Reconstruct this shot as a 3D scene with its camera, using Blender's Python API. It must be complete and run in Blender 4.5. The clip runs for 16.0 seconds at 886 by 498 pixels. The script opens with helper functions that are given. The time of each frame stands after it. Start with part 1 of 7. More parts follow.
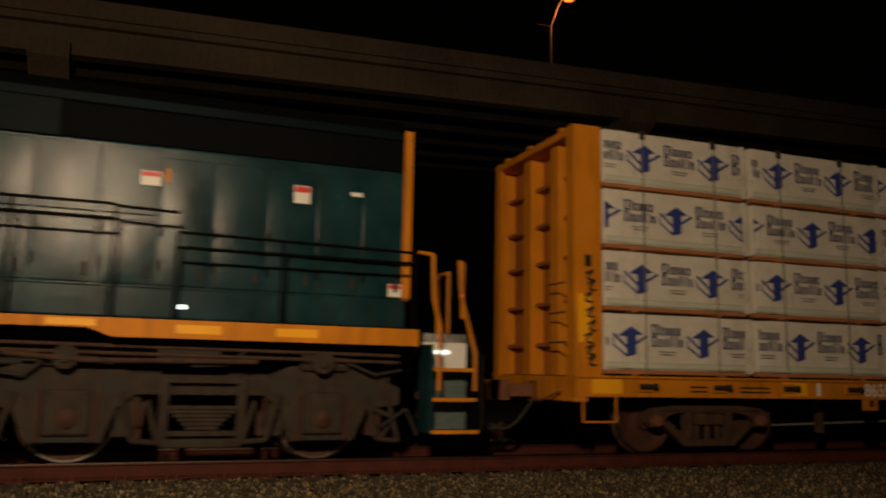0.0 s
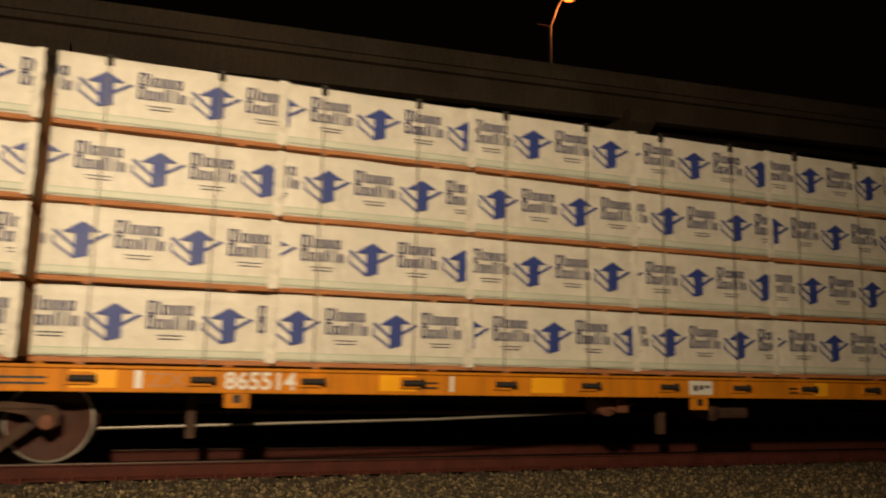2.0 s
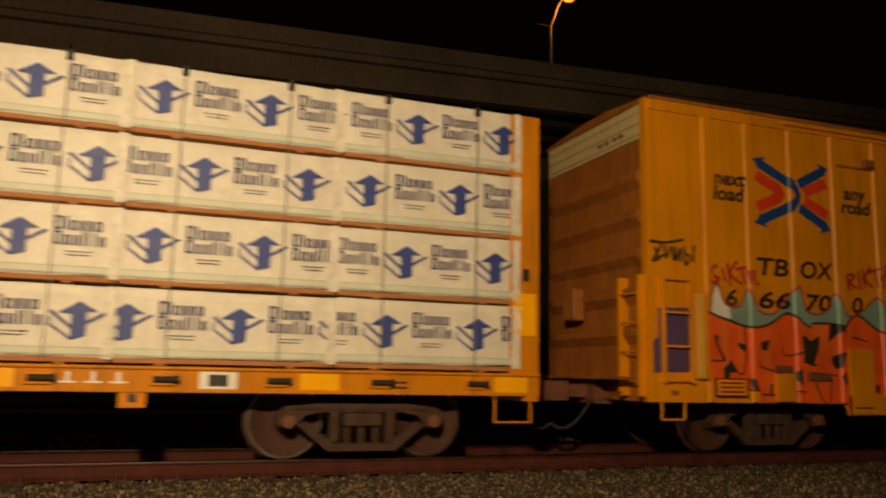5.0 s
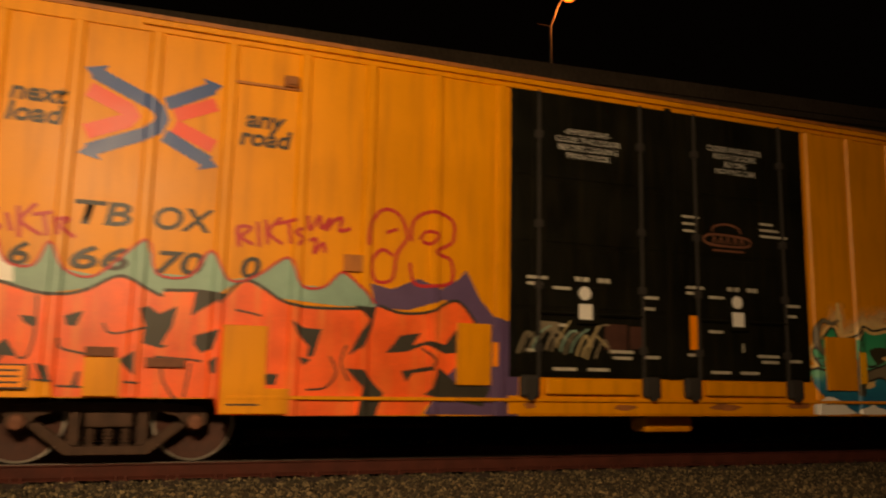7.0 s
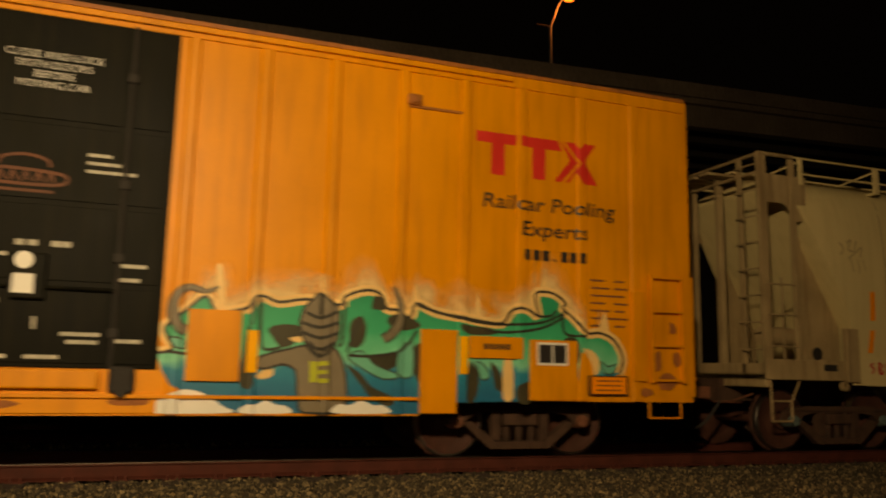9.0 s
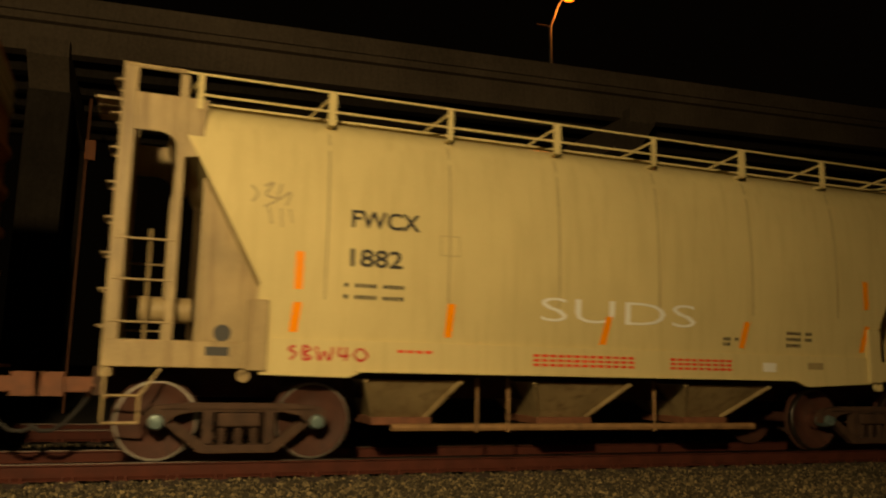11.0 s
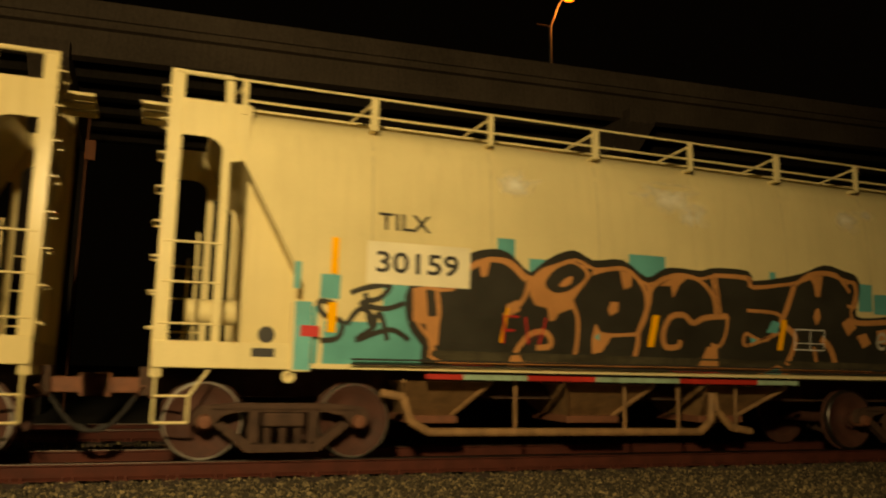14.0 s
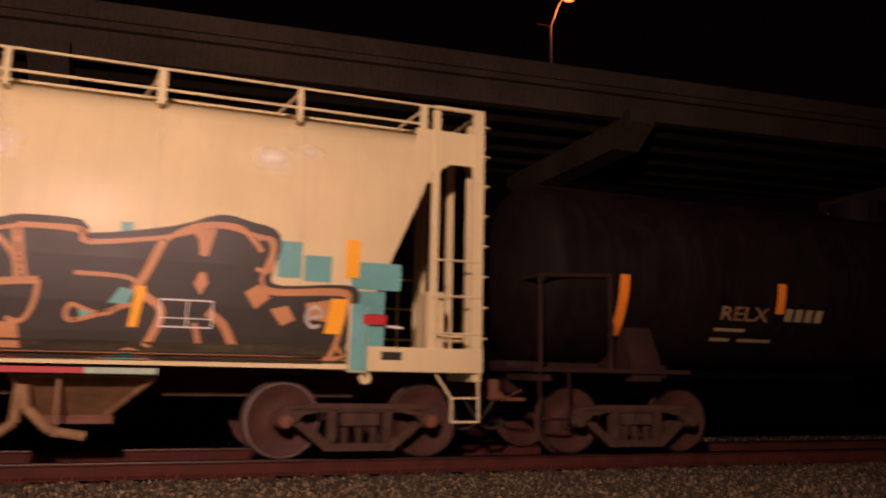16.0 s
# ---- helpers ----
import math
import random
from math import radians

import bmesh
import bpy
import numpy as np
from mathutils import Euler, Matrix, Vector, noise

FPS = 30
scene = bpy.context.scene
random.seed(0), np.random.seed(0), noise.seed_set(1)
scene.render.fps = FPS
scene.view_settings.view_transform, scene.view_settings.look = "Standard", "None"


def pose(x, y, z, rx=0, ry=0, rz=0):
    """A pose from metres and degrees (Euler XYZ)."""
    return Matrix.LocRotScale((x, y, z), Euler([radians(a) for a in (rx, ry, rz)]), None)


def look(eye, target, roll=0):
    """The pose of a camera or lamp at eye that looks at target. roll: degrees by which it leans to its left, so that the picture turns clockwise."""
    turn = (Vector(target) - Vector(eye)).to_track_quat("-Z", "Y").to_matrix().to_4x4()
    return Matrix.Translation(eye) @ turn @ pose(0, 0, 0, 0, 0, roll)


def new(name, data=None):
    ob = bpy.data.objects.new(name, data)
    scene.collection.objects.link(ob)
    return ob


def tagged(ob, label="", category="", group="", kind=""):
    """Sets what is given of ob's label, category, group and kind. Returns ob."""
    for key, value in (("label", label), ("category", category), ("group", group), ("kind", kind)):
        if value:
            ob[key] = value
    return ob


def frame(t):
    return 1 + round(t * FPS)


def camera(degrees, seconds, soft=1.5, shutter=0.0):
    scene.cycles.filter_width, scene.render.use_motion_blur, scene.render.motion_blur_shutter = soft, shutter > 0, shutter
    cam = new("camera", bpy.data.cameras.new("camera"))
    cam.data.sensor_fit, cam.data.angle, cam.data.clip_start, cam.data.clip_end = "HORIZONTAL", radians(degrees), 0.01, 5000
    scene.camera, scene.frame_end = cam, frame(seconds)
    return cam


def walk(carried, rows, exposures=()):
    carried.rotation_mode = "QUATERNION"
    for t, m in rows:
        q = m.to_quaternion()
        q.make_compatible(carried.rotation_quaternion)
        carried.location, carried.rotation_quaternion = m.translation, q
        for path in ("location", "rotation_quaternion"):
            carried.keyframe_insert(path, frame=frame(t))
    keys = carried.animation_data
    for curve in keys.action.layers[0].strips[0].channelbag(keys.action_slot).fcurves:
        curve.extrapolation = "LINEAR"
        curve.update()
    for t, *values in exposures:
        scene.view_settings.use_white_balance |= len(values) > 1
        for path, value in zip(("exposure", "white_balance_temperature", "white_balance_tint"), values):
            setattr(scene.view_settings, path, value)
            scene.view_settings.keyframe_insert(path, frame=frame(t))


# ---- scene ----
# A freight train rolls past a fixed camera at night, in front of a concrete overpass.
cam = camera(58.26, 16.0, soft=2.0, shutter=0.45)
CAM = pose(0, 0, 1.07, 98.80, -1.17, -20.34)
walk(cam, [(0.0, CAM), (16.0, CAM)],
     exposures=[(0.0, -0.92, 6300, 10), (0.5, -0.46, 6400, 9), (1.0, -0.34, 6350, 7), (1.5, -0.22, 6100, 5), (3.2, -0.22, 6100, 4),
                (5.3, -0.42, 7300, 4), (6.2, -0.54, 7700, 12), (7.0, -0.56, 7700, 12), (8.2, -0.55, 7700, 2), (9.7, -0.56, 7700, 0), (11.8, -0.18, 8200, -10), (15.7, -0.20, 8200, -10),
                (16.0, -0.30, 6000, 50)])

# how far the train has rolled, every half second, in metres
ROLLED = [0.0, 2.367, 4.744, 7.117, 9.459, 11.787, 14.108, 16.423, 18.729, 21.025, 23.309, 25.576, 27.853, 30.136,
          32.349, 34.585, 36.851, 39.092, 41.336, 43.593, 45.843, 48.087, 50.324, 52.552, 54.773, 56.984, 59.187,
          61.427, 63.701, 65.955, 68.178, 70.421, 72.66]
YC = 10.62          # the track's centre line

# ---- light: night, one sodium street lamp behind the camera, one on the overpass, two unseen lamps added ----
world = bpy.data.worlds.new("night")
world.use_nodes = True
scene.world = world
world.node_tree.nodes["Background"].inputs[0].default_value = (1.0, 0.62, 0.38, 1)
world.node_tree.nodes["Background"].inputs[1].default_value = 0.0012


def lamp(name, kind, where, target, power, colour, size):
    data = bpy.data.lights.new(name, kind)
    data.energy, data.color = power, colour
    if kind == "AREA":
        data.shape, data.size, data.spread = "DISK", size, radians(142)
    else:
        data.shadow_soft_size = size
    ob = new(name, data)
    ob.matrix_world = look(where, target)
    return ob


lamp("street_light", "AREA", (-1.6, -1.4, 5.1), (0.7, 10.0, 1.8), 990, (1.0, 0.72, 0.44), 0.5)
# unseen low source at the left, added to light wheel rims and car ends
lamp("low_left_light", "POINT", (-13.0, 4.2, 1.2), (0, 9, 1), 330, (1.0, 0.80, 0.52), 0.15)
# unseen red fill added behind the camera to redden rails and ground
lamp("red_fill", "POINT", (8.4, -4.0, 2.2), (8, 0, 2), 45, (1.0, 0.04, 0.05), 0.1)
lamp("overpass_light", "POINT", (19.2, 34.2, 19.9), (19, 34, 0), 170, (1.0, 0.27, 0.06), 0.15)


# ---- materials ----
def mat(name, col, rough=0.6, metal=0.0, var=0.18, scale=2.0, fine=70.0, bump=0.15, dirt=None, streak=0.0,
        island=0.0, emit=0.0, stretch=(1, 1, 1), spec=0.5):
    m = bpy.data.materials.new(name)
    m.use_nodes = True
    nt = m.node_tree
    b = nt.nodes["Principled BSDF"]
    N = lambda kind: nt.nodes.new(kind)
    K = nt.links.new
    tc = N("ShaderNodeTexCoord")
    mp = N("ShaderNodeMapping")
    mp.inputs["Scale"].default_value = stretch
    K(tc.outputs["Object"], mp.inputs["Vector"])
    big, small = N("ShaderNodeTexNoise"), N("ShaderNodeTexNoise")
    big.inputs["Scale"].default_value, big.inputs["Detail"].default_value = scale, 5
    small.inputs["Scale"].default_value, small.inputs["Detail"].default_value = fine, 3
    K(mp.outputs[0], big.inputs["Vector"])
    K(mp.outputs[0], small.inputs["Vector"])
    add = N("ShaderNodeMath")
    add.operation = "ADD"
    K(big.outputs[0], add.inputs[0])
    mul = N("ShaderNodeMath")
    mul.operation = "MULTIPLY"
    mul.inputs[1].default_value = 0.45
    K(small.outputs[0], mul.inputs[0])
    K(mul.outputs[0], add.inputs[1])
    rng = N("ShaderNodeMapRange")
    rng.inputs["From Min"].default_value, rng.inputs["From Max"].default_value = 0.45, 1.0
    rng.inputs["To Min"].default_value, rng.inputs["To Max"].default_value = 1 - var, 1 + var
    K(add.outputs[0], rng.inputs["Value"])
    cur = N("ShaderNodeVectorMath")
    cur.operation = "SCALE"
    cur.inputs[0].default_value = col
    K(rng.outputs[0], cur.inputs["Scale"])
    out = cur.outputs[0]
    if island:
        geo, r2, sc = N("ShaderNodeNewGeometry"), N("ShaderNodeMapRange"), N("ShaderNodeVectorMath")
        r2.inputs["To Min"].default_value, r2.inputs["To Max"].default_value = 1 - 0.62 * island, 1 + 2.2 * island
        skew = N("ShaderNodeMath")
        skew.operation, skew.inputs[1].default_value = "POWER", 3.2
        K(geo.outputs["Random Per Island"], skew.inputs[0])
        K(skew.outputs[0], r2.inputs["Value"])
        sc.operation = "SCALE"
        K(out, sc.inputs[0])
        K(r2.outputs[0], sc.inputs["Scale"])
        out = sc.outputs[0]
    if dirt and streak:
        mp2, sn, ramp, mix = N("ShaderNodeMapping"), N("ShaderNodeTexNoise"), N("ShaderNodeMapRange"), N("ShaderNodeMix")
        mp2.inputs["Scale"].default_value = (5, 5, 0.5)
        sn.inputs["Scale"].default_value, sn.inputs["Detail"].default_value = 1.6, 6
        K(tc.outputs["Object"], mp2.inputs["Vector"])
        K(mp2.outputs[0], sn.inputs["Vector"])
        ramp.inputs["From Min"].default_value, ramp.inputs["From Max"].default_value = 0.48, 0.75
        ramp.inputs["To Max"].default_value = streak
        K(sn.outputs[0], ramp.inputs["Value"])
        mix.data_type = "RGBA"
        K(ramp.outputs[0], mix.inputs["Factor"])
        K(out, mix.inputs["A"])
        mix.inputs["B"].default_value = (*dirt, 1)
        out = mix.outputs["Result"]
    K(out, b.inputs["Base Color"])
    rr = N("ShaderNodeMapRange")
    rr.inputs["To Min"].default_value, rr.inputs["To Max"].default_value = max(0.03, rough - 0.12), min(1, rough + 0.12)
    K(big.outputs[0], rr.inputs["Value"])
    K(rr.outputs[0], b.inputs["Roughness"])
    b.inputs["Metallic"].default_value = metal
    b.inputs["Specular IOR Level"].default_value = spec
    if bump:
        bp = N("ShaderNodeBump")
        bp.inputs["Strength"].default_value, bp.inputs["Distance"].default_value = bump, 0.01
        K(add.outputs[0], bp.inputs["Height"])
        K(bp.outputs[0], b.inputs["Normal"])
    if emit:
        b.inputs["Emission Color"].default_value = (*col, 1)
        b.inputs["Emission Strength"].default_value = emit
    return m


RUST = (0.12, 0.045, 0.02)
GRIME = (0.05, 0.035, 0.025)
M = dict(
    concrete=mat("concrete", (0.172, 0.132, 0.096), 0.9, var=0.35, scale=0.35, fine=9, dirt=(0.085, 0.062, 0.046), streak=0.3, spec=0.15),
    # inner girders and columns: the deck's shade is put into this darker colour
    soffit=mat("shaded_concrete", (0.050, 0.040, 0.031), 0.95, var=0.35, scale=0.5, fine=9, dirt=(0.025, 0.02, 0.016), streak=0.4, spec=0.08),
    ballast=mat("ballast", (0.069, 0.051, 0.026), 0.8, var=0.45, scale=9, island=1.0, spec=0.4),
    ground=mat("gravel_ground", (0.045, 0.037, 0.028), 0.95, var=0.4, scale=3, fine=35, bump=0.8),
    rail=mat("rusty_rail", (0.068, 0.018, 0.012), 0.75, var=0.3, scale=5, spec=0.2),
    railhead=mat("worn_rail_head", (0.055, 0.042, 0.036), 0.45, metal=1, var=0.2, scale=4),
    tie=mat("creosoted_tie", (0.045, 0.028, 0.02), 0.9, var=0.35, scale=4, stretch=(6, 1, 6)),
    orange=mat("yellow_orange_paint", (0.62, 0.22, 0.010), 0.5, var=0.16, dirt=(0.22, 0.085, 0.02), streak=0.5, spec=0.15),
    boxcar=mat("boxcar_yellow_paint", (0.74, 0.275, 0.008), 0.45, var=0.15, scale=0.8, dirt=(0.40, 0.145, 0.010), streak=0.45, spec=0.3),
    boxend=mat("rust_streaked_dark_yellow", (0.36, 0.12, 0.018), 0.6, var=0.3, dirt=RUST, streak=0.6),
    reflect=mat("yellow_reflective_tape", (0.95, 0.44, 0.01), 0.4, var=0.08, spec=0.3),
    orange_tape=mat("orange_reflective_tape", (0.95, 0.28, 0.008), 0.4, var=0.1),
    truck=mat("dusty_cast_steel", (0.060, 0.033, 0.022), 0.8, var=0.4, scale=6, dirt=(0.10, 0.055, 0.034), streak=0.5, spec=0.25),
    locotruck=mat("sooty_cast_steel", (0.037, 0.027, 0.020), 0.8, var=0.45, scale=6, dirt=(0.060, 0.042, 0.030), streak=0.5, spec=0.25),
    wheel=mat("rusty_wheel", (0.062, 0.024, 0.016), 0.7, var=0.35, scale=5, dirt=(0.035, 0.022, 0.016), streak=0.5, spec=0.25),
    tread=mat("polished_tread", (0.42, 0.38, 0.33), 0.32, metal=1, var=0.1),
    black=mat("black_underframe", (0.022, 0.018, 0.015), 0.8, var=0.3),
    coupler=mat("rusty_coupler", (0.16, 0.06, 0.03), 0.75, var=0.3, scale=7),
    wrap=mat("white_lumber_wrap", (0.74, 0.70, 0.61), 0.5, var=0.12, scale=4.5, fine=16, bump=1.0, dirt=(0.56, 0.51, 0.43), streak=0.4),
    fold=mat("folded_wrap_plastic", (0.73, 0.69, 0.60), 0.5, var=0.2, scale=9, fine=30, bump=1.0),
    wrapband=mat("pale_green_tinted_wrap", (0.63, 0.645, 0.54), 0.5, var=0.12, scale=4, bump=0.6),
    wrapline=mat("pale_green_print", (0.45, 0.52, 0.42), 0.6, var=0.2),
    logo=mat("blue_print", (0.035, 0.06, 0.27), 0.55, var=0.15, scale=8),
    letters=mat("dark_blue_print", (0.060, 0.062, 0.145), 0.55, var=0.2, scale=8),
    wood=mat("raw_lumber", (0.42, 0.17, 0.06), 0.8, var=0.3, scale=5, stretch=(0.6, 8, 8)),
    strap=mat("dark_strap", (0.17, 0.15, 0.12), 0.6),
    blue=mat("dark_teal_loco_paint", (0.009, 0.034, 0.042), 0.24, var=0.55, scale=1.8, dirt=(0.022, 0.032, 0.029), streak=0.65, bump=0.35, spec=0.17),
    roofblue=mat("near_black_teal_paint", (0.0030, 0.0080, 0.0100), 0.5, var=0.5, scale=1.6, dirt=(0.005, 0.006, 0.005), streak=0.6, spec=0.04),
    bluedark=mat("near_black_loco_paint", (0.0025, 0.003, 0.0035), 0.75, var=0.4, scale=1.2, spec=0.06),
    locoend=mat("orange_red_loco_end", (0.36, 0.10, 0.018), 0.5, var=0.2, dirt=RUST, streak=0.4),
    white=mat("white_paint", (0.78, 0.76, 0.70), 0.5, var=0.08),
    red=mat("red_paint", (0.62, 0.025, 0.018), 0.5, var=0.12),
    xblue=mat("logo_blue_paint", (0.010, 0.062, 0.24), 0.45, var=0.12),
    xred=mat("logo_red_paint", (0.72, 0.055, 0.022), 0.45, var=0.12),
    ink=mat("black_lettering", (0.020, 0.018, 0.016), 0.5, var=0.2),
    door=mat("black_green_door_paint", (0.0068, 0.0066, 0.0040), 0.5, var=0.5, scale=1.5, dirt=(0.017, 0.014, 0.007), streak=0.6, spec=0.06),
    cream=mat("cream_hopper_paint", (0.60, 0.49, 0.25), 0.22, var=0.10, scale=0.7, dirt=(0.40, 0.31, 0.15), streak=0.3, spec=0.11),
    grey=mat("grey_hopper_paint", (0.70, 0.59, 0.32), 0.32, var=0.10, scale=0.9, dirt=(0.50, 0.40, 0.21), streak=0.2, spec=0.10),
    stencil=mat("worn_white_stencil", (0.46, 0.43, 0.35), 0.6, var=0.35, scale=9),
    faint=mat("faint_weld_seam", (0.60, 0.50, 0.27), 0.5, var=0.2),
    pipe=mat("dusty_tan_pipe", (0.27, 0.15, 0.065), 0.7, var=0.35, scale=5, dirt=(0.12, 0.07, 0.035), streak=0.5),
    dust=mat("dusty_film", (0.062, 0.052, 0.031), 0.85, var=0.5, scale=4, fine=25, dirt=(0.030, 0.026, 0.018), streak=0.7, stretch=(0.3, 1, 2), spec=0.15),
    dullred=mat("dull_red_tape", (0.42, 0.025, 0.02), 0.5, var=0.3, scale=5),
    dullmint=mat("dirty_pale_tape", (0.30, 0.42, 0.30), 0.5, var=0.35, scale=5, dirt=(0.2, 0.17, 0.1), streak=0.6),
    rust=mat("rust_stain", (0.30, 0.10, 0.022), 0.75, var=0.45, scale=6),
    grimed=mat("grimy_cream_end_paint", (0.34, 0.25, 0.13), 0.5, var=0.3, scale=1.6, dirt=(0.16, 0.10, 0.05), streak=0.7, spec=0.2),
    # ladder guard: lamp glare is lightened into its base colour
    glare=mat("glared_guard_paint", (0.84, 0.45, 0.08), 0.22, var=0.1, spec=1.0),
    seam=mat("weld_seam_grime", (0.36, 0.28, 0.14), 0.6, var=0.2),
    tank=mat("sooty_tank_black", (0.009, 0.006, 0.005), 0.65, var=0.45, scale=1.3, dirt=(0.022, 0.013, 0.009), streak=0.6, spec=0.07),
    tangrime=mat("brown_tank_frame", (0.028, 0.012, 0.009), 0.8, var=0.4, spec=0.2),
    g_red=mat("spray_dark_red", (0.46, 0.018, 0.022), 0.5, var=0.15),
    g_orange=mat("spray_orange", (0.85, 0.11, 0.018), 0.45, var=0.28, scale=2.2, dirt=(0.80, 0.24, 0.05), streak=0.6),
    g_teal=mat("spray_pale_teal", (0.22, 0.36, 0.29), 0.5, var=0.2),
    g_purple=mat("spray_purple", (0.095, 0.055, 0.13), 0.5, var=0.2),
    g_mint=mat("spray_mint", (0.14, 0.46, 0.32), 0.45, var=0.2, scale=2),
    g_gap=mat("spray_dark_olive", (0.045, 0.040, 0.018), 0.5, var=0.3),
    g_grey=mat("spray_grey_brown", (0.19, 0.155, 0.10), 0.5, var=0.2),
    g_dark=mat("spray_black", (0.028, 0.025, 0.017), 0.5, var=0.3),
    g_tan=mat("spray_tan", (0.50, 0.23, 0.085), 0.5, var=0.2),
    g_cyan=mat("spray_cyan", (0.12, 0.38, 0.36), 0.5, var=0.2),
    g_pale=mat("spray_cream", (0.82, 0.55, 0.22), 0.5, var=0.15),
    cream_panel=mat("pale_panel_paint", (0.78, 0.70, 0.48), 0.5, var=0.1),
    hub=mat("teal_grey_hub_paint", (0.13, 0.18, 0.17), 0.4, metal=0.3, var=0.3, scale=20),
    g_lime=mat("spray_lime", (0.42, 0.45, 0.03), 0.5, var=0.15),
    glow=mat("sodium_lamp_glow", (1.0, 0.20, 0.025), 0.5, var=0.02, emit=3.0, bump=0),
    redglow=mat("red_marker_glow", (1.0, 0.05, 0.05), 0.5, var=0.02, emit=3.0, bump=0),
    bulb=mat("step_light_glow", (0.9, 1.0, 0.9), 0.5, var=0.02, emit=4.0, bump=0),
    amber=mat("amber_marker_glow", (1.0, 0.34, 0.07), 0.5, var=0.02, emit=2.2, bump=0),
    galv=mat("galvanised_pole", (0.40, 0.36, 0.30), 0.5, metal=0.6, var=0.15),
)


def fade(name):
    """Spray paint that fades down the wall from green through mint to blue."""
    m = mat(name, (0.5, 0.5, 0.5), 0.45, bump=0.1)
    nt = m.node_tree
    tc, sep, ramp = (nt.nodes.new("ShaderNode" + k) for k in ("TexCoord", "SeparateXYZ", "ValToRGB"))
    noise, mul, add = (nt.nodes.new("ShaderNode" + k) for k in ("TexNoise", "Math", "Math"))
    noise.inputs["Scale"].default_value, noise.inputs["Detail"].default_value = 2.6, 6
    mul.operation, mul.inputs[1].default_value = "MULTIPLY", 0.5
    nt.links.new(tc.outputs["Object"], sep.inputs[0])
    nt.links.new(tc.outputs["Object"], noise.inputs["Vector"])
    nt.links.new(noise.outputs[0], mul.inputs[0])
    nt.links.new(sep.outputs["Z"], add.inputs[0])
    nt.links.new(mul.outputs[0], add.inputs[1])
    half = nt.nodes.new("ShaderNodeMath")
    half.operation, half.inputs[1].default_value = "MULTIPLY", 0.4
    nt.links.new(add.outputs[0], half.inputs[0])
    e = ramp.color_ramp.elements
    e[0].position, e[0].color = 0.40, (0.012, 0.13, 0.25, 1)
    e[1].position, e[1].color = 0.52, (0.018, 0.22, 0.33, 1)
    for at, c in ((0.57, (0.20, 0.58, 0.38, 1)), (0.62, (0.13, 0.52, 0.29, 1)), (0.70, (0.04, 0.40, 0.19, 1)), (0.85, (0.02, 0.30, 0.14, 1))):
        e.new(at).color = c
    nt.links.new(half.outputs[0], ramp.inputs[0])
    nt.links.new(ramp.outputs[0], nt.nodes["Principled BSDF"].inputs["Base Color"])
    return m


M["g_fade"] = fade("spray_green_to_blue")


def mist(name, col):
    """A thin drift of paint, broken by noise, that thins out with the mesh's own "cover" value."""
    m = mat(name, col, 0.5, var=0.1, bump=0.1)
    nt = m.node_tree
    att, tc, tex, sub, mul = (nt.nodes.new("ShaderNode" + k) for k in ("Attribute", "TexCoord", "TexNoise", "MapRange", "Math"))
    att.attribute_name = "cover"
    tex.inputs["Scale"].default_value, tex.inputs["Detail"].default_value = 3.5, 5
    sub.inputs["From Min"].default_value, sub.inputs["From Max"].default_value = 0.27, 0.55
    mul.operation, mul.use_clamp = "MULTIPLY", True
    nt.links.new(tc.outputs["Object"], tex.inputs["Vector"])
    nt.links.new(tex.outputs[0], sub.inputs["Value"])
    nt.links.new(att.outputs["Fac"], mul.inputs[0])
    nt.links.new(sub.outputs[0], mul.inputs[1])
    nt.links.new(mul.outputs[0], nt.nodes["Principled BSDF"].inputs["Alpha"])
    return m


M["g_mist"] = mist("cream_overspray", (0.86, 0.62, 0.28))
M["pale_mist"] = mist("touched_up_drift", (0.92, 0.88, 0.72))


# ---- mesh helpers; a car is drawn in train metres: x along the train at its start, y from the track's centre, z from the rail ----
ORIGIN = {}


def thing(name, x, label, category, group="", y=YC, z=0.0):
    ob = new(name)
    ob.location = (x, y, z)
    ORIGIN[ob.name] = Vector((x, 0, z))
    return tagged(ob, label, category, group)


def origin(ob):
    while ob.parent:
        ob = ob.parent
    return ORIGIN.get(ob.name, Vector())


def mesh_of(name, bm, material, smooth=False):
    me = bpy.data.meshes.new(name)
    bm.normal_update()
    bm.to_mesh(me)
    bm.free()
    me.materials.append(material)
    if smooth:
        me.polygons.foreach_set("use_smooth", [True] * len(me.polygons))
        me.set_sharp_from_angle(angle=radians(35))
    return me


def part(name, bm, material, parent=None, label="", smooth=False):
    if parent is not None:
        bmesh.ops.translate(bm, vec=-origin(parent), verts=bm.verts)
    ob = new(name, mesh_of(name, bm, M[material], smooth))
    if parent is not None:
        ob.parent = parent
    if label:
        ob["label"] = label
    return ob


def BM():
    return bmesh.new()


def box(bm, x0, x1, y0, y1, z0, z1, bevel=0.0):
    r = bmesh.ops.create_cube(bm, size=1)["verts"]
    for v in r:
        v.co = Vector(((x0 + x1) / 2 + v.co.x * (x1 - x0), (y0 + y1) / 2 + v.co.y * (y1 - y0), (z0 + z1) / 2 + v.co.z * (z1 - z0)))
    if bevel:
        bmesh.ops.bevel(bm, geom=list({e for v in r for e in v.link_edges}), offset=bevel, segments=2, affect="EDGES", profile=0.5)
    return bm


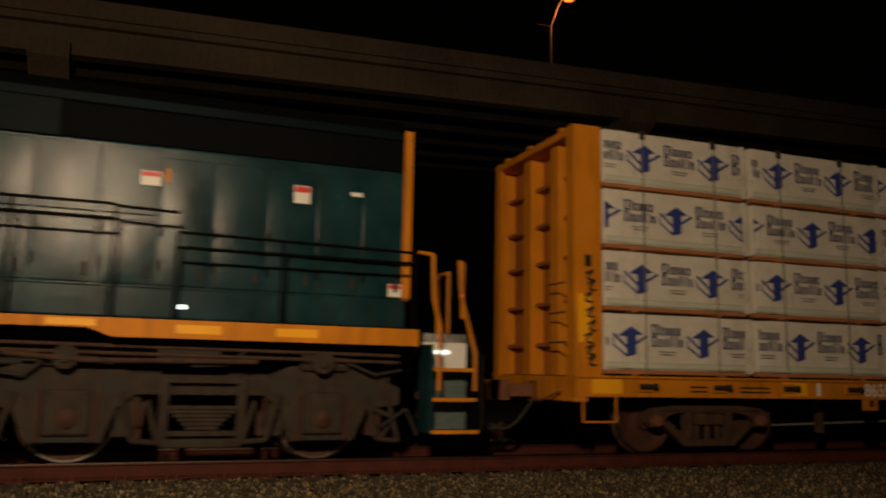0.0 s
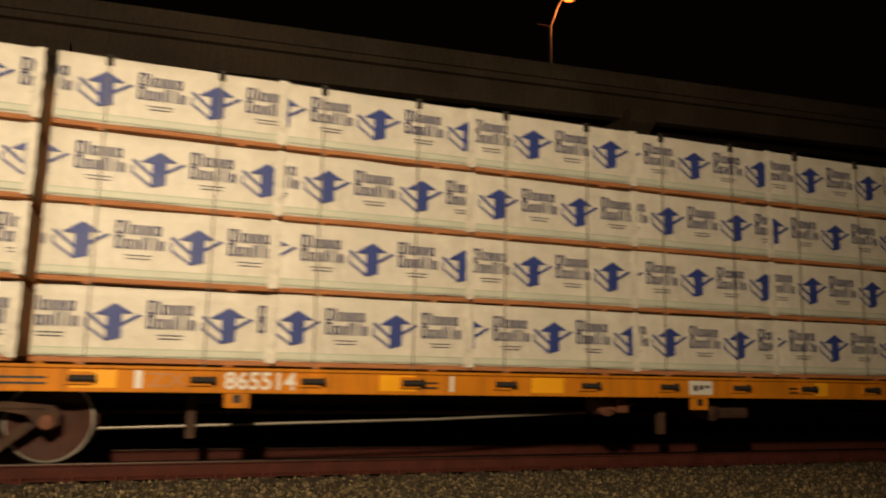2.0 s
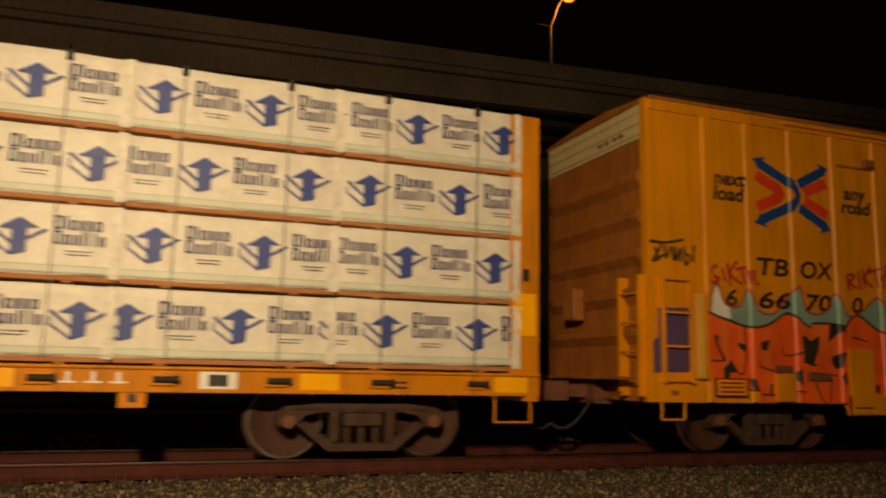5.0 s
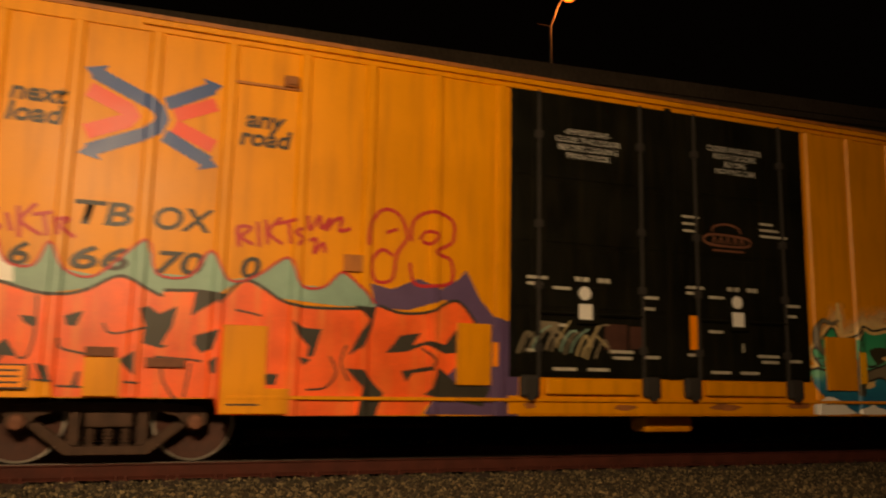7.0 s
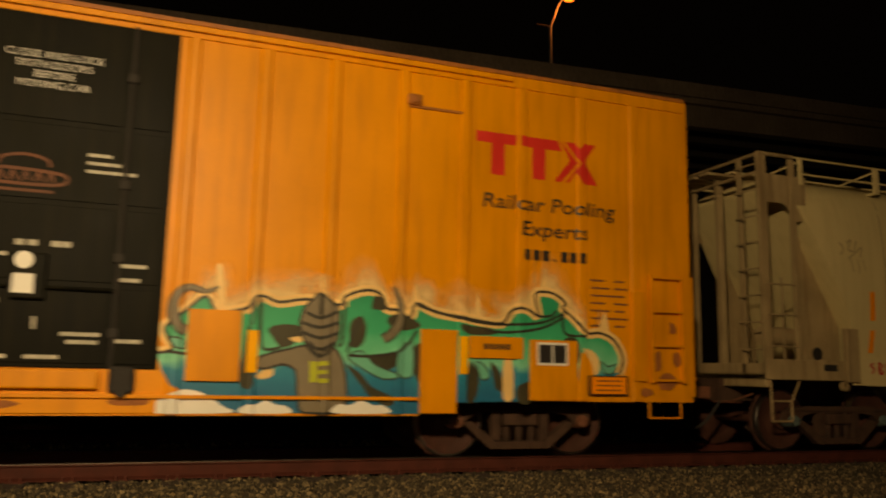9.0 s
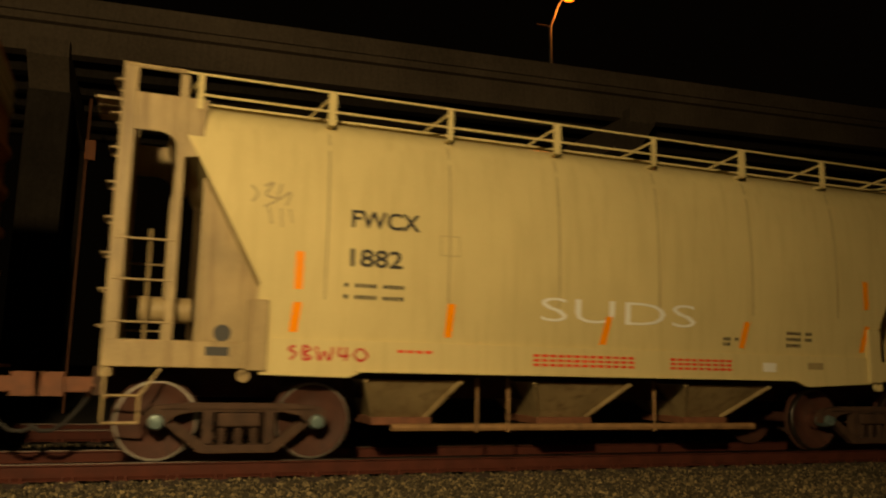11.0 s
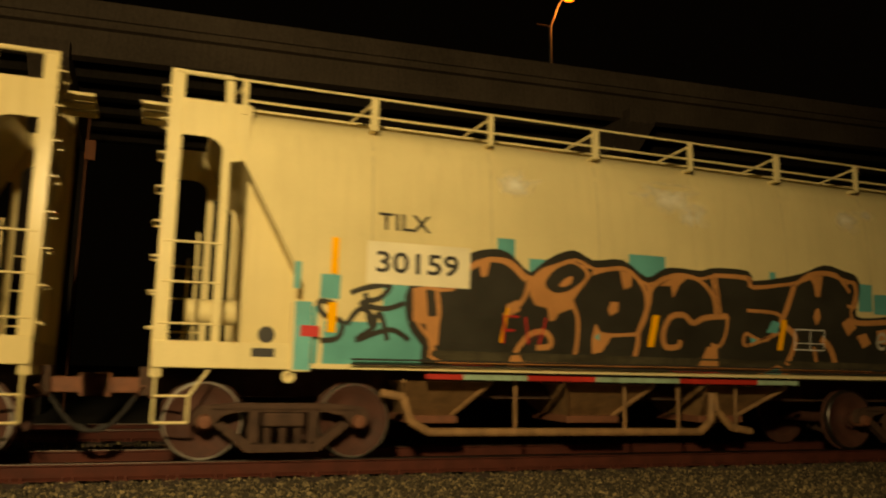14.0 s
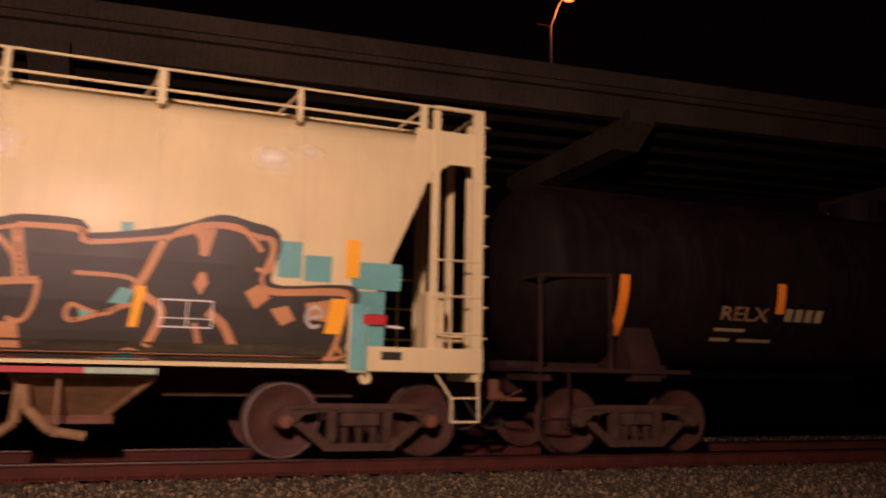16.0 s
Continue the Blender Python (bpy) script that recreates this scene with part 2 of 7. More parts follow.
def prism(bm, pts, y0, y1):
    """An outline of (x, z) points, drawn through from y0 to y1."""
    a = [bm.verts.new((x, y0, z)) for x, z in pts]
    b = [bm.verts.new((x, y1, z)) for x, z in pts]
    n = len(pts)
    fs = [bm.faces.new(a), bm.faces.new(b[::-1])]
    for i in range(n):
        fs.append(bm.faces.new((a[i], b[i], b[(i + 1) % n], a[(i + 1) % n])))
    bmesh.ops.recalc_face_normals(bm, faces=fs)
    return bm


def prism_x(bm, pts, x0, x1):
    """An outline of (y, z) points, drawn through from x0 to x1."""
    a = [bm.verts.new((x0, y, z)) for y, z in pts]
    b = [bm.verts.new((x1, y, z)) for y, z in pts]
    n = len(pts)
    fs = [bm.faces.new(a), bm.faces.new(b[::-1])]
    for i in range(n):
        fs.append(bm.faces.new((a[i], b[i], b[(i + 1) % n], a[(i + 1) % n])))
    bmesh.ops.recalc_face_normals(bm, faces=fs)
    return bm


def rod(bm, p, q, r=0.015, seg=8):
    p, q = Vector(p), Vector(q)
    m = Matrix.Translation((p + q) / 2) @ (q - p).to_track_quat("Z", "Y").to_matrix().to_4x4()
    bmesh.ops.create_cone(bm, cap_ends=True, segments=seg, radius1=r, radius2=r, depth=(q - p).length, matrix=m)
    return bm


def rods(bm, pts, r=0.015, seg=8):
    for p, q in zip(pts, pts[1:]):
        rod(bm, p, q, r, seg)
    return bm


def lathe(bm, profile, seg=32, at=(0, 0, 0), capped=True):
    """Turns (radius, y) points round the y axis."""
    rings = []
    for r, y in profile:
        rings.append([bm.verts.new((at[0] + r * math.cos(2 * math.pi * k / seg), at[1] + y, at[2] + r * math.sin(2 * math.pi * k / seg))) for k in range(seg)])
    fs = []
    for a, b in zip(rings, rings[1:]):
        for k in range(seg):
            fs.append(bm.faces.new((a[k], a[(k + 1) % seg], b[(k + 1) % seg], b[k])))
    for ring in (rings[0], rings[-1]) if capped else ():
        fs.append(bm.faces.new(ring))
    bmesh.ops.recalc_face_normals(bm, faces=fs)
    return bm


def face(bm, pts, y):
    """A flat painted patch of (x, z) points, facing the camera's side."""
    vs = [bm.verts.new((x, y, z)) for x, z in pts]
    f = bm.faces.new(vs)
    f.normal_update()
    if f.normal.y > 0:
        f.normal_flip()
    return bm


def patch(bm, x0, x1, z0, z1, y):
    return face(bm, [(x0, z0), (x1, z0), (x1, z1), (x0, z1)], y)


def smooth_line(pts, closed=False, step=6):
    P = [Vector(p) for p in pts]
    n, out = len(P), []
    for i in range(n if closed else n - 1):
        if closed:
            a, b, c, d = P[i - 1], P[i], P[(i + 1) % n], P[(i + 2) % n]
        else:
            a, b, c, d = P[max(i - 1, 0)], P[i], P[i + 1], P[min(i + 2, n - 1)]
        for k in range(step):
            u = k / step
            out.append(0.5 * (2 * b + (c - a) * u + (2 * a - 5 * b + 4 * c - d) * u * u + (3 * b - a - 3 * c + d) * u ** 3))
    if not closed:
        out.append(P[-1])
    return out


def stroke(bm, pts, w, y, step=6, curved=True, closed=False):
    """A painted line of width w through (x, z) points; it creeps outwards by a hair so that it may cross itself."""
    L = smooth_line(pts, closed, step) if curved else [Vector(p) for p in pts]
    if closed:
        L.append(L[0])
    rows = []
    for i, p in enumerate(L):
        a, b = L[max(i - 1, 0)], L[min(i + 1, len(L) - 1)]
        t = (b - a).normalized() if (b - a).length else Vector((1, 0))
        n = Vector((-t.y, t.x)) * w / 2
        yy = y - 0.00006 * i
        rows.append((bm.verts.new((p.x + n.x, yy, p.y + n.y)), bm.verts.new((p.x - n.x, yy, p.y - n.y))))
    for (a, b), (c, d) in zip(rows, rows[1:]):
        f = bm.faces.new((a, b, d, c))
        f.normal_update()
        if f.normal.y > 0:
            f.normal_flip()
    return bm


def blob(bm, pts, y, step=5):
    """A painted patch with a smooth outline."""
    return face(bm, [tuple(p) for p in smooth_line(pts, True, step)], y)


def text(body, x, z, size, material, parent, y, width=None, name="lettering", bold=0.006, shear=0.0, align="LEFT", bend=None):
    """Painted lettering on a car's near side, with its first baseline at (x, z)."""
    cu = bpy.data.curves.new(name, "FONT")
    cu.body, cu.size, cu.offset, cu.shear, cu.align_x, cu.resolution_u = body, size, bold, shear, align, 3
    tmp = bpy.data.objects.new(name, cu)
    scene.collection.objects.link(tmp)
    bpy.context.view_layer.update()
    me = bpy.data.meshes.new_from_object(tmp.evaluated_get(bpy.context.evaluated_depsgraph_get()))
    bpy.data.objects.remove(tmp)
    bm = BM()
    bm.from_mesh(me)
    bpy.data.meshes.remove(me)
    xs = [v.co.x for v in bm.verts]
    k = width / (max(xs) - min(xs)) if width else 1.0
    lo = min(xs) if width else 0.0
    for v in bm.verts:
        v.co = Vector((x + (v.co.x - lo) * k, y, z + v.co.y))
    if bend:
        bend(bm)
    return part(name, bm, material, parent)


def drift(bm, line, height, y):
    """A band of thin paint that stands on a line of (x, z) points and fades upwards."""
    cover = bm.verts.layers.float.new("cover")
    rows = []
    for i, (x, z) in enumerate(line):
        h = height * (0.45 + 1.1 * abs(noise.noise(Vector((x * 1.9, 0.4, 2.2)))))
        col = []
        for u, c in ((-0.25, 1.0), (0.25, 0.8), (0.6, 0.35), (1.0, 0.0)):
            v = bm.verts.new((x, y, z + h * u))
            v[cover] = c
            col.append(v)
        rows.append(col)
    for p, q in zip(rows, rows[1:]):
        for i in range(3):
            f = bm.faces.new((p[i], q[i], q[i + 1], p[i + 1]))
            f.normal_update()
            if f.normal.y > 0:
                f.normal_flip()
    return bm


def soft_spot(bm, cx, cz, w, h, y, strength=0.9):
    """A patch of thin paint that fades to its uneven rim."""
    cover = bm.verts.layers.float.new("cover")
    mid = bm.verts.new((cx, y, cz))
    mid[cover] = strength
    rim = []
    for k in range(16):
        r = 0.55 + 0.75 * abs(noise.noise(Vector((cx + 1.3 * k, cz, 0.7))))
        rim.append(bm.verts.new((cx + w * r * math.cos(k * 0.3927), y, cz + h * r * math.sin(k * 0.3927))))
    for k in range(16):
        f = bm.faces.new((mid, rim[k], rim[(k + 1) % 16]))
        f.normal_update()
        if f.normal.y > 0:
            f.normal_flip()
    return bm


def curve_to(bm, profile):
    """Lays a flat painted patch onto a curved side: profile(z) is the side's distance from the centre line."""
    bmesh.ops.triangulate(bm, faces=bm.faces)
    zs = [v.co.z for v in bm.verts]
    z = math.floor(min(zs) / 0.16) * 0.16
    while z < max(zs):
        bmesh.ops.bisect_plane(bm, geom=bm.verts[:] + bm.edges[:] + bm.faces[:], plane_co=(0, 0, z), plane_no=(0, 0, 1))
        z += 0.16
    for v in bm.verts:
        v.co.y -= profile(v.co.z)
    return bm


# ---- setting: ground, tracks, overpass ----
bm = BM()
bmesh.ops.create_grid(bm, x_segments=60, y_segments=60, size=1)
for v in bm.verts:
    x, y = v.co.x, v.co.y
    v.co = Vector((math.copysign(abs(x) ** 3, x) * 1500, 10 + math.copysign(abs(y) ** 3, y) * 1500, -0.36))
tagged(part("ground", bm, "ground"), "dark gravel ground that reaches the horizon", "ground", kind="structure")

bm = BM()
prism_x(bm, [(5.4, -0.36), (8.6, -0.235), (16.9, -0.235), (19.0, -0.36)], -60, 140)
tagged(part("ballast_bed", bm, "ground"), "grey brown ballast bed under the tracks", "ballast", kind="structure")


def rail(y, track):
    z = -0.19
    prof = [(-0.075, z), (0.075, z), (0.075, z + 0.012), (0.012, z + 0.035), (0.012, -0.045), (0.036, -0.034), (0.036, -0.021),
            (-0.036, -0.021), (-0.036, -0.034), (-0.012, -0.045), (-0.012, z + 0.035), (-0.075, z + 0.012)]
    ob = part("rail", prism_x(BM(), [(y + a, b) for a, b in prof], -60, 140), "rail")
    ob.parent = track
    arc = [(0.0365, -0.020)] + [(0.0245 + 0.012 * math.cos(a * 0.26), -0.012 + 0.012 * math.sin(a * 0.26)) for a in range(1, 7)]
    head = arc + [(-u, w) for u, w in arc[::-1]]
    top = part("rail_head", prism_x(BM(), [(y + u, w) for u, w in head], -60, 140), "railhead", smooth=True)
    top.parent = ob
    top["label"] = "polished steel running surface"


def track(y, label):
    t = new("track")
    tagged(t, label, "railway track", kind="structure")
    for s in (-0.7525, 0.7525):
        rail(y + s, t)
    me = mesh_of("tie", box(BM(), -0.115, 0.115, -1.3, 1.3, -0.18, 0.0, 0.012), M["tie"])
    spike = BM()
    box(spike, -0.09, 0.09, -0.15, 0.15, 0, 0.014)
    for a in (-0.05, 0.05):
        box(spike, a - 0.015, a + 0.015, -0.115, -0.085, 0.014, 0.05)
    plate = mesh_of("tie_plate", spike, M["rail"])
    for k in range(80):
        o = new("tie", me)
        o.parent = t
        o.location = (-6 + k * 0.53 + random.uniform(-0.02, 0.02), y + random.uniform(-0.03, 0.03), -0.195)
        o.rotation_euler.z = random.uniform(-0.012, 0.012)
        p = new("tie_plate", plate)
        p.parent = o
        p.location = (0, -0.7525, 0)
    return t


track(YC, "rusty main track on creosoted wooden ties")
track(15.6, "second track behind the train")


def stones(name, n, x0, x1, y0, y1, z, lo, hi, label):
    """Loose broken stone, joined into one mesh."""
    rng = np.random.default_rng(5)
    ico = bmesh.new()
    bmesh.ops.create_icosphere(ico, subdivisions=1, radius=1)
    V = np.array([v.co[:] for v in ico.verts])
    F = np.array([[v.index for v in f.verts] for f in ico.faces])
    ico.free()
    P = np.stack([rng.uniform(x0, x1, n), rng.uniform(y0, y1, n), np.zeros(n)], 1)
    P[:, 2] = z(P[:, 1]) + rng.uniform(-0.01, 0.02, n)
    size = rng.uniform(lo, hi, (n, 1, 1)) * rng.uniform(0.6, 1.25, (n, 1, 3))
    jag = V[None] * rng.uniform(0.7, 1.25, (n, len(V), 1)) * size
    a = rng.uniform(0, 6.28, n)
    R = np.zeros((n, 3, 3))
    R[:, 0, 0], R[:, 0, 1], R[:, 1, 0], R[:, 1, 1], R[:, 2, 2] = np.cos(a), -np.sin(a), np.sin(a), np.cos(a), 1
    verts = (np.einsum("nij,nvj->nvi", R, jag) + P[:, None]).reshape(-1, 3)
    faces = (F[None] + (np.arange(n) * len(V))[:, None, None]).reshape(-1, 3)
    me = bpy.data.meshes.new(name)
    me.from_pydata(verts.tolist(), [], faces.tolist())
    me.materials.append(M["ballast"])
    return tagged(new(name, me), label, "ballast", kind="stuff")


def bed(y):
    return np.where(y < 8.6, -0.36 + (np.maximum(y, 5.4) - 5.4) / 3.2 * 0.125, -0.235) + 0.012


stones("ballast", 48000, -4.5, 17.0, 7.2, 9.72, bed, 0.012, 0.034, "loose grey brown ballast stones beside the track")
stones("ballast", 9000, -4.5, 22.0, 10.0, 14.5, bed, 0.02, 0.045, "loose ballast stones between the rails")

# the overpass runs parallel to the track, and climbs slightly
GRADE = 0.030


def slab(bm, y0, y1, z0, z1, x0=-90.0, x1=230.0):
    a = [bm.verts.new((x, y, z + GRADE * x)) for x in (x0, x1) for y, z in ((y0, z0), (y1, z0), (y1, z1), (y0, z1))]
    fs = [bm.faces.new([a[i] for i in q]) for q in ((0, 1, 2, 3), (7, 6, 5, 4), (0, 4, 5, 1), (1, 5, 6, 2), (2, 6, 7, 3), (3, 7, 4, 0))]
    bmesh.ops.recalc_face_normals(bm, faces=fs)
    return bm


over = new("overpass")
tagged(over, "long concrete highway overpass on piers behind the track", "overpass", kind="structure")
part("deck", slab(BM(), 24.75, 35.6, 11.12, 11.40), "concrete", over)
# girders behind the first take the concrete with shade in its colour
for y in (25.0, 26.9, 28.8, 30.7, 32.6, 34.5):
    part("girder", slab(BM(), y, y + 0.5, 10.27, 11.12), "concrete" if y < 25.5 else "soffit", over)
bm = BM()
slab(bm, 24.62, 24.9, 11.34, 11.62)
part("kerb", bm, "concrete", over)
part("parapet", slab(BM(), 24.80, 25.05, 11.62, 11.98), "concrete", over)
part("parapet", slab(BM(), 35.3, 35.55, 11.40, 12.05), "concrete", over)
for k in range(-4, 9):
    x = -3.28 + 20.15 * k
    z = GRADE * x
    cap = BM()
    prism_x(cap, [(24.45, 9.98 + z), (24.45, 10.5 + z), (24.98, 10.5 + z), (24.98, 10.26 + z), (35.4, 10.26 + z), (35.4, 9.80 + z), (34.2, 9.2 + z), (25.6, 9.2 + z)], x - 0.55, x + 0.55)
    c = part("pier_cap", cap, "concrete", over)
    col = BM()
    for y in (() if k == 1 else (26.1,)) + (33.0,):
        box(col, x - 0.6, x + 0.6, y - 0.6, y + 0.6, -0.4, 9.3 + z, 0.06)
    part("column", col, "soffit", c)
bm = BM()
rods(bm, [(-2.1, 25.35, -0.3), (-2.1, 25.35, 9.0)], 0.05)
tagged(part("drain_pipe", bm, "coupler"), "rusty drain pipe on the overpass column", "pipe")
bm = BM()
box(bm, -2.15, -1.85, 25.2, 25.28, 7.1, 7.7, 0.01)
tagged(part("sign", bm, "locoend"), "small dull orange sign on the overpass column", "sign")
bm = BM()
box(bm, 35.7, 52.0, 33.95, 34.0, 10.25, 10.40, 0.02)
tagged(part("sign", bm, "amber"), "thin lit amber strip under the overpass", "lamp")

# street lamp on the overpass
sl = new("street_lamp")
sl.location = (18.58, 35.0, 11.9)
tagged(sl, "tall galvanised street lamp glowing orange on the overpass", "street lamp")
ORIGIN[sl.name] = Vector((18.58, 35.0, 11.9))
bm = BM()
rods(bm, [(18.62, 35.0, 11.6), (18.58, 35.0, 19.0)], 0.085, 12)
part("pole", bm, "galv", sl)
bm = BM()
rods(bm, [(18.58, 35.0, 19.0), (18.75, 34.95, 19.5), (18.98, 34.9, 20.2), (19.2, 34.8, 20.6)], 0.05, 10)
part("arm", bm, "galv", sl)
bm = BM()
box(bm, 17.75, 18.5, 34.95, 35.05, 18.98, 19.06, 0.02)
part("bracket", bm, "black", sl)
bm = BM()
box(bm, 19.15, 19.95, 34.6, 34.95, 20.62, 20.8, 0.06)
hd = part("head", bm, "galv", sl)
bm = BM()
bmesh.ops.create_uvsphere(bm, u_segments=16, v_segments=8, radius=0.2, matrix=Matrix.Translation((19.5, 34.75, 20.58)) @ Matrix.Diagonal((1.5, 0.8, 0.55, 1)))
part("lens", bm, "glow", hd, "glowing orange lens", True)

# a far signal lamp beyond the overpass
bm = BM()
rods(bm, [(27.7, 70.0, -0.3), (27.7, 70.0, 8.1)], 0.08)
far = tagged(part("signal_lamp", bm, "black"), "far signal post with a small pinkish light", "signal")
bm = BM()
bmesh.ops.create_uvsphere(bm, u_segments=12, v_segments=8, radius=0.16, matrix=Matrix.Translation((27.68, 69.8, 8.25)))
lens = part("lens", bm, "redglow")
lens.parent = far

# ---- running gear ----
R_WHEEL = 0.457
SPINS = []
MESHES = {}


def keep(key, make):
    if key not in MESHES:
        MESHES[key] = make()
    return MESHES[key]


def wheel_mesh(r):
    bm = BM()
    for s in (-1, 1):
        lathe(bm, [(0.06, s * 0.82), (0.13, s * 0.82), (0.14, s * 0.76), (0.20, s * 0.735), (r - 0.12, s * 0.755), (r - 0.065, s * 0.79), (r - 0.012, s * 0.795),
                   (r - 0.012, s * 0.70), (r + 0.028, s * 0.69), (r + 0.028, s * 0.665), (r - 0.07, s * 0.66), (r - 0.12, s * 0.69), (0.2, s * 0.68), (0.14, s * 0.66), (0.08, s * 0.64)], 40)
    lathe(bm, [(0.085, -1.06), (0.085, 1.06)], 16)
    return mesh_of("wheelset", bm, M["wheel"], True)


def tread_mesh(r, s):
    bm = BM()
    lathe(bm, [(r - 0.03, s * 0.7985), (r - 0.006, s * 0.7985), (r, s * 0.79), (r, s * 0.702), (r - 0.01, s * 0.701)], 40, capped=False)
    return mesh_of("tread", bm, M["tread"], True)


def wheelset(parent, x, r=R_WHEEL, cap="coupler"):
    o = new("wheelset", keep(("w", r), lambda: wheel_mesh(r)))
    o.parent = parent
    SPINS.append((o, x, r))
    for s in (-1, 1):
        t = new("tread", keep(("t", r, s), lambda: tread_mesh(r, s)))
        t.parent = o
        t["label"] = "polished steel tread"
    return o


def side_frame():
    bm = BM()
    for s in (-1, 1):
        y0, y1 = sorted((s * 0.94, s * 1.06))
        for q in ([(-1.02, 0.42), (-1.02, 0.56), (-0.95, 0.63), (-0.55, 0.67), (0.55, 0.67), (0.95, 0.63), (1.02, 0.56), (1.02, 0.42), (0.80, 0.42), (0.70, 0.53), (0.5, 0.57), (-0.5, 0.57), (-0.70, 0.53), (-0.80, 0.42)],
                  [(-0.80, 0.42), (-0.70, 0.46), (-0.34, 0.20), (0.34, 0.20), (0.70, 0.46), (0.80, 0.42), (0.42, 0.11), (-0.42, 0.11)],
                  [(-0.40, 0.24), (-0.40, 0.57), (-0.29, 0.57), (-0.29, 0.20)],
                  [(0.29, 0.20), (0.29, 0.57), (0.40, 0.57), (0.40, 0.24)]):
            prism(bm, q, y0, y1)
        prism(bm, [(-0.85, 0.60), (-0.5, 0.635), (0.5, 0.635), (0.85, 0.60), (0.5, 0.60), (-0.5, 0.60)], *sorted((s * 1.06, s * 1.085)))
    box(bm, -0.24, 0.24, -1.08, 1.08, 0.40, 0.56, 0.02)
    return mesh_of("truck", bm, M["truck"])


def spring():
    bm = BM()
    for k in range(5):
        z = 0.215 + k * 0.037
        bmesh.ops.create_cone(bm, cap_ends=True, segments=10, radius1=0.058, radius2=0.058, depth=0.022, matrix=Matrix.Translation((0, 0, z)))
    bmesh.ops.create_cone(bm, cap_ends=True, segments=8, radius1=0.035, radius2=0.035, depth=0.2, matrix=Matrix.Translation((0, 0, 0.30)))
    return mesh_of("spring", bm, M["truck"])


def cap_mesh(material):
    bm = BM()
    lathe(bm, [(0.10, -0.90), (0.10, -1.03), (0.075, -1.09), (0.075, -1.12), (0.03, -1.13)], 16)
    for k in range(3):
        a = k * 2.094 + 0.5
        lathe(bm, [(0.016, -1.11), (0.016, -1.145)], 6, (0.05 * math.cos(a), 0, 0.05 * math.sin(a)))
    return mesh_of("bearing_cap", bm, M[material], True)


def truck(car, x, cap="coupler", base=1.80):
    t = new("truck", keep("frame", side_frame))
    t.parent = car
    t.location = (x - origin(car).x, 0, 0)
    for s in (-1, 1):
        w = wheelset(t, s * base / 2)
        c = new("bearing_cap", keep(("cap", cap), lambda: cap_mesh(cap)))
        c.parent = t
        c.location = (s * base / 2, 0, R_WHEEL)
    for y in (-1.0, 1.0):
        for k in (-0.18, 0.0, 0.18):
            sp = new("spring", keep("spring", spring))
            sp.parent = t
            sp.location = (k, y, 0)
    return t


def coupler(car, x, s):
    """s is the way that it points along the train."""
    bm = BM()
    box(bm, min(x, x + s * 0.45), max(x, x + s * 0.45), -0.09, 0.09, 0.74, 0.93, 0.02)
    prism(bm, [(x + s * 0.42, 0.70), (x + s * 0.72, 0.70), (x + s * 0.74, 0.98), (x + s * 0.42, 0.98)], -0.19, 0.13)
    box(bm, min(x - s * 0.4, x), max(x - s * 0.4, x), -0.25, 0.25, 0.68, 1.0, 0.02)
    part("coupler", bm, "coupler", car)
    bm = BM()
    hose = [(x + s * (0.12 + 0.62 * u), -0.34 + 0.1 * u, 0.72 - 0.42 * math.sin(u * 2.2)) for u in (0, 0.2, 0.4, 0.6, 0.8, 1.0)]
    rods(bm, hose, 0.024, 8)
    part("brake_hose", bm, "black", car)
    bm = BM()
    rods(bm, [(x + s * 0.05, -1.0, 0.85), (x + s * 0.12, -0.6, 0.72), (x + s * 0.12, -0.2, 0.70)], 0.014, 6)
    part("cut_lever", bm, "coupler", car)


def stirrup(car, x0, x1, y, z0, z1, material):
    bm = BM()
    rods(bm, [(x0, y, z1), (x0, y, z0), (x1, y, z0), (x1, y, z1)], 0.014, 8)
    part("stirrup_step", bm, material, car)


def ladder(car, x0, x1, y, z0, z1, n, material, r=0.012, name="ladder"):
    bm = BM()
    for x in (x0, x1):
        box(bm, x - 0.02, x + 0.02, y - 0.02, y + 0.02, z0, z1)
    for k in range(n):
        z = z0 + (k + 0.5) * (z1 - z0) / n
        rod(bm, (x0, y, z), (x1, y, z), r, 6)
    return part(name, bm, material, car)


# ---- the locomotive: the rear of its long hood ----
loco = thing("locomotive", 3.08, "dark teal diesel locomotive with an orange frame edge, grimy and glossy", "locomotive")
HY = 1.0
bm = BM()
box(bm, -13.0, 3.0, -HY, HY, 1.55, 3.62, 0.03)
part("hood", bm, "blue", loco)
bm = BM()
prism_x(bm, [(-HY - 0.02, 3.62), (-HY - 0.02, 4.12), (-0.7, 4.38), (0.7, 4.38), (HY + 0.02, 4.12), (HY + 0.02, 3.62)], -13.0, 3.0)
part("hood_roof", bm, "bluedark", loco, "near black roof")
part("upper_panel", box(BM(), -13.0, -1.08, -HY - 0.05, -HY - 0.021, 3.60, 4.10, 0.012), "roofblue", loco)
part("roof_edge", box(BM(), -13.0, 2.95, -HY - 0.065, -HY - 0.021, 4.02, 4.15, 0.02), "roofblue", loco, "near black teal roof edge")
for k in range(14):
    a = -1.02 + k * 0.28
    part("grille_slat", box(BM(), a, a + 0.03, -HY - 0.036, -HY - 0.0205, 3.64, 4.02), "bluedark", loco)


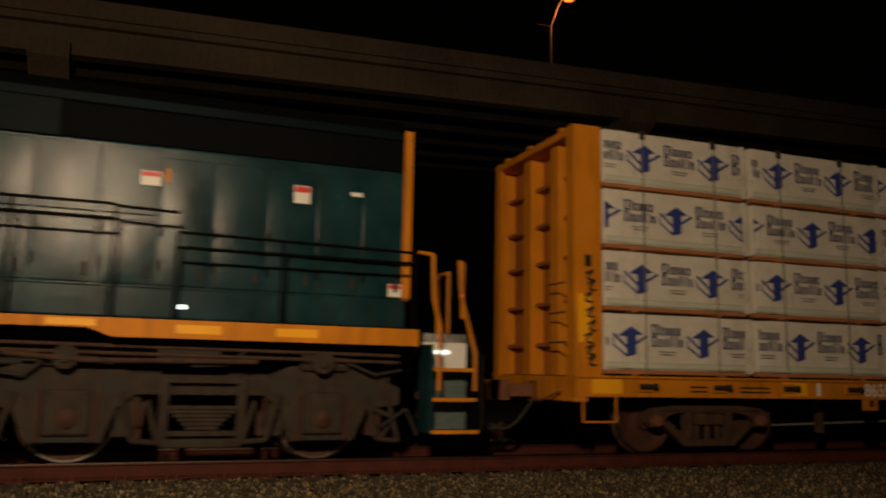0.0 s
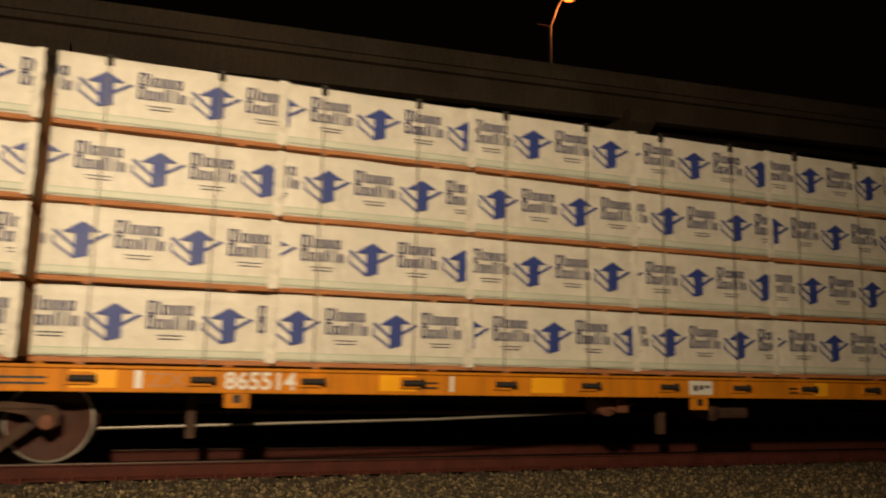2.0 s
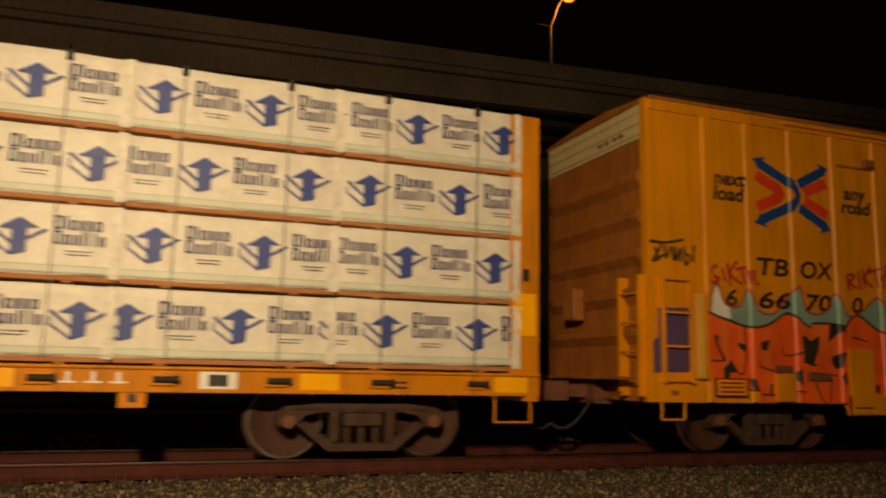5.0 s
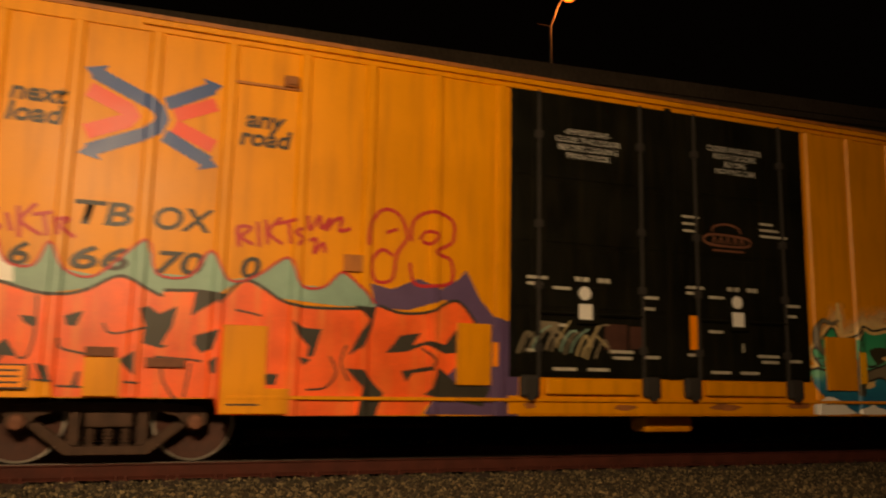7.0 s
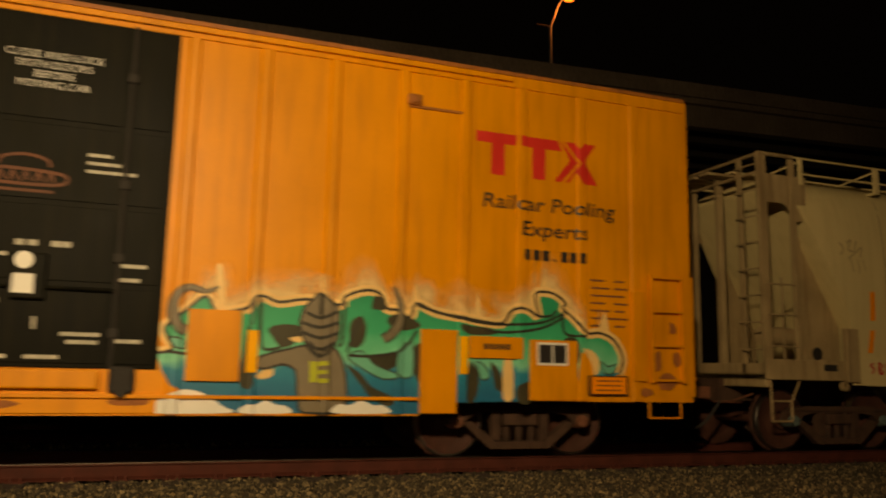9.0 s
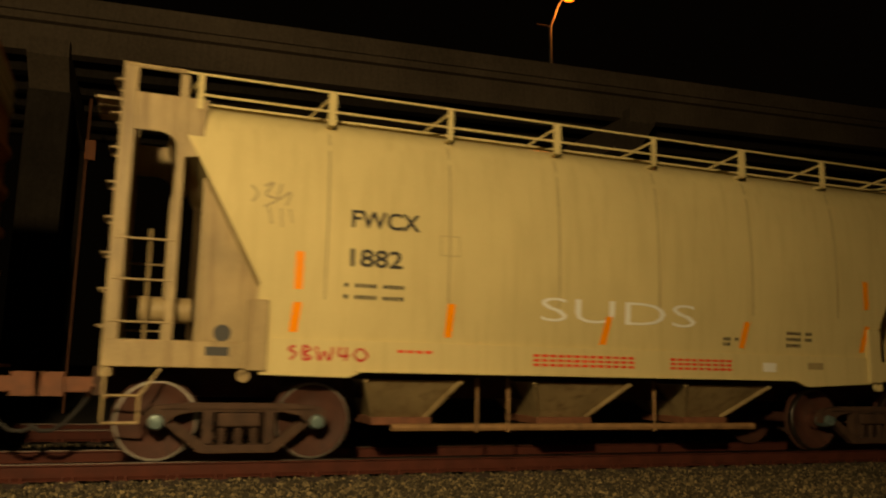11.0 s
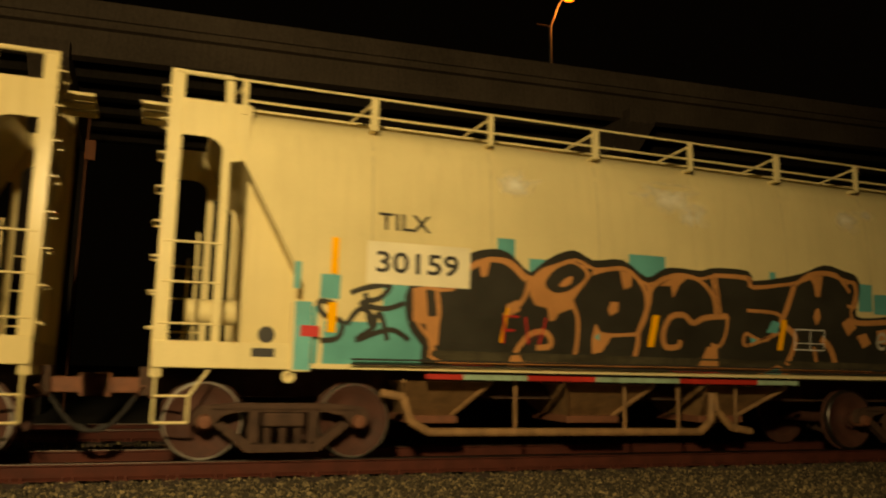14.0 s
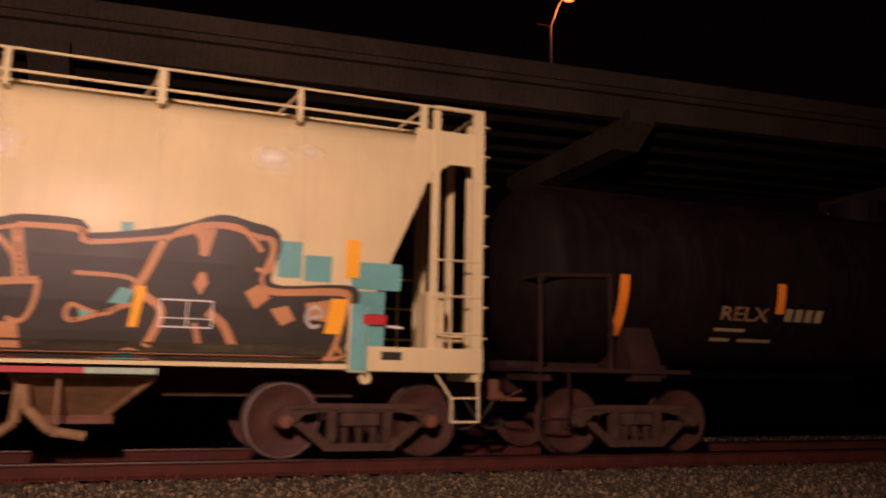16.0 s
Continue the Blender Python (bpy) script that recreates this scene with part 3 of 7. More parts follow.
def warped_door(x0, x1, z0, z1, bulge):
    """A pressed sheet door that bellies out a little between its hinges."""
    bm = BM()
    box(bm, x0, x1, -HY - 0.026, -HY - 0.002, z0, z1, 0.010)
    rows = [[bm.verts.new((x0 + 0.012 + (x1 - x0 - 0.024) * i / 10, -HY - 0.027 - bulge * math.sin(math.pi * i / 10) * math.sin(math.pi * (j / 12) ** 0.8),
                           z0 + 0.012 + (z1 - z0 - 0.024) * j / 12)) for i in range(11)] for j in range(13)]
    for a, b in zip(rows, rows[1:]):
        for i in range(10):
            bm.faces.new((a[i], a[i + 1], b[i + 1], b[i]))
    return bm


for x0, x1 in ((-4.6, -3.4), (-3.2, -1.9)):
    part("radiator_grille", box(BM(), x0, x1, -HY - 0.06, -HY - 0.022, 3.66, 4.1, 0.01), "bluedark", loco)
# access doors along the hood
edges = [-6.4, -5.3, -4.2, -3.1, -2.0, -1.30, -0.62, 0.02, 0.62, 1.24, 1.84, 2.42, 2.98]
for a, b in zip(edges, edges[1:]):
    z1 = 2.72 if a < 0.0 else 3.48
    d = part("hood_door", warped_door(a + 0.02, b - 0.02, 1.98, z1, random.uniform(0.005, 0.013)), "blue", loco, smooth=True)
    if a < 0:
        part("hood_door", warped_door(a + 0.02, b - 0.02, 2.78, 3.56, random.uniform(0.003, 0.008)), "blue", loco, smooth=True)
    for z in (2.15, 2.55):
        part("hinge", box(BM(), a + 0.03, a + 0.06, -HY - 0.05, -HY - 0.026, z, z + 0.12), "bluedark", d)
    bm = BM()
    box(bm, b - 0.12, b - 0.07, -HY - 0.055, -HY - 0.028, 2.05, 2.2, 0.008)
    part("latch", bm, "black", d)
bm = BM()
box(bm, -13, 3.0, -HY - 0.10, -HY, 1.60, 1.95, 0.02)
part("battery_box", bm, "blue", loco)
bm = BM()
box(bm, 2.98, 3.06, -HY - 0.04, HY + 0.04, 1.95, 4.16, 0.01)
part("end_panel", bm, "locoend", loco, "orange red end panel")
bm = BM()
box(bm, 2.96, 3.07, -HY - 0.06, -HY - 0.035, 1.98, 4.16)
part("corner_edge", bm, "orange", loco, "orange corner edge")
# number board and headlight on the end
bm = BM()
box(bm, 3.06, 3.10, -0.72, -0.18, 3.42, 3.62, 0.008)
nb = part("number_board", bm, "ink", loco)
bm = BM()
for k in range(4):
    box(bm, 3.102, 3.106, -0.68 + k * 0.125, -0.60 + k * 0.125, 3.45, 3.59)
part("number_bar", bm, "white", nb, "pale illegible number bars")
bm = BM()
bmesh.ops.create_cone(bm, cap_ends=True, segments=20, radius1=0.17, radius2=0.15, depth=0.14, matrix=Matrix.Translation((3.12, -0.05, 3.85)) @ Euler((0, radians(90), 0)).to_matrix().to_4x4())
part("headlight", bm, "locoend", loco)
bm = BM()
stroke_pts = [(0.02, 2.95), (-0.22, 3.02), (-0.38, 2.85), (-0.34, 2.6), (-0.12, 2.5)]
for (a, b), (c, d) in zip(stroke_pts, stroke_pts[1:]):
    rod(bm, (3.075, a, b), (3.075, c, d), 0.045, 6)
part("painted_emblem", bm, "ink", loco)
# frame and walkway
bm = BM()
prism(bm, [(-13, 1.46), (-0.60, 1.46), (-0.36, 1.37), (3.06, 1.37), (3.06, 1.57), (-13, 1.57)], -1.50, -1.44)
part("frame_edge", bm, "orange", loco, "orange frame edge")
part("walkway", box(BM(), -13, 3.06, -1.44, 1.5, 1.44, 1.56), "bluedark", loco)
for x0 in (-5.9, -3.4, -1.0, 0.28, 1.36):
    part("reflector", box(BM(), x0, x0 + 0.48, -1.504, -1.5, 1.425 if x0 > -0.5 else 1.475, 1.52 if x0 > -0.5 else 1.55), "reflect", loco)
part("frame_plate", box(BM(), 2.02, 2.92, -1.504, -1.5, 1.42, 1.50), "orange", loco)
bm = BM()
box(bm, -13, 3.0, -0.55, 0.55, 0.75, 1.44)
for x in (0.3, 0.62, 1.9):
    box(bm, x - 0.18, x + 0.18, -1.25, -0.5, 1.15, 1.44)
box(bm, -13, -2.3, -1.2, 1.2, 0.45, 1.35, 0.08)
part("underframe", bm, "black", loco)
bm = BM()
for z in (1.30, 1.22):
    rods(bm, [(-2.4, -1.25, z), (2.9, -1.25, z - 0.05)], 0.022)
rods(bm, [(-1.4, -1.3, 1.18), (-0.6, -1.3, 1.12), (1.2, -1.3, 1.14)], 0.03)
part("air_pipe", bm, "truck", loco)
# handrails
for x in (-5.0, -3.2, -1.42, -0.42, 0.24, 1.40, 3.0):
    part("stanchion", rod(BM(), (x, -1.47, 1.57), (x, -1.47, 2.80 if x < 0 else 2.52), 0.018), "bluedark", loco)
for pts in ([(-6.0, -1.47, 2.80), (-0.42, -1.47, 2.80)], [(-6.0, -1.47, 2.64), (-0.42, -1.47, 2.64)], [(-0.42, -1.47, 2.78), (0.24, -1.47, 2.76)],
            [(0.24, -1.47, 2.54), (3.0, -1.47, 2.50)], [(0.24, -1.47, 2.37), (3.0, -1.47, 2.37)]):
    part("handrail", rods(BM(), pts, 0.018), "bluedark", loco)
bm = BM()
rods(bm, [(3.05, -1.44, 2.52), (3.24, -1.46, 2.50), (3.26, -1.46, 1.95), (3.34, -1.48, 1.62), (3.34, -1.48, 0.85)], 0.024)
part("grab_rail", bm, "orange", loco)
bm = BM()
rods(bm, [(3.74, -1.2, 1.75), (3.66, -1.40, 2.42), (3.60, -1.44, 2.44), (3.62, -1.46, 2.0), (3.80, -1.50, 1.3), (3.80, -1.50, 0.85)], 0.024)
rods(bm, [(3.62, -1.0, 1.5), (3.62, -1.0, 2.35), (3.62, -0.6, 2.35), (3.62, -0.6, 1.5)], 0.02)
part("grab_rail", bm, "orange", loco)
# steps at the corner
for z, d in ((0.36, 0.0), (0.74, 0.06), (1.10, 0.12)):
    st = part("step", box(BM(), 3.26, 3.84, -1.5 + d, -1.15 + d, z - 0.02, z + 0.012, 0.004), "black", loco)
    part("step_edge", box(BM(), 3.24, 3.85, -1.515 + d, -1.5 + d, z - 0.022, z + 0.022), "orange", st, "orange step edge")
# the step lamp's light on the upper back is put in as white
part("step_back", box(BM(), 3.26, 3.84, -1.10, -1.06, 1.12, 1.55), "white", loco, "step back, lamp light painted on in white")
part("step_back", box(BM(), 3.26, 3.84, -1.10, -1.06, 0.36, 1.11), "hub", loco)
part("step_side", box(BM(), 3.22, 3.26, -1.48, -1.05, 0.34, 1.40), "blue", loco)
part("step_side", box(BM(), 3.84, 3.88, -1.48, -1.05, 0.34, 1.40), "bluedark", loco)
part("end_platform", box(BM(), 3.06, 4.0, -1.1, 1.4, 1.44, 1.56), "bluedark", loco)
part("step_light", box(BM(), 3.42, 3.60, -1.12, -1.1, 1.30, 1.335, 0.005), "bulb", loco, "small lit step lamp")
part("pilot_plate", box(BM(), 3.9, 4.0, -1.3, 1.3, 0.35, 1.3, 0.02), "black", loco)
coupler(loco, 4.0, 1)
# decals
for x, z, w, h in ((-0.20, 3.13, 0.22, 0.17), (1.56, 3.08, 0.20, 0.22), (2.79, 1.99, 0.17, 0.16)):
    dc = part("decal", patch(BM(), x, x + w, z, z + h, -HY - 0.046), "white", loco, "white warning decal with a red band")
    part("decal_band", patch(BM(), x + 0.01, x + w - 0.01, z + h * 0.62, z + h - 0.01, -HY - 0.049), "red", dc)
part("decal", patch(BM(), 2.27, 2.42, 3.23, 3.28, -HY - 0.046), "white", loco)
part("decal", patch(BM(), 0.07, 0.12, 3.18, 3.35, -HY - 0.046), "orange", loco)
part("walkway_lamp", box(BM(), 0.30, 0.39, -HY - 0.13, -HY - 0.10, 1.72, 1.76), "bulb", loco)
# four-wheel truck with a leaf spring
bm = BM()
for s in (-1, 1):
    y0, y1 = sorted((s * 0.98, s * 1.12))
    arch = [(-1.75, 0.62), (-1.72, 0.92), (-1.45, 1.0), (-1.2, 1.10), (-0.35, 1.10), (-0.1, 0.98), (1.35, 0.98), (1.6, 1.10), (2.4, 1.10), (2.65, 1.0), (2.95, 0.86), (2.95, 0.66),
            (2.55, 0.62), (2.38, 0.24), (1.62, 0.24), (1.5, 0.62), (1.32, 0.76), (-0.08, 0.76), (-0.26, 0.62), (-0.4, 0.24), (-1.12, 0.24), (-1.3, 0.62)]
    prism(bm, arch, y0, y1)
    for x in (-0.75, 2.01):
        box(bm, x - 0.24, x + 0.24, *sorted((s * 1.12, s * 1.17)), 0.32, 0.80, 0.03)
        box(bm, x - 0.30, x + 0.30, *sorted((s * 1.0, s * 1.2)), 1.04, 1.24, 0.06)
    for x in (0.22, 1.06):
        prism(bm, [(x - 0.05, 0.22), (x + 0.05, 0.22), (x + 0.05, 0.98), (x - 0.05, 0.98)], *sorted((s * 1.12, s * 1.2)))
    box(bm, 0.2, 1.08, *sorted((s * 1.0, s * 1.2)), 0.18, 0.28, 0.02)
    for x in (-0.18, 1.44):
        prism(bm, [(x - 0.12, 0.30), (x + 0.10, 0.30), (x + 0.16, 0.72), (x - 0.04, 0.74)], *sorted((s * 0.9, s * 1.04)))
    rods(bm, [(2.62, s * 1.1, 0.62), (2.9, s * 1.12, 0.5), (2.7, s * 1.14, 0.24)], 0.03)
lt = part("truck", bm, "locotruck", loco, "dusty cast steel truck")
for k in range(6):
    w = 0.40 - 0.045 * k
    part("leaf_spring", box(BM(), 0.64 - w, 0.64 + w, -1.16, -1.02, 0.60 - k * 0.045, 0.64 - k * 0.045, 0.006), "locotruck", lt)
bm = BM()
for x in (-0.75, 2.01):
    box(bm, x - 0.22, x + 0.22, -1.176, -1.12, 0.255, 0.305)
    for d in (-0.19, 0.19):
        for z in (0.40, 0.72, 0.78):
            lathe(bm, [(0.022, -1.17), (0.022, -1.19)], 6, (x + d, 0, z))
for x in (0.0, 0.1, 1.18, 1.3):
    lathe(bm, [(0.035, -1.121), (0.035, -1.124)], 12, (x, 0, 0.88))
part("bolt_recess", bm, "black", lt)
for x in (-0.75, 2.01):
    for d in (-1, 1):
        part("frame_window", prism(BM(), [(x + d * 0.33, 0.70), (x + d * 0.62, 0.80), (x + d * 0.60, 0.94), (x + d * 0.33, 0.98)], -1.124, -1.119), "black", lt, "dark opening in the side frame")
        part("hanger_link", rods(BM(), [(x + d * 0.52, -1.16, 0.78), (x + d * 0.66, -1.17, 0.26), (x + d * 0.92, -1.17, 0.24), (x + d * 0.80, -1.16, 0.70)], 0.032, 8), "locotruck", lt)
    part("pedestal_liner", box(BM(), x - 0.30, x - 0.26, -1.18, -1.12, 0.26, 0.78, 0.008), "wheel", lt)
    part("pedestal_liner", box(BM(), x + 0.26, x + 0.30, -1.18, -1.12, 0.26, 0.78, 0.008), "wheel", lt)
for z in (0.34, 0.92):
    part("spring_strap", box(BM(), 0.24, 1.04, -1.215, -1.195, z - 0.03, z + 0.03, 0.006), "locotruck", lt)
for x in (-0.75, 2.01):
    bm = BM()
    lathe(bm, [(0.13, -1.30), (0.13, -1.05)], 14, (x - 0.05, 0, 1.15))
    lathe(bm, [(0.06, -1.34), (0.06, -1.30)], 12, (x - 0.05, 0, 1.15))
    part("brake_cylinder", bm, "locotruck", lt, smooth=True)
for x, s in ((-0.10, 1), (1.36, -1), (-1.42, -1), (2.66, 1)):
    bm = BM()
    prism(bm, [(x - 0.09, 0.30), (x + 0.09, 0.26), (x + 0.13 * s, 0.66), (x + 0.05 * s - 0.06, 0.68)], -0.98, -0.84)
    rods(bm, [(x, -1.05, 0.86), (x + 0.05 * s, -1.08, 0.42)], 0.022)
    part("brake_shoe", bm, "wheel", lt)
for pts in ([(-1.7, -1.2, 1.02), (-1.2, -1.25, 0.95), (-0.95, -1.22, 1.16)], [(2.25, -1.22, 1.16), (2.6, -1.25, 1.02), (2.95, -1.2, 1.08)], [(0.3, -1.24, 1.3), (0.5, -1.24, 1.08), (0.9, -1.24, 1.1), (1.1, -1.24, 1.3)], [(2.7, -1.2, 0.4), (3.0, -1.25, 0.62), (3.15, -1.25, 0.3)]):
    part("brake_hose", rods(BM(), pts, 0.02, 6), "black", loco)
for x in (-0.75, 2.01):
    bm = BM()
    lathe(bm, [(0.10, -1.17), (0.10, -1.2), (0.05, -1.22), (0.02, -1.23)], 18, (x, 0, 0.5))
    part("axle_cap", bm, "wheel", lt, smooth=True)
    w = wheelset(lt, x - 3.08, 0.508)

# ---- the lumber flat car ----
LY = 1.30
flat = thing("lumber_flatcar", 5.30, "orange bulkhead flatcar with a low deck, loaded with wrapped lumber", "freight car")
X0, X1 = 5.30, 28.08
bm = BM()
box(bm, X0 + 0.1, X1 - 0.1, -LY + 0.06, LY - 0.06, 0.86, 1.06)
box(bm, X0 + 0.4, X1 - 0.4, -0.3, 0.3, 0.62, 0.9)
part("deck", bm, "black", flat)
for s in (-1, 1):
    bm = BM()
    prism_x(bm, [(s * (LY - 0.05), 0.79), (s * (LY + 0.02), 0.79), (s * (LY + 0.02), 1.05), (s * (LY - 0.05), 1.05)], X0, X1)
    box(bm, X0, X1, *sorted((s * (LY - 0.06), s * (LY + 0.05))), 1.035, 1.07, 0.006)
    part("side_sill", bm, "orange", flat)
LS = -LY - 0.02
for k in range(18):
    x = 6.36 + k * 1.224
    bm = BM()
    box(bm, x - 0.13, x + 0.13, LS - 0.035, LS, 0.86, 1.0, 0.01)
    w = part("winch", bm, "orange", flat)
    bm = BM()
    rod(bm, (x - 0.1, LS - 0.05, 0.93), (x + 0.15, LS - 0.05, 0.93), 0.035, 10)
    rod(bm, (x + 0.15, LS - 0.05, 0.93), (x + 0.17, LS - 0.05, 0.93), 0.05, 10)
    part("winch_drum", bm, "black", w, "dark strap winch drum")
for x0 in (5.55, 8.72, 12.1, 14.12, 18.79, 21.81, 25.0, 27.45):
    part("reflector", box(BM(), x0, x0 + (0.24 if 18 < x0 < 22 else 0.46), LS - 0.006, LS, 0.83, 1.02), "reflect", flat)
for x0, x1, m in ((9.36, 9.44, "white"), (13.0, 13.05, "white"), (16.55, 16.94, "white"), (20.53, 20.58, "white"), (23.88, 24.29, "white")):
    part("stencil", patch(BM(), x0, x1, 0.83, 1.02, LS - 0.004), m, flat)
text("865514", 10.30, 0.835, 0.27, "white", flat, LS - 0.005, 0.80, "car_number")
text("ZX", 9.50, 0.85, 0.22, "g_tan", flat, LS - 0.005, 0.4, "reporting_mark", 0.0)
bm = BM()
for x, w, rows in ((7.1, 0.3, 2), (7.95, 0.55, 2), (12.6, 0.25, 2), (26.0, 0.3, 2), (18.3, 0.4, 2), (21.4, 0.4, 2)):
    for r in range(rows):
        patch(bm, x, x + w, 0.86 + r * 0.06, 0.885 + r * 0.06, LS - 0.004)
part("small_print", bm, "ink", flat, "small illegible stencil lines")
part("stencil", patch(BM(), 23.98, 24.19, 0.86, 0.99, LS - 0.006), "ink", flat)
bm = BM()
for k in range(3):
    patch(bm, 16.62 + k * 0.1, 16.69 + k * 0.1, 0.88 + 0.02 * k, 0.96, LS - 0.006)
part("small_print", bm, "ink", flat, "small illegible stencil bars")
bm = BM()
for k in range(3):
    patch(bm, 22.46 + k * 0.25, 22.64 + k * 0.25, 0.88, 0.90, LS - 0.005)
    patch(bm, 22.53 + k * 0.25, 22.57 + k * 0.25, 0.90, 1.0, LS - 0.005)
part("worn_lettering", bm, "white", flat, "worn white lettering bars")
bm = BM()
lathe(bm, [(0.03, -0.95), (0.15, -0.9), (0.15, -0.55), (0.03, -0.5)], 14, (15.5, 0, 0.66))
box(bm, 15.62, 15.78, -1.0, -0.6, 0.56, 0.76, 0.02)
rods(bm, [(15.3, -0.9, 0.72), (15.6, -0.95, 0.6), (15.94, -0.9, 0.7)], 0.025)
part("brake_valve", bm, "coupler", flat)
bm = BM()
lathe(bm, [(0.02, -1.02), (0.13, -0.98), (0.13, -0.7), (0.02, -0.66)], 14, (17.2, 0, 0.58))
box(bm, 17.05, 17.88, -0.95, -0.7, 0.48, 0.66, 0.04)
part("air_reservoir", bm, "truck", flat)
part("brake_pull_rod", rods(BM(), [(9.0, -0.62, 0.36), (13.13, -0.62, 0.46), (15.32, -0.62, 0.55)], 0.018), "galv", flat)
for x in (10.45, 16.74, 23.2):
    bm = BM()
    box(bm, x - 0.14, x + 0.14, -LY, -LY + 0.05, 0.62, 0.79, 0.01)
    lug = part("jacking_lug", bm, "orange", flat)
    part("lug_hole", patch(BM(), x - 0.045, x + 0.045, 0.68, 0.77, -LY - 0.003), "ink", lug)
# bulkheads: outer posts, inner posts, ribs and a plate
for e, s in ((X0, 1), (X1, -1)):
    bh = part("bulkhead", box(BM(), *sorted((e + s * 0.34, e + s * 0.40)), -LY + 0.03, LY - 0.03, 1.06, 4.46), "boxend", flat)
    for y in (-LY, LY):
        bm = BM()
        box(bm, *sorted((e, e + s * 0.42)), *sorted((y + math.copysign(0.012, y), y - math.copysign(0.05, y))), 0.80, 4.50, 0.008)
        box(bm, *sorted((e, e + s * 0.05)), *sorted((y, y - math.copysign(0.2, y))), 0.80, 4.50)
        part("corner_post", bm, "orange", bh)
    for y in (-0.52, 0.36):
        part("inner_post", box(BM(), *sorted((e + s * 0.12, e + s * 0.34)), y - 0.13, y + 0.13, 1.06, 4.40, 0.01), "orange", bh)
    for z in (1.5, 2.1, 2.72, 3.3, 3.88):
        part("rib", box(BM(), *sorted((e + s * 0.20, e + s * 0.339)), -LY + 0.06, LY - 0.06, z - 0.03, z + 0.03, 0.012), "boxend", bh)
    bm = BM()
    box(bm, *sorted((e, e + s * 0.38)), -LY, LY, 4.38, 4.49, 0.01)
    for y in (-0.9, 0.1, 0.9):
        box(bm, *sorted((e, e + s * 0.16)), y - 0.06, y + 0.06, 4.49, 4.54, 0.01)
    part("top_beam", bm, "orange", bh)
    part("end_sill", box(BM(), *sorted((e, e + s * 0.2)), -LY, LY, 0.72, 1.05, 0.01), "orange", bh)
    stirrup(flat, e + s * 0.12, e + s * 0.62, -LY - 0.01, 0.46, 0.8, "orange")
    coupler(flat, e, -s)
    bm = BM()
    for z in (1.5, 1.9, 2.3):
        rods(bm, [(e - s * 0.09, -1.2, z), (e - s * 0.09, -0.75, z)], 0.012)
    part("grab_iron", bm, "black", bh)
part("reflector", box(BM(), X1 - 0.36, X1 - 0.05, LS - 0.006, LS + 0.002, 1.55, 2.1), "reflect", flat)
bm = BM()
box(bm, X1 - 0.24, X1 - 0.15, LS - 0.004, LS + 0.01, 2.26, 2.42)
part("post_slot", bm, "ink", flat)
part("reflector", box(BM(), X0 + 0.05, X0 + 0.24, LS - 0.001, LS + 0.004, 1.50, 2.15), "reflect", flat)
part("post_slot", box(BM(), X0 + 0.16, X0 + 0.25, LS - 0.001, LS + 0.010, 2.52, 2.68), "ink", flat)
# scrawl painted on the corner post
bm = BM()
for k, zz in enumerate((2.42, 2.28, 2.12, 1.92, 1.74, 1.58, 1.42, 1.28)):
    a = 5.46 + 0.03 * math.sin(k * 2.1)
    stroke(bm, [(a, zz), (a + 0.12, zz + 0.05), (a + 0.03, zz - 0.06), (a + 0.14, zz - 0.08)], 0.03, LS - 0.002 - 0.0006 * k)
part("scrawl", bm, "g_dark", flat, "black scrawl on the post")
part("centre_beam", box(BM(), X0 + 0.4, X1 - 0.4, -0.06, 0.06, 1.06, 4.45), "orange", flat)
truck(flat, 7.62)
truck(flat, 25.83)
bm = BM()
rods(bm, [(8.8, -0.6, 0.55), (24.4, -0.6, 0.55)], 0.03)
for x in (10.0, 16.5):
    box(bm, x - 0.05, x + 0.05, -0.75, -0.65, 0.25, 0.85)
part("brake_rod", bm, "truck", flat)


# the printed words as rows of plain bars: width, height, and which sides of each block are drawn
WORD_TOP = [(0.088, 0.150, "lrtb"), (0.030, 0.150, "l"), (0.074, 0.110, "lrtb"), (0.056, 0.110, "lr"), (0.056, 0.110, "lr"), (0.074, 0.110, "lrtb")]
WORD_LOW = [(0.084, 0.150, "lrtb"), (0.074, 0.110, "lrtb"), (0.066, 0.110, "lr"), (0.030, 0.145, "l"), (0.048, 0.150, "l"), (0.030, 0.145, "l"), (0.066, 0.110, "lr")]


def glyph_bars(w, up, sides):
    d = 0.028
    out = []
    if "l" in sides:
        out.append((0.0, d, 0.0, up))
    if "r" in sides:
        out.append((w - d, w, 0.0, up))
    lo, hi = d, (w - d if "r" in sides else w)
    for c, z in (("b", 0.0), ("t", up - 0.024)):
        if c in sides and hi > lo:
            out.append((lo, hi, z, z + 0.024))
    return out


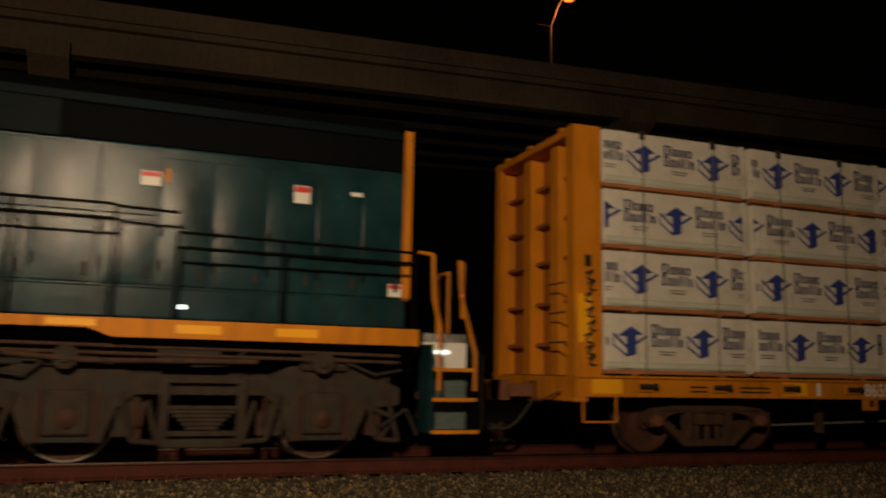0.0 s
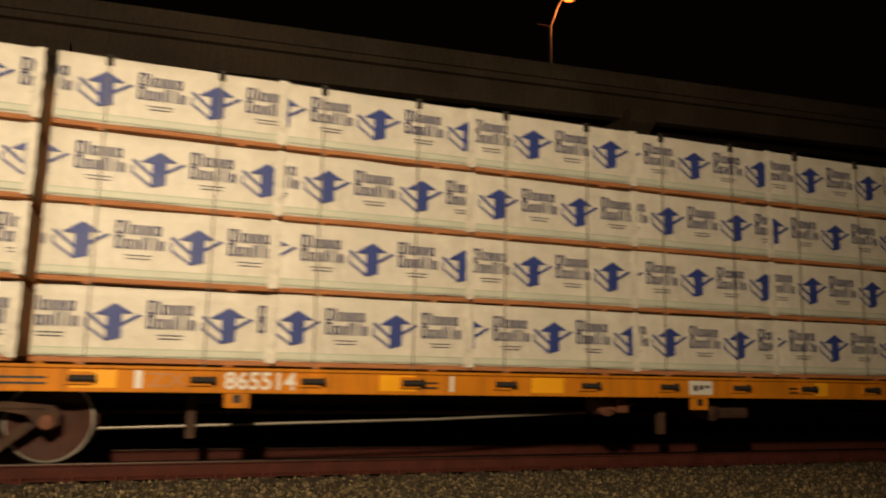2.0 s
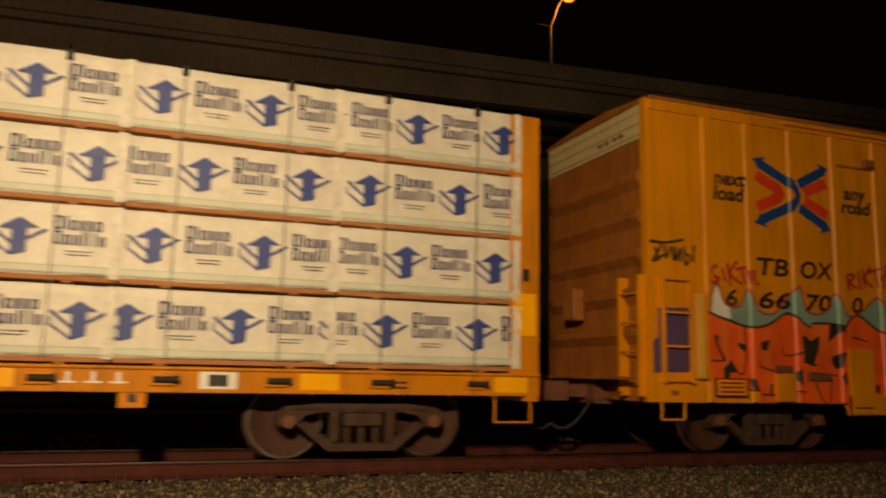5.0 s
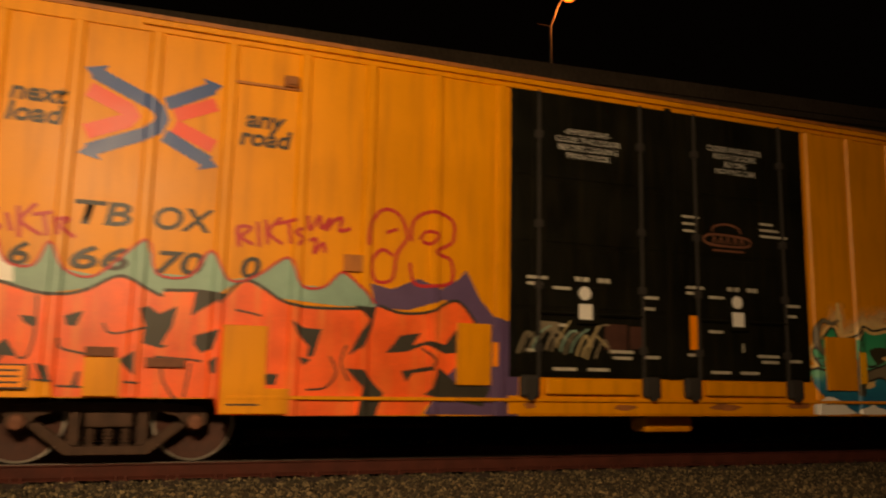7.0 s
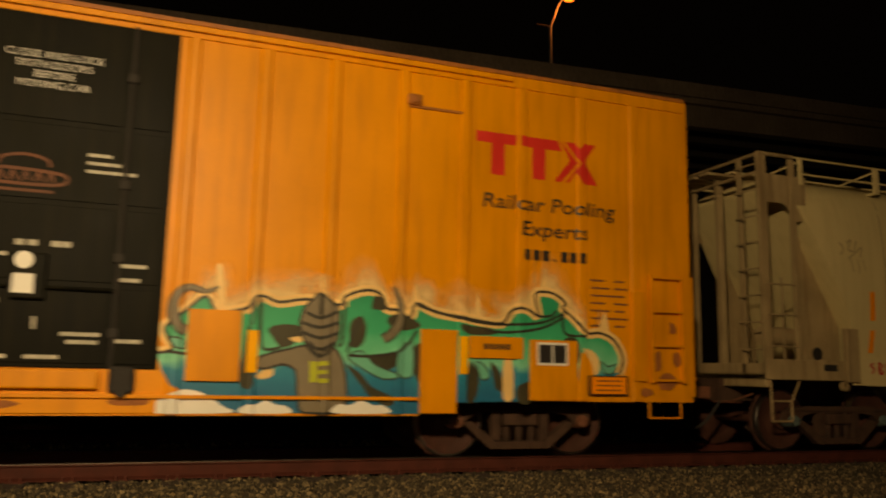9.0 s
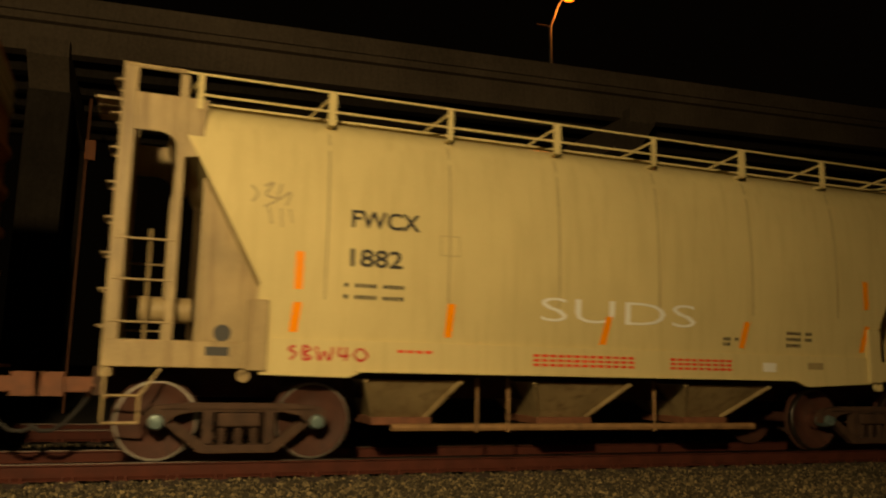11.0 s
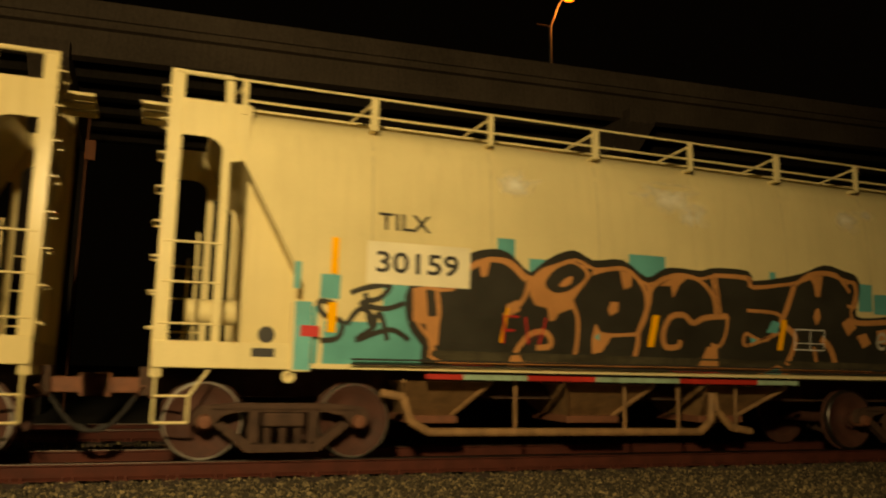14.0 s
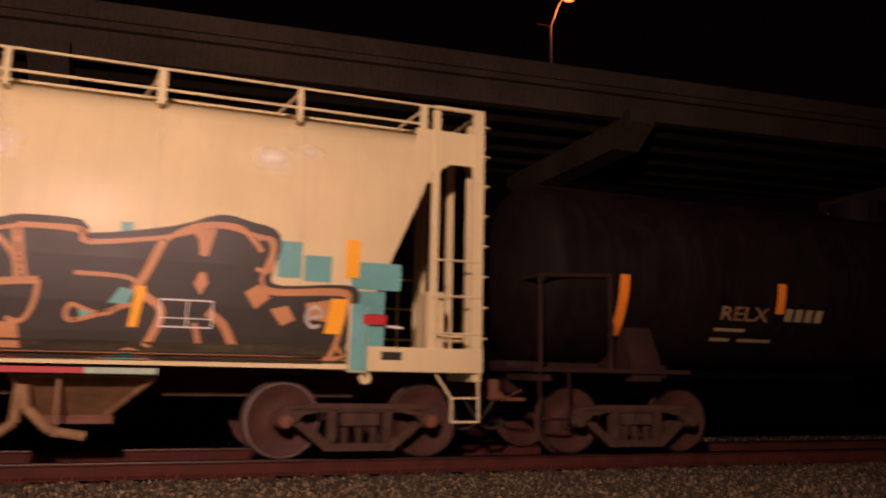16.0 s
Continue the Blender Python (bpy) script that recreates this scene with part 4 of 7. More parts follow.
# lumber bundles in their printed wrap
def bundle(x0, x1, z0, z1, first, fresh):
    b = thing("lumber_bundle", x0, "white wrapped lumber bundle with blue print, strapped on the flatcar", "lumber bundle", "lumber bundles on the flatcar", z=z0)
    yf = -LY + 0.0
    bm = BM()
    box(bm, x0 + 0.012, x1 - 0.012, yf, -0.07, z0 + 0.075, z1, 0.02)
    bmesh.ops.subdivide_edges(bm, edges=[e for e in bm.edges if e.calc_length() > 0.5], cuts=7, use_grid_fill=True)
    for v in bm.verts:
        v.co.y += 0.010 * noise.noise(Vector((v.co.x * 2.3, v.co.z * 3.1 + fresh, fresh))) if v.co.y < -1.0 else 0
        v.co.z += 0.012 * noise.noise(Vector((v.co.x * 1.7, 3.3, fresh + v.co.z)))
    part("wrap", bm, "wrap", b, smooth=True)
    yp = yf - 0.016
    for k in range(4):
        part("board", box(BM(), x0 + 0.02, x1 - 0.02, yf + 0.004 - 0.006 * (k % 2) + k * 0.28, yf + 0.26 + k * 0.28, z0 + 0.022, z0 + 0.074, 0.004), "wood", b)
    for x in (x0 + 0.5, x1 - 0.5):
        part("batten", box(BM(), x - 0.045, x + 0.045, yf + 0.01, -0.1, z0, z0 + 0.024), "wood", b)
    h = z1 - z0
    x = first - 2.40
    while x < x1 + 0.3:
        cz = z0 + 0.575 * h
        logos, letters = BM(), BM()
        # a blue block with an arrow head, under a roof of thin lines
        for q in ([(-0.055, -0.23), (0.095, -0.19), (0.095, 0.07), (-0.055, 0.045)],
                  [(-0.19, 0.055), (0.02, 0.185), (0.21, 0.075), (0.095, 0.07), (-0.055, 0.045)],
                  [(-0.275, 0.06), (-0.255, 0.09), (-0.055, -0.075), (-0.055, -0.115)],
                  [(0.095, -0.065), (0.095, -0.025), (0.265, 0.075), (0.295, 0.055)],
                  [(-0.275, -0.075), (-0.255, -0.06), (-0.055, -0.20), (-0.055, -0.23)],
                  [(-0.275, -0.075), (-0.255, -0.06), (-0.255, 0.02), (-0.275, 0.01)]):
            clip_face(logos, [(x + a, cz + b2) for a, b2 in q], x0 + 0.02, x1 - 0.02, yp)
        for zz, word in ((0.665, WORD_TOP), (0.475, WORD_LOW)):
            sx, zb = x + 0.345, z0 + zz * h
            for w, up, sides in word:
                for u0, u1, w0, w1 in glyph_bars(w, up, sides):
                    clip_face(letters, [(sx + u0, zb + w0), (sx + u1, zb + w0), (sx + u1, zb + w1), (sx + u0, zb + w1)], x0 + 0.02, x1 - 0.02, yp)
                sx += w + 0.020
        for zz, a, b2 in ((0.39, 0.46, 0.74), (0.345, 0.48, 0.72)):
            clip_face(letters, [(x + a, z0 + zz * h), (x + b2, z0 + zz * h), (x + b2, z0 + zz * h + 0.009), (x + a, z0 + zz * h + 0.009)], x0 + 0.02, x1 - 0.02, yp)
        for nm, q, m in (("logo", logos, "logo"), ("lettering", letters, "letters")):
            if len(q.faces):
                part(nm, q, m, b)
            else:
                q.free()
        x += 1.20
    part("print_band", patch(BM(), x0 + 0.03, x1 - 0.03, z0 + 0.12 * h, z0 + 0.205 * h, yp + 0.001), "wrapband", b, "pale green tinted band")
    # loose plastic folded over the bundle's end
    bm = BM()
    n = 12
    e0, e1 = x1 - 0.10 - 0.05 * noise.noise(Vector((fresh, 1, 2))), x1 + 0.012
    rows = [[bm.verts.new((e0 + (e1 - e0) * u + 0.018 * noise.noise(Vector((u * 3, j * 0.9, fresh))), yp - 0.006 - 0.022 * abs(noise.noise(Vector((u * 4 + fresh, j * 0.55, 0.3)))),
                           z0 + 0.055 + (z1 - z0 - 0.055) * j / n + 0.012 * noise.noise(Vector((u * 2, fresh, j))))) for u in (0, 0.25, 0.5, 0.75, 1.0)] for j in range(n + 1)]
    for p, q in zip(rows, rows[1:]):
        for i in range(4):
            bm.faces.new((p[i], p[i + 1], q[i + 1], q[i]))
    part("wrap_fold", bm, "fold", b, "crumpled fold of plastic wrap", True)
    bm = BM()
    for zz in (0.115, 0.20):
        patch(bm, x0 + 0.03, x1 - 0.03, z0 + zz * h, z0 + zz * h + 0.012, yp)
    part("print_line", bm, "wrapline", b)
    return b


def clip_face(bm, pts, lo, hi, y):
    for side, lim in ((1, lo), (-1, hi)):
        out = []
        for (ax, az), (bx, bz) in zip(pts, pts[1:] + pts[:1]):
            ia, ib = side * (ax - lim) >= 0, side * (bx - lim) >= 0
            if ia:
                out.append((ax, az))
            if ia != ib:
                u = (lim - ax) / (bx - ax)
                out.append((lim, az + u * (bz - az)))
        pts = out
        if len(pts) < 3:
            return
    face(bm, pts, y)


FIRST = [[0.4, 0.79, 1.44, 1.15, 0.51, 1.09, 0.84, 1.31, 0.62],
         [0.59, 0.4, 1.11, 0.85, 1.01, 0.72, 1.39, 0.34, 0.85],
         [1.19, 1.13, 0.53, 0.35, 0.53, 1.23, 0.89, 0.82, 0.35],
         [0.67, 0.51, 1.15, 0.85, 1.01, 0.78, 1.41, 0.33, 0.96]]
for k in range(18):
    x = 6.40 + k * 1.222
    cb = part("tie_cable", box(BM(), x - 0.007, x + 0.007, -LY - 0.030, -LY - 0.018, 1.05, 4.50), "strap", flat, "thin tie-down cable")
    bm = BM()
    box(bm, x - 0.035, x + 0.035, -LY - 0.036, -LY + 0.03, 4.40, 4.525, 0.006)
    part("corner_protector", bm, "black", cb)
COLS = [5.75, 8.30, 10.83, 13.28, 15.73, 18.12, 20.55, 22.95, 25.38]
ENDS = [8.18, 10.835, 13.285, 15.735, 18.125, 20.555, 22.955, 25.385, 27.79]
BUNDLES = []
for r in range(4):
    for k, (a, b) in enumerate(zip(COLS, ENDS)):
        z = 1.075 + r * 0.858
        j = random.uniform(-0.004, 0.004)
        BUNDLES.append((bundle(a + j, b + j, z, z + 0.85 + random.uniform(-0.012, 0.004), a + FIRST[r][k], 7.1 * r + 1.3 * k), a + j, z))


# outlines of the spray-painted letters, as (x, z) along the train
WAVE_TOP = [(30.64, 1.97), (30.67, 2.23), (30.80, 2.39), (30.92, 2.11), (31.18, 2.08), (31.32, 2.34), (31.48, 2.06), (31.79, 2.01), (32.26, 2.43), (32.39, 2.07), (32.74, 2.06), (32.95, 2.36), (33.16, 2.04), (33.45, 2.10), (33.81, 2.34), (33.97, 2.03), (34.23, 2.02), (34.45, 2.21), (34.67, 2.05), (34.86, 1.86)]
WAVE_LOW = [(34.86, 1.81), (34.40, 1.81), (33.77, 1.86), (33.26, 2.02), (32.97, 1.82), (32.30, 1.86), (32.02, 2.00), (31.71, 1.87), (31.37, 1.80), (30.94, 1.87), (30.64, 1.94)]
PURPLE = [[(34.80, 2.10), (35.06, 2.04), (35.40, 2.19), (35.69, 2.07), (35.93, 2.22), (36.02, 2.33), (36.22, 1.97), (36.40, 1.77), (36.77, 1.68), (36.74, 0.55), (35.50, 0.57), (35.79, 1.04), (36.01, 1.65), (35.75, 1.95), (35.28, 1.80), (34.86, 1.81)],
          [(31.02, 1.97), (31.03, 2.05), (31.28, 2.13), (31.37, 1.81)],
          [(29.80, 2.00), (30.36, 2.02), (30.37, 1.14), (29.72, 1.12), (29.72, 1.55), (29.80, 1.60)]]
TAGS0 = [[(30.81, 2.65), (30.69, 2.58), (30.75, 2.49), (30.84, 2.46), (30.72, 2.38), (30.67, 2.44)],
         [(30.89, 2.61), (30.95, 2.42)],
         [(30.99, 2.69), (31.03, 2.36)],
         [(31.16, 2.73), (31.03, 2.54), (31.23, 2.40)]]
TAGS1 = [[(31.13, 2.61), (31.32, 2.65)],
         [(31.24, 2.62), (31.29, 2.40)],
         [(31.34, 2.61), (31.39, 2.41), (31.37, 2.56), (31.48, 2.59), (31.42, 2.50), (31.55, 2.40)],
         [(33.22, 2.66), (33.25, 2.42), (33.22, 2.64), (33.37, 2.65), (33.27, 2.54), (33.40, 2.46)]]
TAGS2 = [[(33.44, 2.73), (33.47, 2.44)],
         [(33.53, 2.76), (33.56, 2.47)],
         [(33.70, 2.80), (33.57, 2.62), (33.73, 2.49)],
         [(33.65, 2.72), (33.88, 2.79)]]
TAGS3 = [[(33.79, 2.75), (33.83, 2.50)],
         [(33.96, 2.69), (33.88, 2.64), (33.96, 2.57), (33.91, 2.49)],
         [(34.01, 2.85), (34.04, 2.68), (34.15, 2.86), (34.17, 2.71), (34.28, 2.84), (34.23, 2.69), (34.33, 2.82), (34.42, 2.85), (34.39, 2.70), (34.53, 2.74)],
         [(34.04, 2.55), (34.12, 2.58), (34.10, 2.41), (34.20, 2.54), (34.23, 2.42)]]
TAGS4 = [[(34.75, 2.55), (34.78, 2.83), (34.94, 3.01), (35.14, 2.94), (35.23, 2.69), (35.11, 2.47), (35.06, 2.17), (34.86, 2.13), (34.80, 2.35), (34.92, 2.51), (35.06, 2.45)],
         [(35.29, 2.64), (35.32, 2.90), (35.55, 3.03), (35.82, 2.94), (35.83, 2.68), (35.61, 2.53), (35.81, 2.44), (35.82, 2.18), (35.60, 2.11), (35.34, 2.13), (35.28, 2.38)],
         [(35.40, 2.67), (35.49, 2.78), (35.64, 2.74), (35.55, 2.63), (35.43, 2.65)],
         [(34.97, 2.72), (35.11, 2.78)]]
SCRAWL = [[(29.70, 2.92), (29.88, 2.87), (29.73, 2.64), (29.94, 2.75)], [(29.77, 2.83), (29.84, 2.65)], [(29.94, 2.88), (29.95, 2.69), (30.04, 2.85), (30.07, 2.67)], [(30.11, 2.86), (30.11, 2.67), (30.20, 2.84), (30.18, 2.65)], [(30.26, 2.88), (30.27, 2.62), (30.35, 2.73), (30.27, 2.77)], [(30.42, 2.91), (30.40, 2.67)], [(29.68, 2.91), (29.96, 2.91), (30.25, 2.97)]]
BARS = [[(43.09, 1.16), (43.18, 1.16), (43.19, 0.93), (43.10, 0.92)], [(43.19, 1.16), (43.30, 1.17), (43.31, 1.12), (43.19, 1.11)], [(43.19, 1.06), (43.30, 1.07), (43.30, 1.02), (43.19, 1.02)], [(43.20, 0.97), (43.31, 0.97), (43.31, 0.92), (43.20, 0.92)]]
CLOUDS = [[(41.35, 0.58), (41.43, 0.67), (41.60, 0.78), (41.77, 0.83), (41.97, 0.78), (42.15, 0.66), (42.24, 0.58)], [(42.35, 0.58), (42.40, 0.67), (42.51, 0.67), (42.62, 0.72), (42.74, 0.67), (42.84, 0.66), (42.90, 0.58)], [(43.39, 0.58), (43.45, 0.68), (43.58, 0.67), (43.71, 0.73), (43.86, 0.67), (43.98, 0.67), (44.05, 0.58)]]
PLATES = [[(41.79, 0.92), (42.31, 0.92), (42.26, 1.70), (41.74, 1.67)], [(44.44, 0.58), (44.89, 0.58), (44.87, 1.58), (44.42, 1.56)], [(45.05, 1.25), (45.78, 1.27), (45.78, 1.52), (45.05, 1.49)],
          [(45.88, 0.74), (46.54, 0.74), (46.55, 1.50), (45.88, 1.47)], [(42.41, 1.02), (42.50, 1.03), (42.48, 1.49), (42.38, 1.48)], [(44.93, 1.05), (45.03, 1.06), (45.02, 1.51), (44.92, 1.50)]]
CARD = [(46.75, 0.83), (47.28, 0.84), (47.28, 1.05), (46.75, 1.04)]
FRAME = [(45.97, 1.18), (46.41, 1.19), (46.41, 1.47), (45.96, 1.45)]
ORANGE = [(30.61, 1.97), (30.92, 1.89), (31.26, 1.80), (31.52, 1.80), (31.74, 1.87), (32.03, 2.02), (32.30, 1.90), (32.47, 1.83), (32.48, 1.89), (32.85, 1.90), (33.14, 1.85), (33.35, 2.05), (33.76, 1.84), (34.03, 1.78), (34.45, 1.78), (34.89, 1.82), (35.18, 1.76), (35.55, 1.79), (35.90, 1.94), (36.20, 1.67), (36.02, 1.26), (35.67, 0.89), (35.46, 0.56), (33.93, 0.55), (33.12, 0.56), (33.08, 0.74), (31.48, 0.74), (31.44, 0.89), (30.65, 0.94), (30.61, 1.31)]
GAPS0 = [[(30.71, 1.65), (30.80, 1.65), (30.77, 1.55), (30.91, 1.32), (30.86, 1.31), (30.75, 1.53)],
         [(30.86, 1.07), (30.87, 1.20), (31.00, 1.32), (31.12, 1.14), (30.99, 1.15), (30.94, 1.04)],
         [(31.11, 1.56), (31.26, 1.55), (31.24, 1.44), (31.14, 1.50)],
         [(31.52, 1.57), (31.70, 1.63), (31.64, 1.47), (31.55, 1.47)],
         [(31.29, 1.08), (31.40, 1.05), (31.44, 0.90), (31.36, 0.92), (31.31, 1.02)]]
GAPS1 = [[(31.64, 0.84), (31.68, 1.00), (31.72, 1.00), (31.70, 0.84)],
         [(32.25, 1.68), (32.34, 1.71), (32.45, 1.63), (32.63, 1.72), (32.59, 1.50), (32.49, 1.30), (32.57, 1.29), (32.49, 1.26), (32.30, 1.31), (32.32, 1.49)],
         [(32.08, 1.13), (32.23, 1.23), (32.24, 0.97), (32.14, 1.06)],
         [(32.82, 1.90), (33.14, 1.86), (32.89, 1.70), (32.78, 1.62)],
         [(32.83, 1.41), (33.09, 1.49), (33.02, 1.27), (32.91, 1.22), (32.83, 1.31)]]
GAPS2 = [[(32.99, 1.13), (33.07, 1.19), (33.07, 1.01), (33.02, 1.00)],
         [(33.88, 1.62), (34.03, 1.54), (34.23, 1.53), (34.15, 1.23), (34.07, 1.20), (34.09, 1.33), (33.95, 1.47)],
         [(33.98, 1.21), (34.12, 1.18), (34.03, 1.11)],
         [(33.61, 1.01), (33.75, 1.01), (33.73, 0.89), (33.63, 0.89)],
         [(34.61, 1.83), (34.87, 1.80), (34.83, 1.57), (34.73, 1.35), (34.56, 1.24), (34.69, 1.51), (34.81, 1.66)]]
GAPS3 = [[(35.01, 1.28), (35.18, 1.49), (35.44, 1.53), (35.34, 1.38), (35.55, 1.44), (35.76, 1.40), (35.91, 1.60), (35.95, 1.31), (35.76, 1.29), (35.51, 1.39), (35.26, 1.30)],
         [(34.53, 1.09), (34.74, 1.08), (34.88, 0.91), (34.99, 0.81), (34.90, 0.55), (34.68, 0.55), (34.74, 0.87)],
         [(35.21, 1.07), (35.60, 1.14), (35.62, 1.09), (35.35, 1.05), (35.27, 0.94)],
         [(35.59, 0.88), (35.69, 1.12), (35.88, 0.96), (36.36, 0.89), (36.26, 0.66), (35.50, 0.80)]]
LINES0 = [[(30.61, 1.97), (30.92, 1.89), (31.26, 1.80), (31.52, 1.80), (31.74, 1.87), (32.03, 2.02), (32.30, 1.90), (32.47, 1.82)],
          [(32.48, 1.89), (32.85, 1.90), (33.14, 1.86)],
          [(33.07, 1.78), (33.35, 2.05), (33.76, 1.84), (34.03, 1.78), (34.45, 1.78), (34.87, 1.80)],
          [(34.91, 1.84), (35.18, 1.76), (35.55, 1.79), (35.90, 1.94), (36.18, 1.65)],
          [(30.63, 1.30), (30.91, 1.31)]]
LINES1 = [[(31.25, 1.77), (31.26, 1.39), (31.21, 1.15), (31.12, 1.13)],
          [(31.48, 1.34), (31.51, 1.24), (31.71, 1.19), (31.85, 1.16)],
          [(31.90, 1.51), (31.95, 1.42), (32.07, 1.41), (32.33, 1.48)],
          [(32.50, 1.08), (32.54, 0.91), (32.65, 0.75), (32.69, 0.73)],
          [(32.81, 1.11), (32.79, 0.98), (32.76, 0.75)]]
LINES2 = [[(32.43, 1.17), (32.77, 1.15), (32.92, 1.13)],
          [(34.34, 1.22), (34.42, 1.04), (34.30, 0.87), (34.08, 0.84)],
          [(34.53, 1.36), (34.47, 1.15), (34.57, 0.94)],
          [(33.89, 0.74), (34.69, 0.73), (35.46, 0.75)],
          [(33.25, 1.71), (33.43, 1.68), (33.54, 1.65)]]
LINES3 = [[(35.46, 1.35), (35.63, 1.21), (35.57, 1.10)],
          [(31.28, 0.91), (31.46, 0.90)],
          [(31.50, 0.85), (31.76, 0.84)],
          [(32.14, 0.90), (32.29, 0.89)]]

# the green and blue piece towards the car's other end
G_TOP = [(41.44, 1.21), (41.60, 1.26), (41.51, 1.45), (41.54, 1.53), (41.71, 1.68), (41.91, 1.85), (42.02, 1.68), (42.13, 1.68), (42.37, 1.74), (42.44, 1.85), (42.55, 1.88), (42.72, 1.82), (43.04, 1.87), (43.42, 1.82), (43.48, 1.92), (43.67, 2.00), (43.82, 2.01), (43.93, 1.95), (43.99, 1.81), (44.13, 1.79), (44.29, 1.71), (44.36, 1.89), (44.61, 1.79), (44.91, 1.75), (45.19, 1.71), (45.50, 1.69)]
G_CREST = [(45.50, 1.69), (45.62, 1.84), (45.73, 1.89), (45.89, 1.87), (46.01, 1.80), (45.96, 2.07), (46.09, 2.12), (46.26, 2.09), (46.41, 1.98), (46.36, 1.92), (46.55, 1.77), (46.71, 1.61), (46.90, 1.62), (47.10, 1.55), (47.22, 1.40), (47.26, 1.26), (47.20, 1.09)]
G_BASE = [(47.09, 1.05), (46.83, 1.04), (46.79, 1.25), (46.71, 1.38), (46.61, 1.35), (46.57, 0.92), (45.94, 0.92), (45.90, 0.73), (44.92, 0.71), (44.44, 0.57), (42.44, 0.58), (41.92, 0.58), (41.80, 0.77), (41.59, 0.88), (41.50, 1.03)]
G_GAPS = [[(42.61, 1.51), (42.70, 1.56), (42.90, 1.57), (43.02, 1.51), (42.96, 1.41), (42.87, 1.33), (42.77, 1.31), (42.70, 1.37), (42.64, 1.45)],
    [(42.38, 1.52), (42.43, 1.46), (42.47, 0.90), (42.35, 0.86), (42.32, 1.02)],
    [(43.55, 1.61), (43.68, 1.70), (43.75, 1.57), (43.72, 1.40), (43.64, 1.33), (43.56, 1.36)],
    [(43.81, 1.80), (43.84, 1.95), (43.95, 1.91), (43.97, 1.79), (43.87, 1.79)],
    [(43.76, 1.23), (44.04, 1.27), (44.19, 1.30), (44.15, 1.18), (44.04, 1.08), (43.92, 1.13)],
    [(43.51, 1.14), (43.70, 1.03), (43.84, 0.88), (44.09, 0.77), (44.06, 0.66), (43.85, 0.74), (43.71, 0.90)]]
G_NOOKS = [[(44.33, 1.32), (44.43, 1.39), (44.44, 0.96), (44.36, 1.04)],
    [(44.93, 1.65), (45.12, 1.64), (45.35, 1.62), (45.42, 1.55), (45.04, 1.54)],
    [(45.08, 1.21), (45.19, 1.04), (45.17, 0.80), (45.07, 0.69), (45.03, 0.86)],
    [(45.35, 1.21), (45.48, 1.08), (45.52, 0.87), (45.43, 0.87), (45.38, 1.04)],
    [(45.71, 0.91), (45.91, 0.96), (45.91, 0.72), (45.73, 0.71)],
    [(44.02, 1.71), (44.18, 1.75), (44.34, 1.69), (44.42, 1.61), (44.21, 1.55), (44.03, 1.61)],
    [(46.38, 1.52), (46.58, 1.52), (46.59, 1.24), (46.49, 1.17), (46.42, 1.31)]]
G_MINTS = [[(43.54, 1.23), (43.69, 1.30), (43.87, 1.14), (44.11, 1.05), (44.16, 1.00), (43.98, 0.97), (43.77, 1.06), (43.58, 1.17)],
    [(44.14, 1.30), (44.32, 1.42), (44.35, 1.12), (44.31, 1.00), (44.14, 1.02)],
    [(41.56, 1.38), (41.69, 1.37), (41.73, 1.27), (41.62, 1.28)],
    [(46.92, 1.25), (47.03, 1.18), (47.15, 1.22), (47.13, 1.11), (46.98, 1.09)],
    [(45.16, 1.21), (45.29, 1.14), (45.34, 1.02), (45.22, 0.99)]]
G_LINES = [[(44.38, 1.86), (44.82, 1.75), (45.27, 1.68), (45.62, 1.68), (46.05, 1.72), (46.36, 1.84)],
    [(45.27, 1.60), (45.58, 1.58), (46.05, 1.65), (46.38, 1.80)],
    [(46.01, 1.80), (46.18, 1.81), (46.27, 1.88)],
    [(46.38, 1.90), (46.39, 1.60), (46.71, 1.57)],
    [(43.48, 1.87), (43.47, 1.44), (43.42, 1.33)],
    [(43.69, 1.70), (43.57, 1.44), (43.53, 1.27)],
    [(43.53, 1.24), (43.83, 1.24), (44.19, 1.32), (44.38, 1.56)],
    [(41.57, 1.23), (41.74, 1.21)],
    [(42.44, 1.84), (42.42, 1.55)],
    [(42.51, 1.85), (42.53, 1.40), (42.59, 1.28), (42.77, 1.31)]]
G_PALES = [[(42.85, 1.41), (42.95, 1.44), (43.03, 1.41), (42.95, 1.37)],
    [(42.51, 1.00), (42.66, 1.10), (42.68, 0.99), (42.54, 0.95)],
    [(46.64, 1.40), (46.80, 1.38), (46.90, 1.25), (46.88, 1.09), (46.81, 1.09), (46.78, 1.23)],
    [(45.53, 1.22), (45.64, 1.22), (45.66, 0.77), (45.52, 0.77)]]
G_DRIPS = [[(42.06, 1.68), (42.00, 2.13), (42.04, 2.22), (42.08, 2.13), (42.14, 1.68)],
    [(44.30, 1.73), (44.33, 2.07), (44.35, 2.10), (44.40, 1.87)],
    [(45.13, 1.72), (45.16, 2.03), (45.18, 2.03), (45.22, 1.71)],
    [(46.03, 2.10), (46.09, 2.30), (46.15, 2.11)],
    [(46.90, 1.62), (46.96, 1.84), (47.01, 1.88), (47.05, 1.59)],
    [(42.44, 1.84), (42.46, 1.96), (42.51, 1.85)],
    [(43.19, 1.93), (43.20, 2.20), (43.24, 1.93)]]
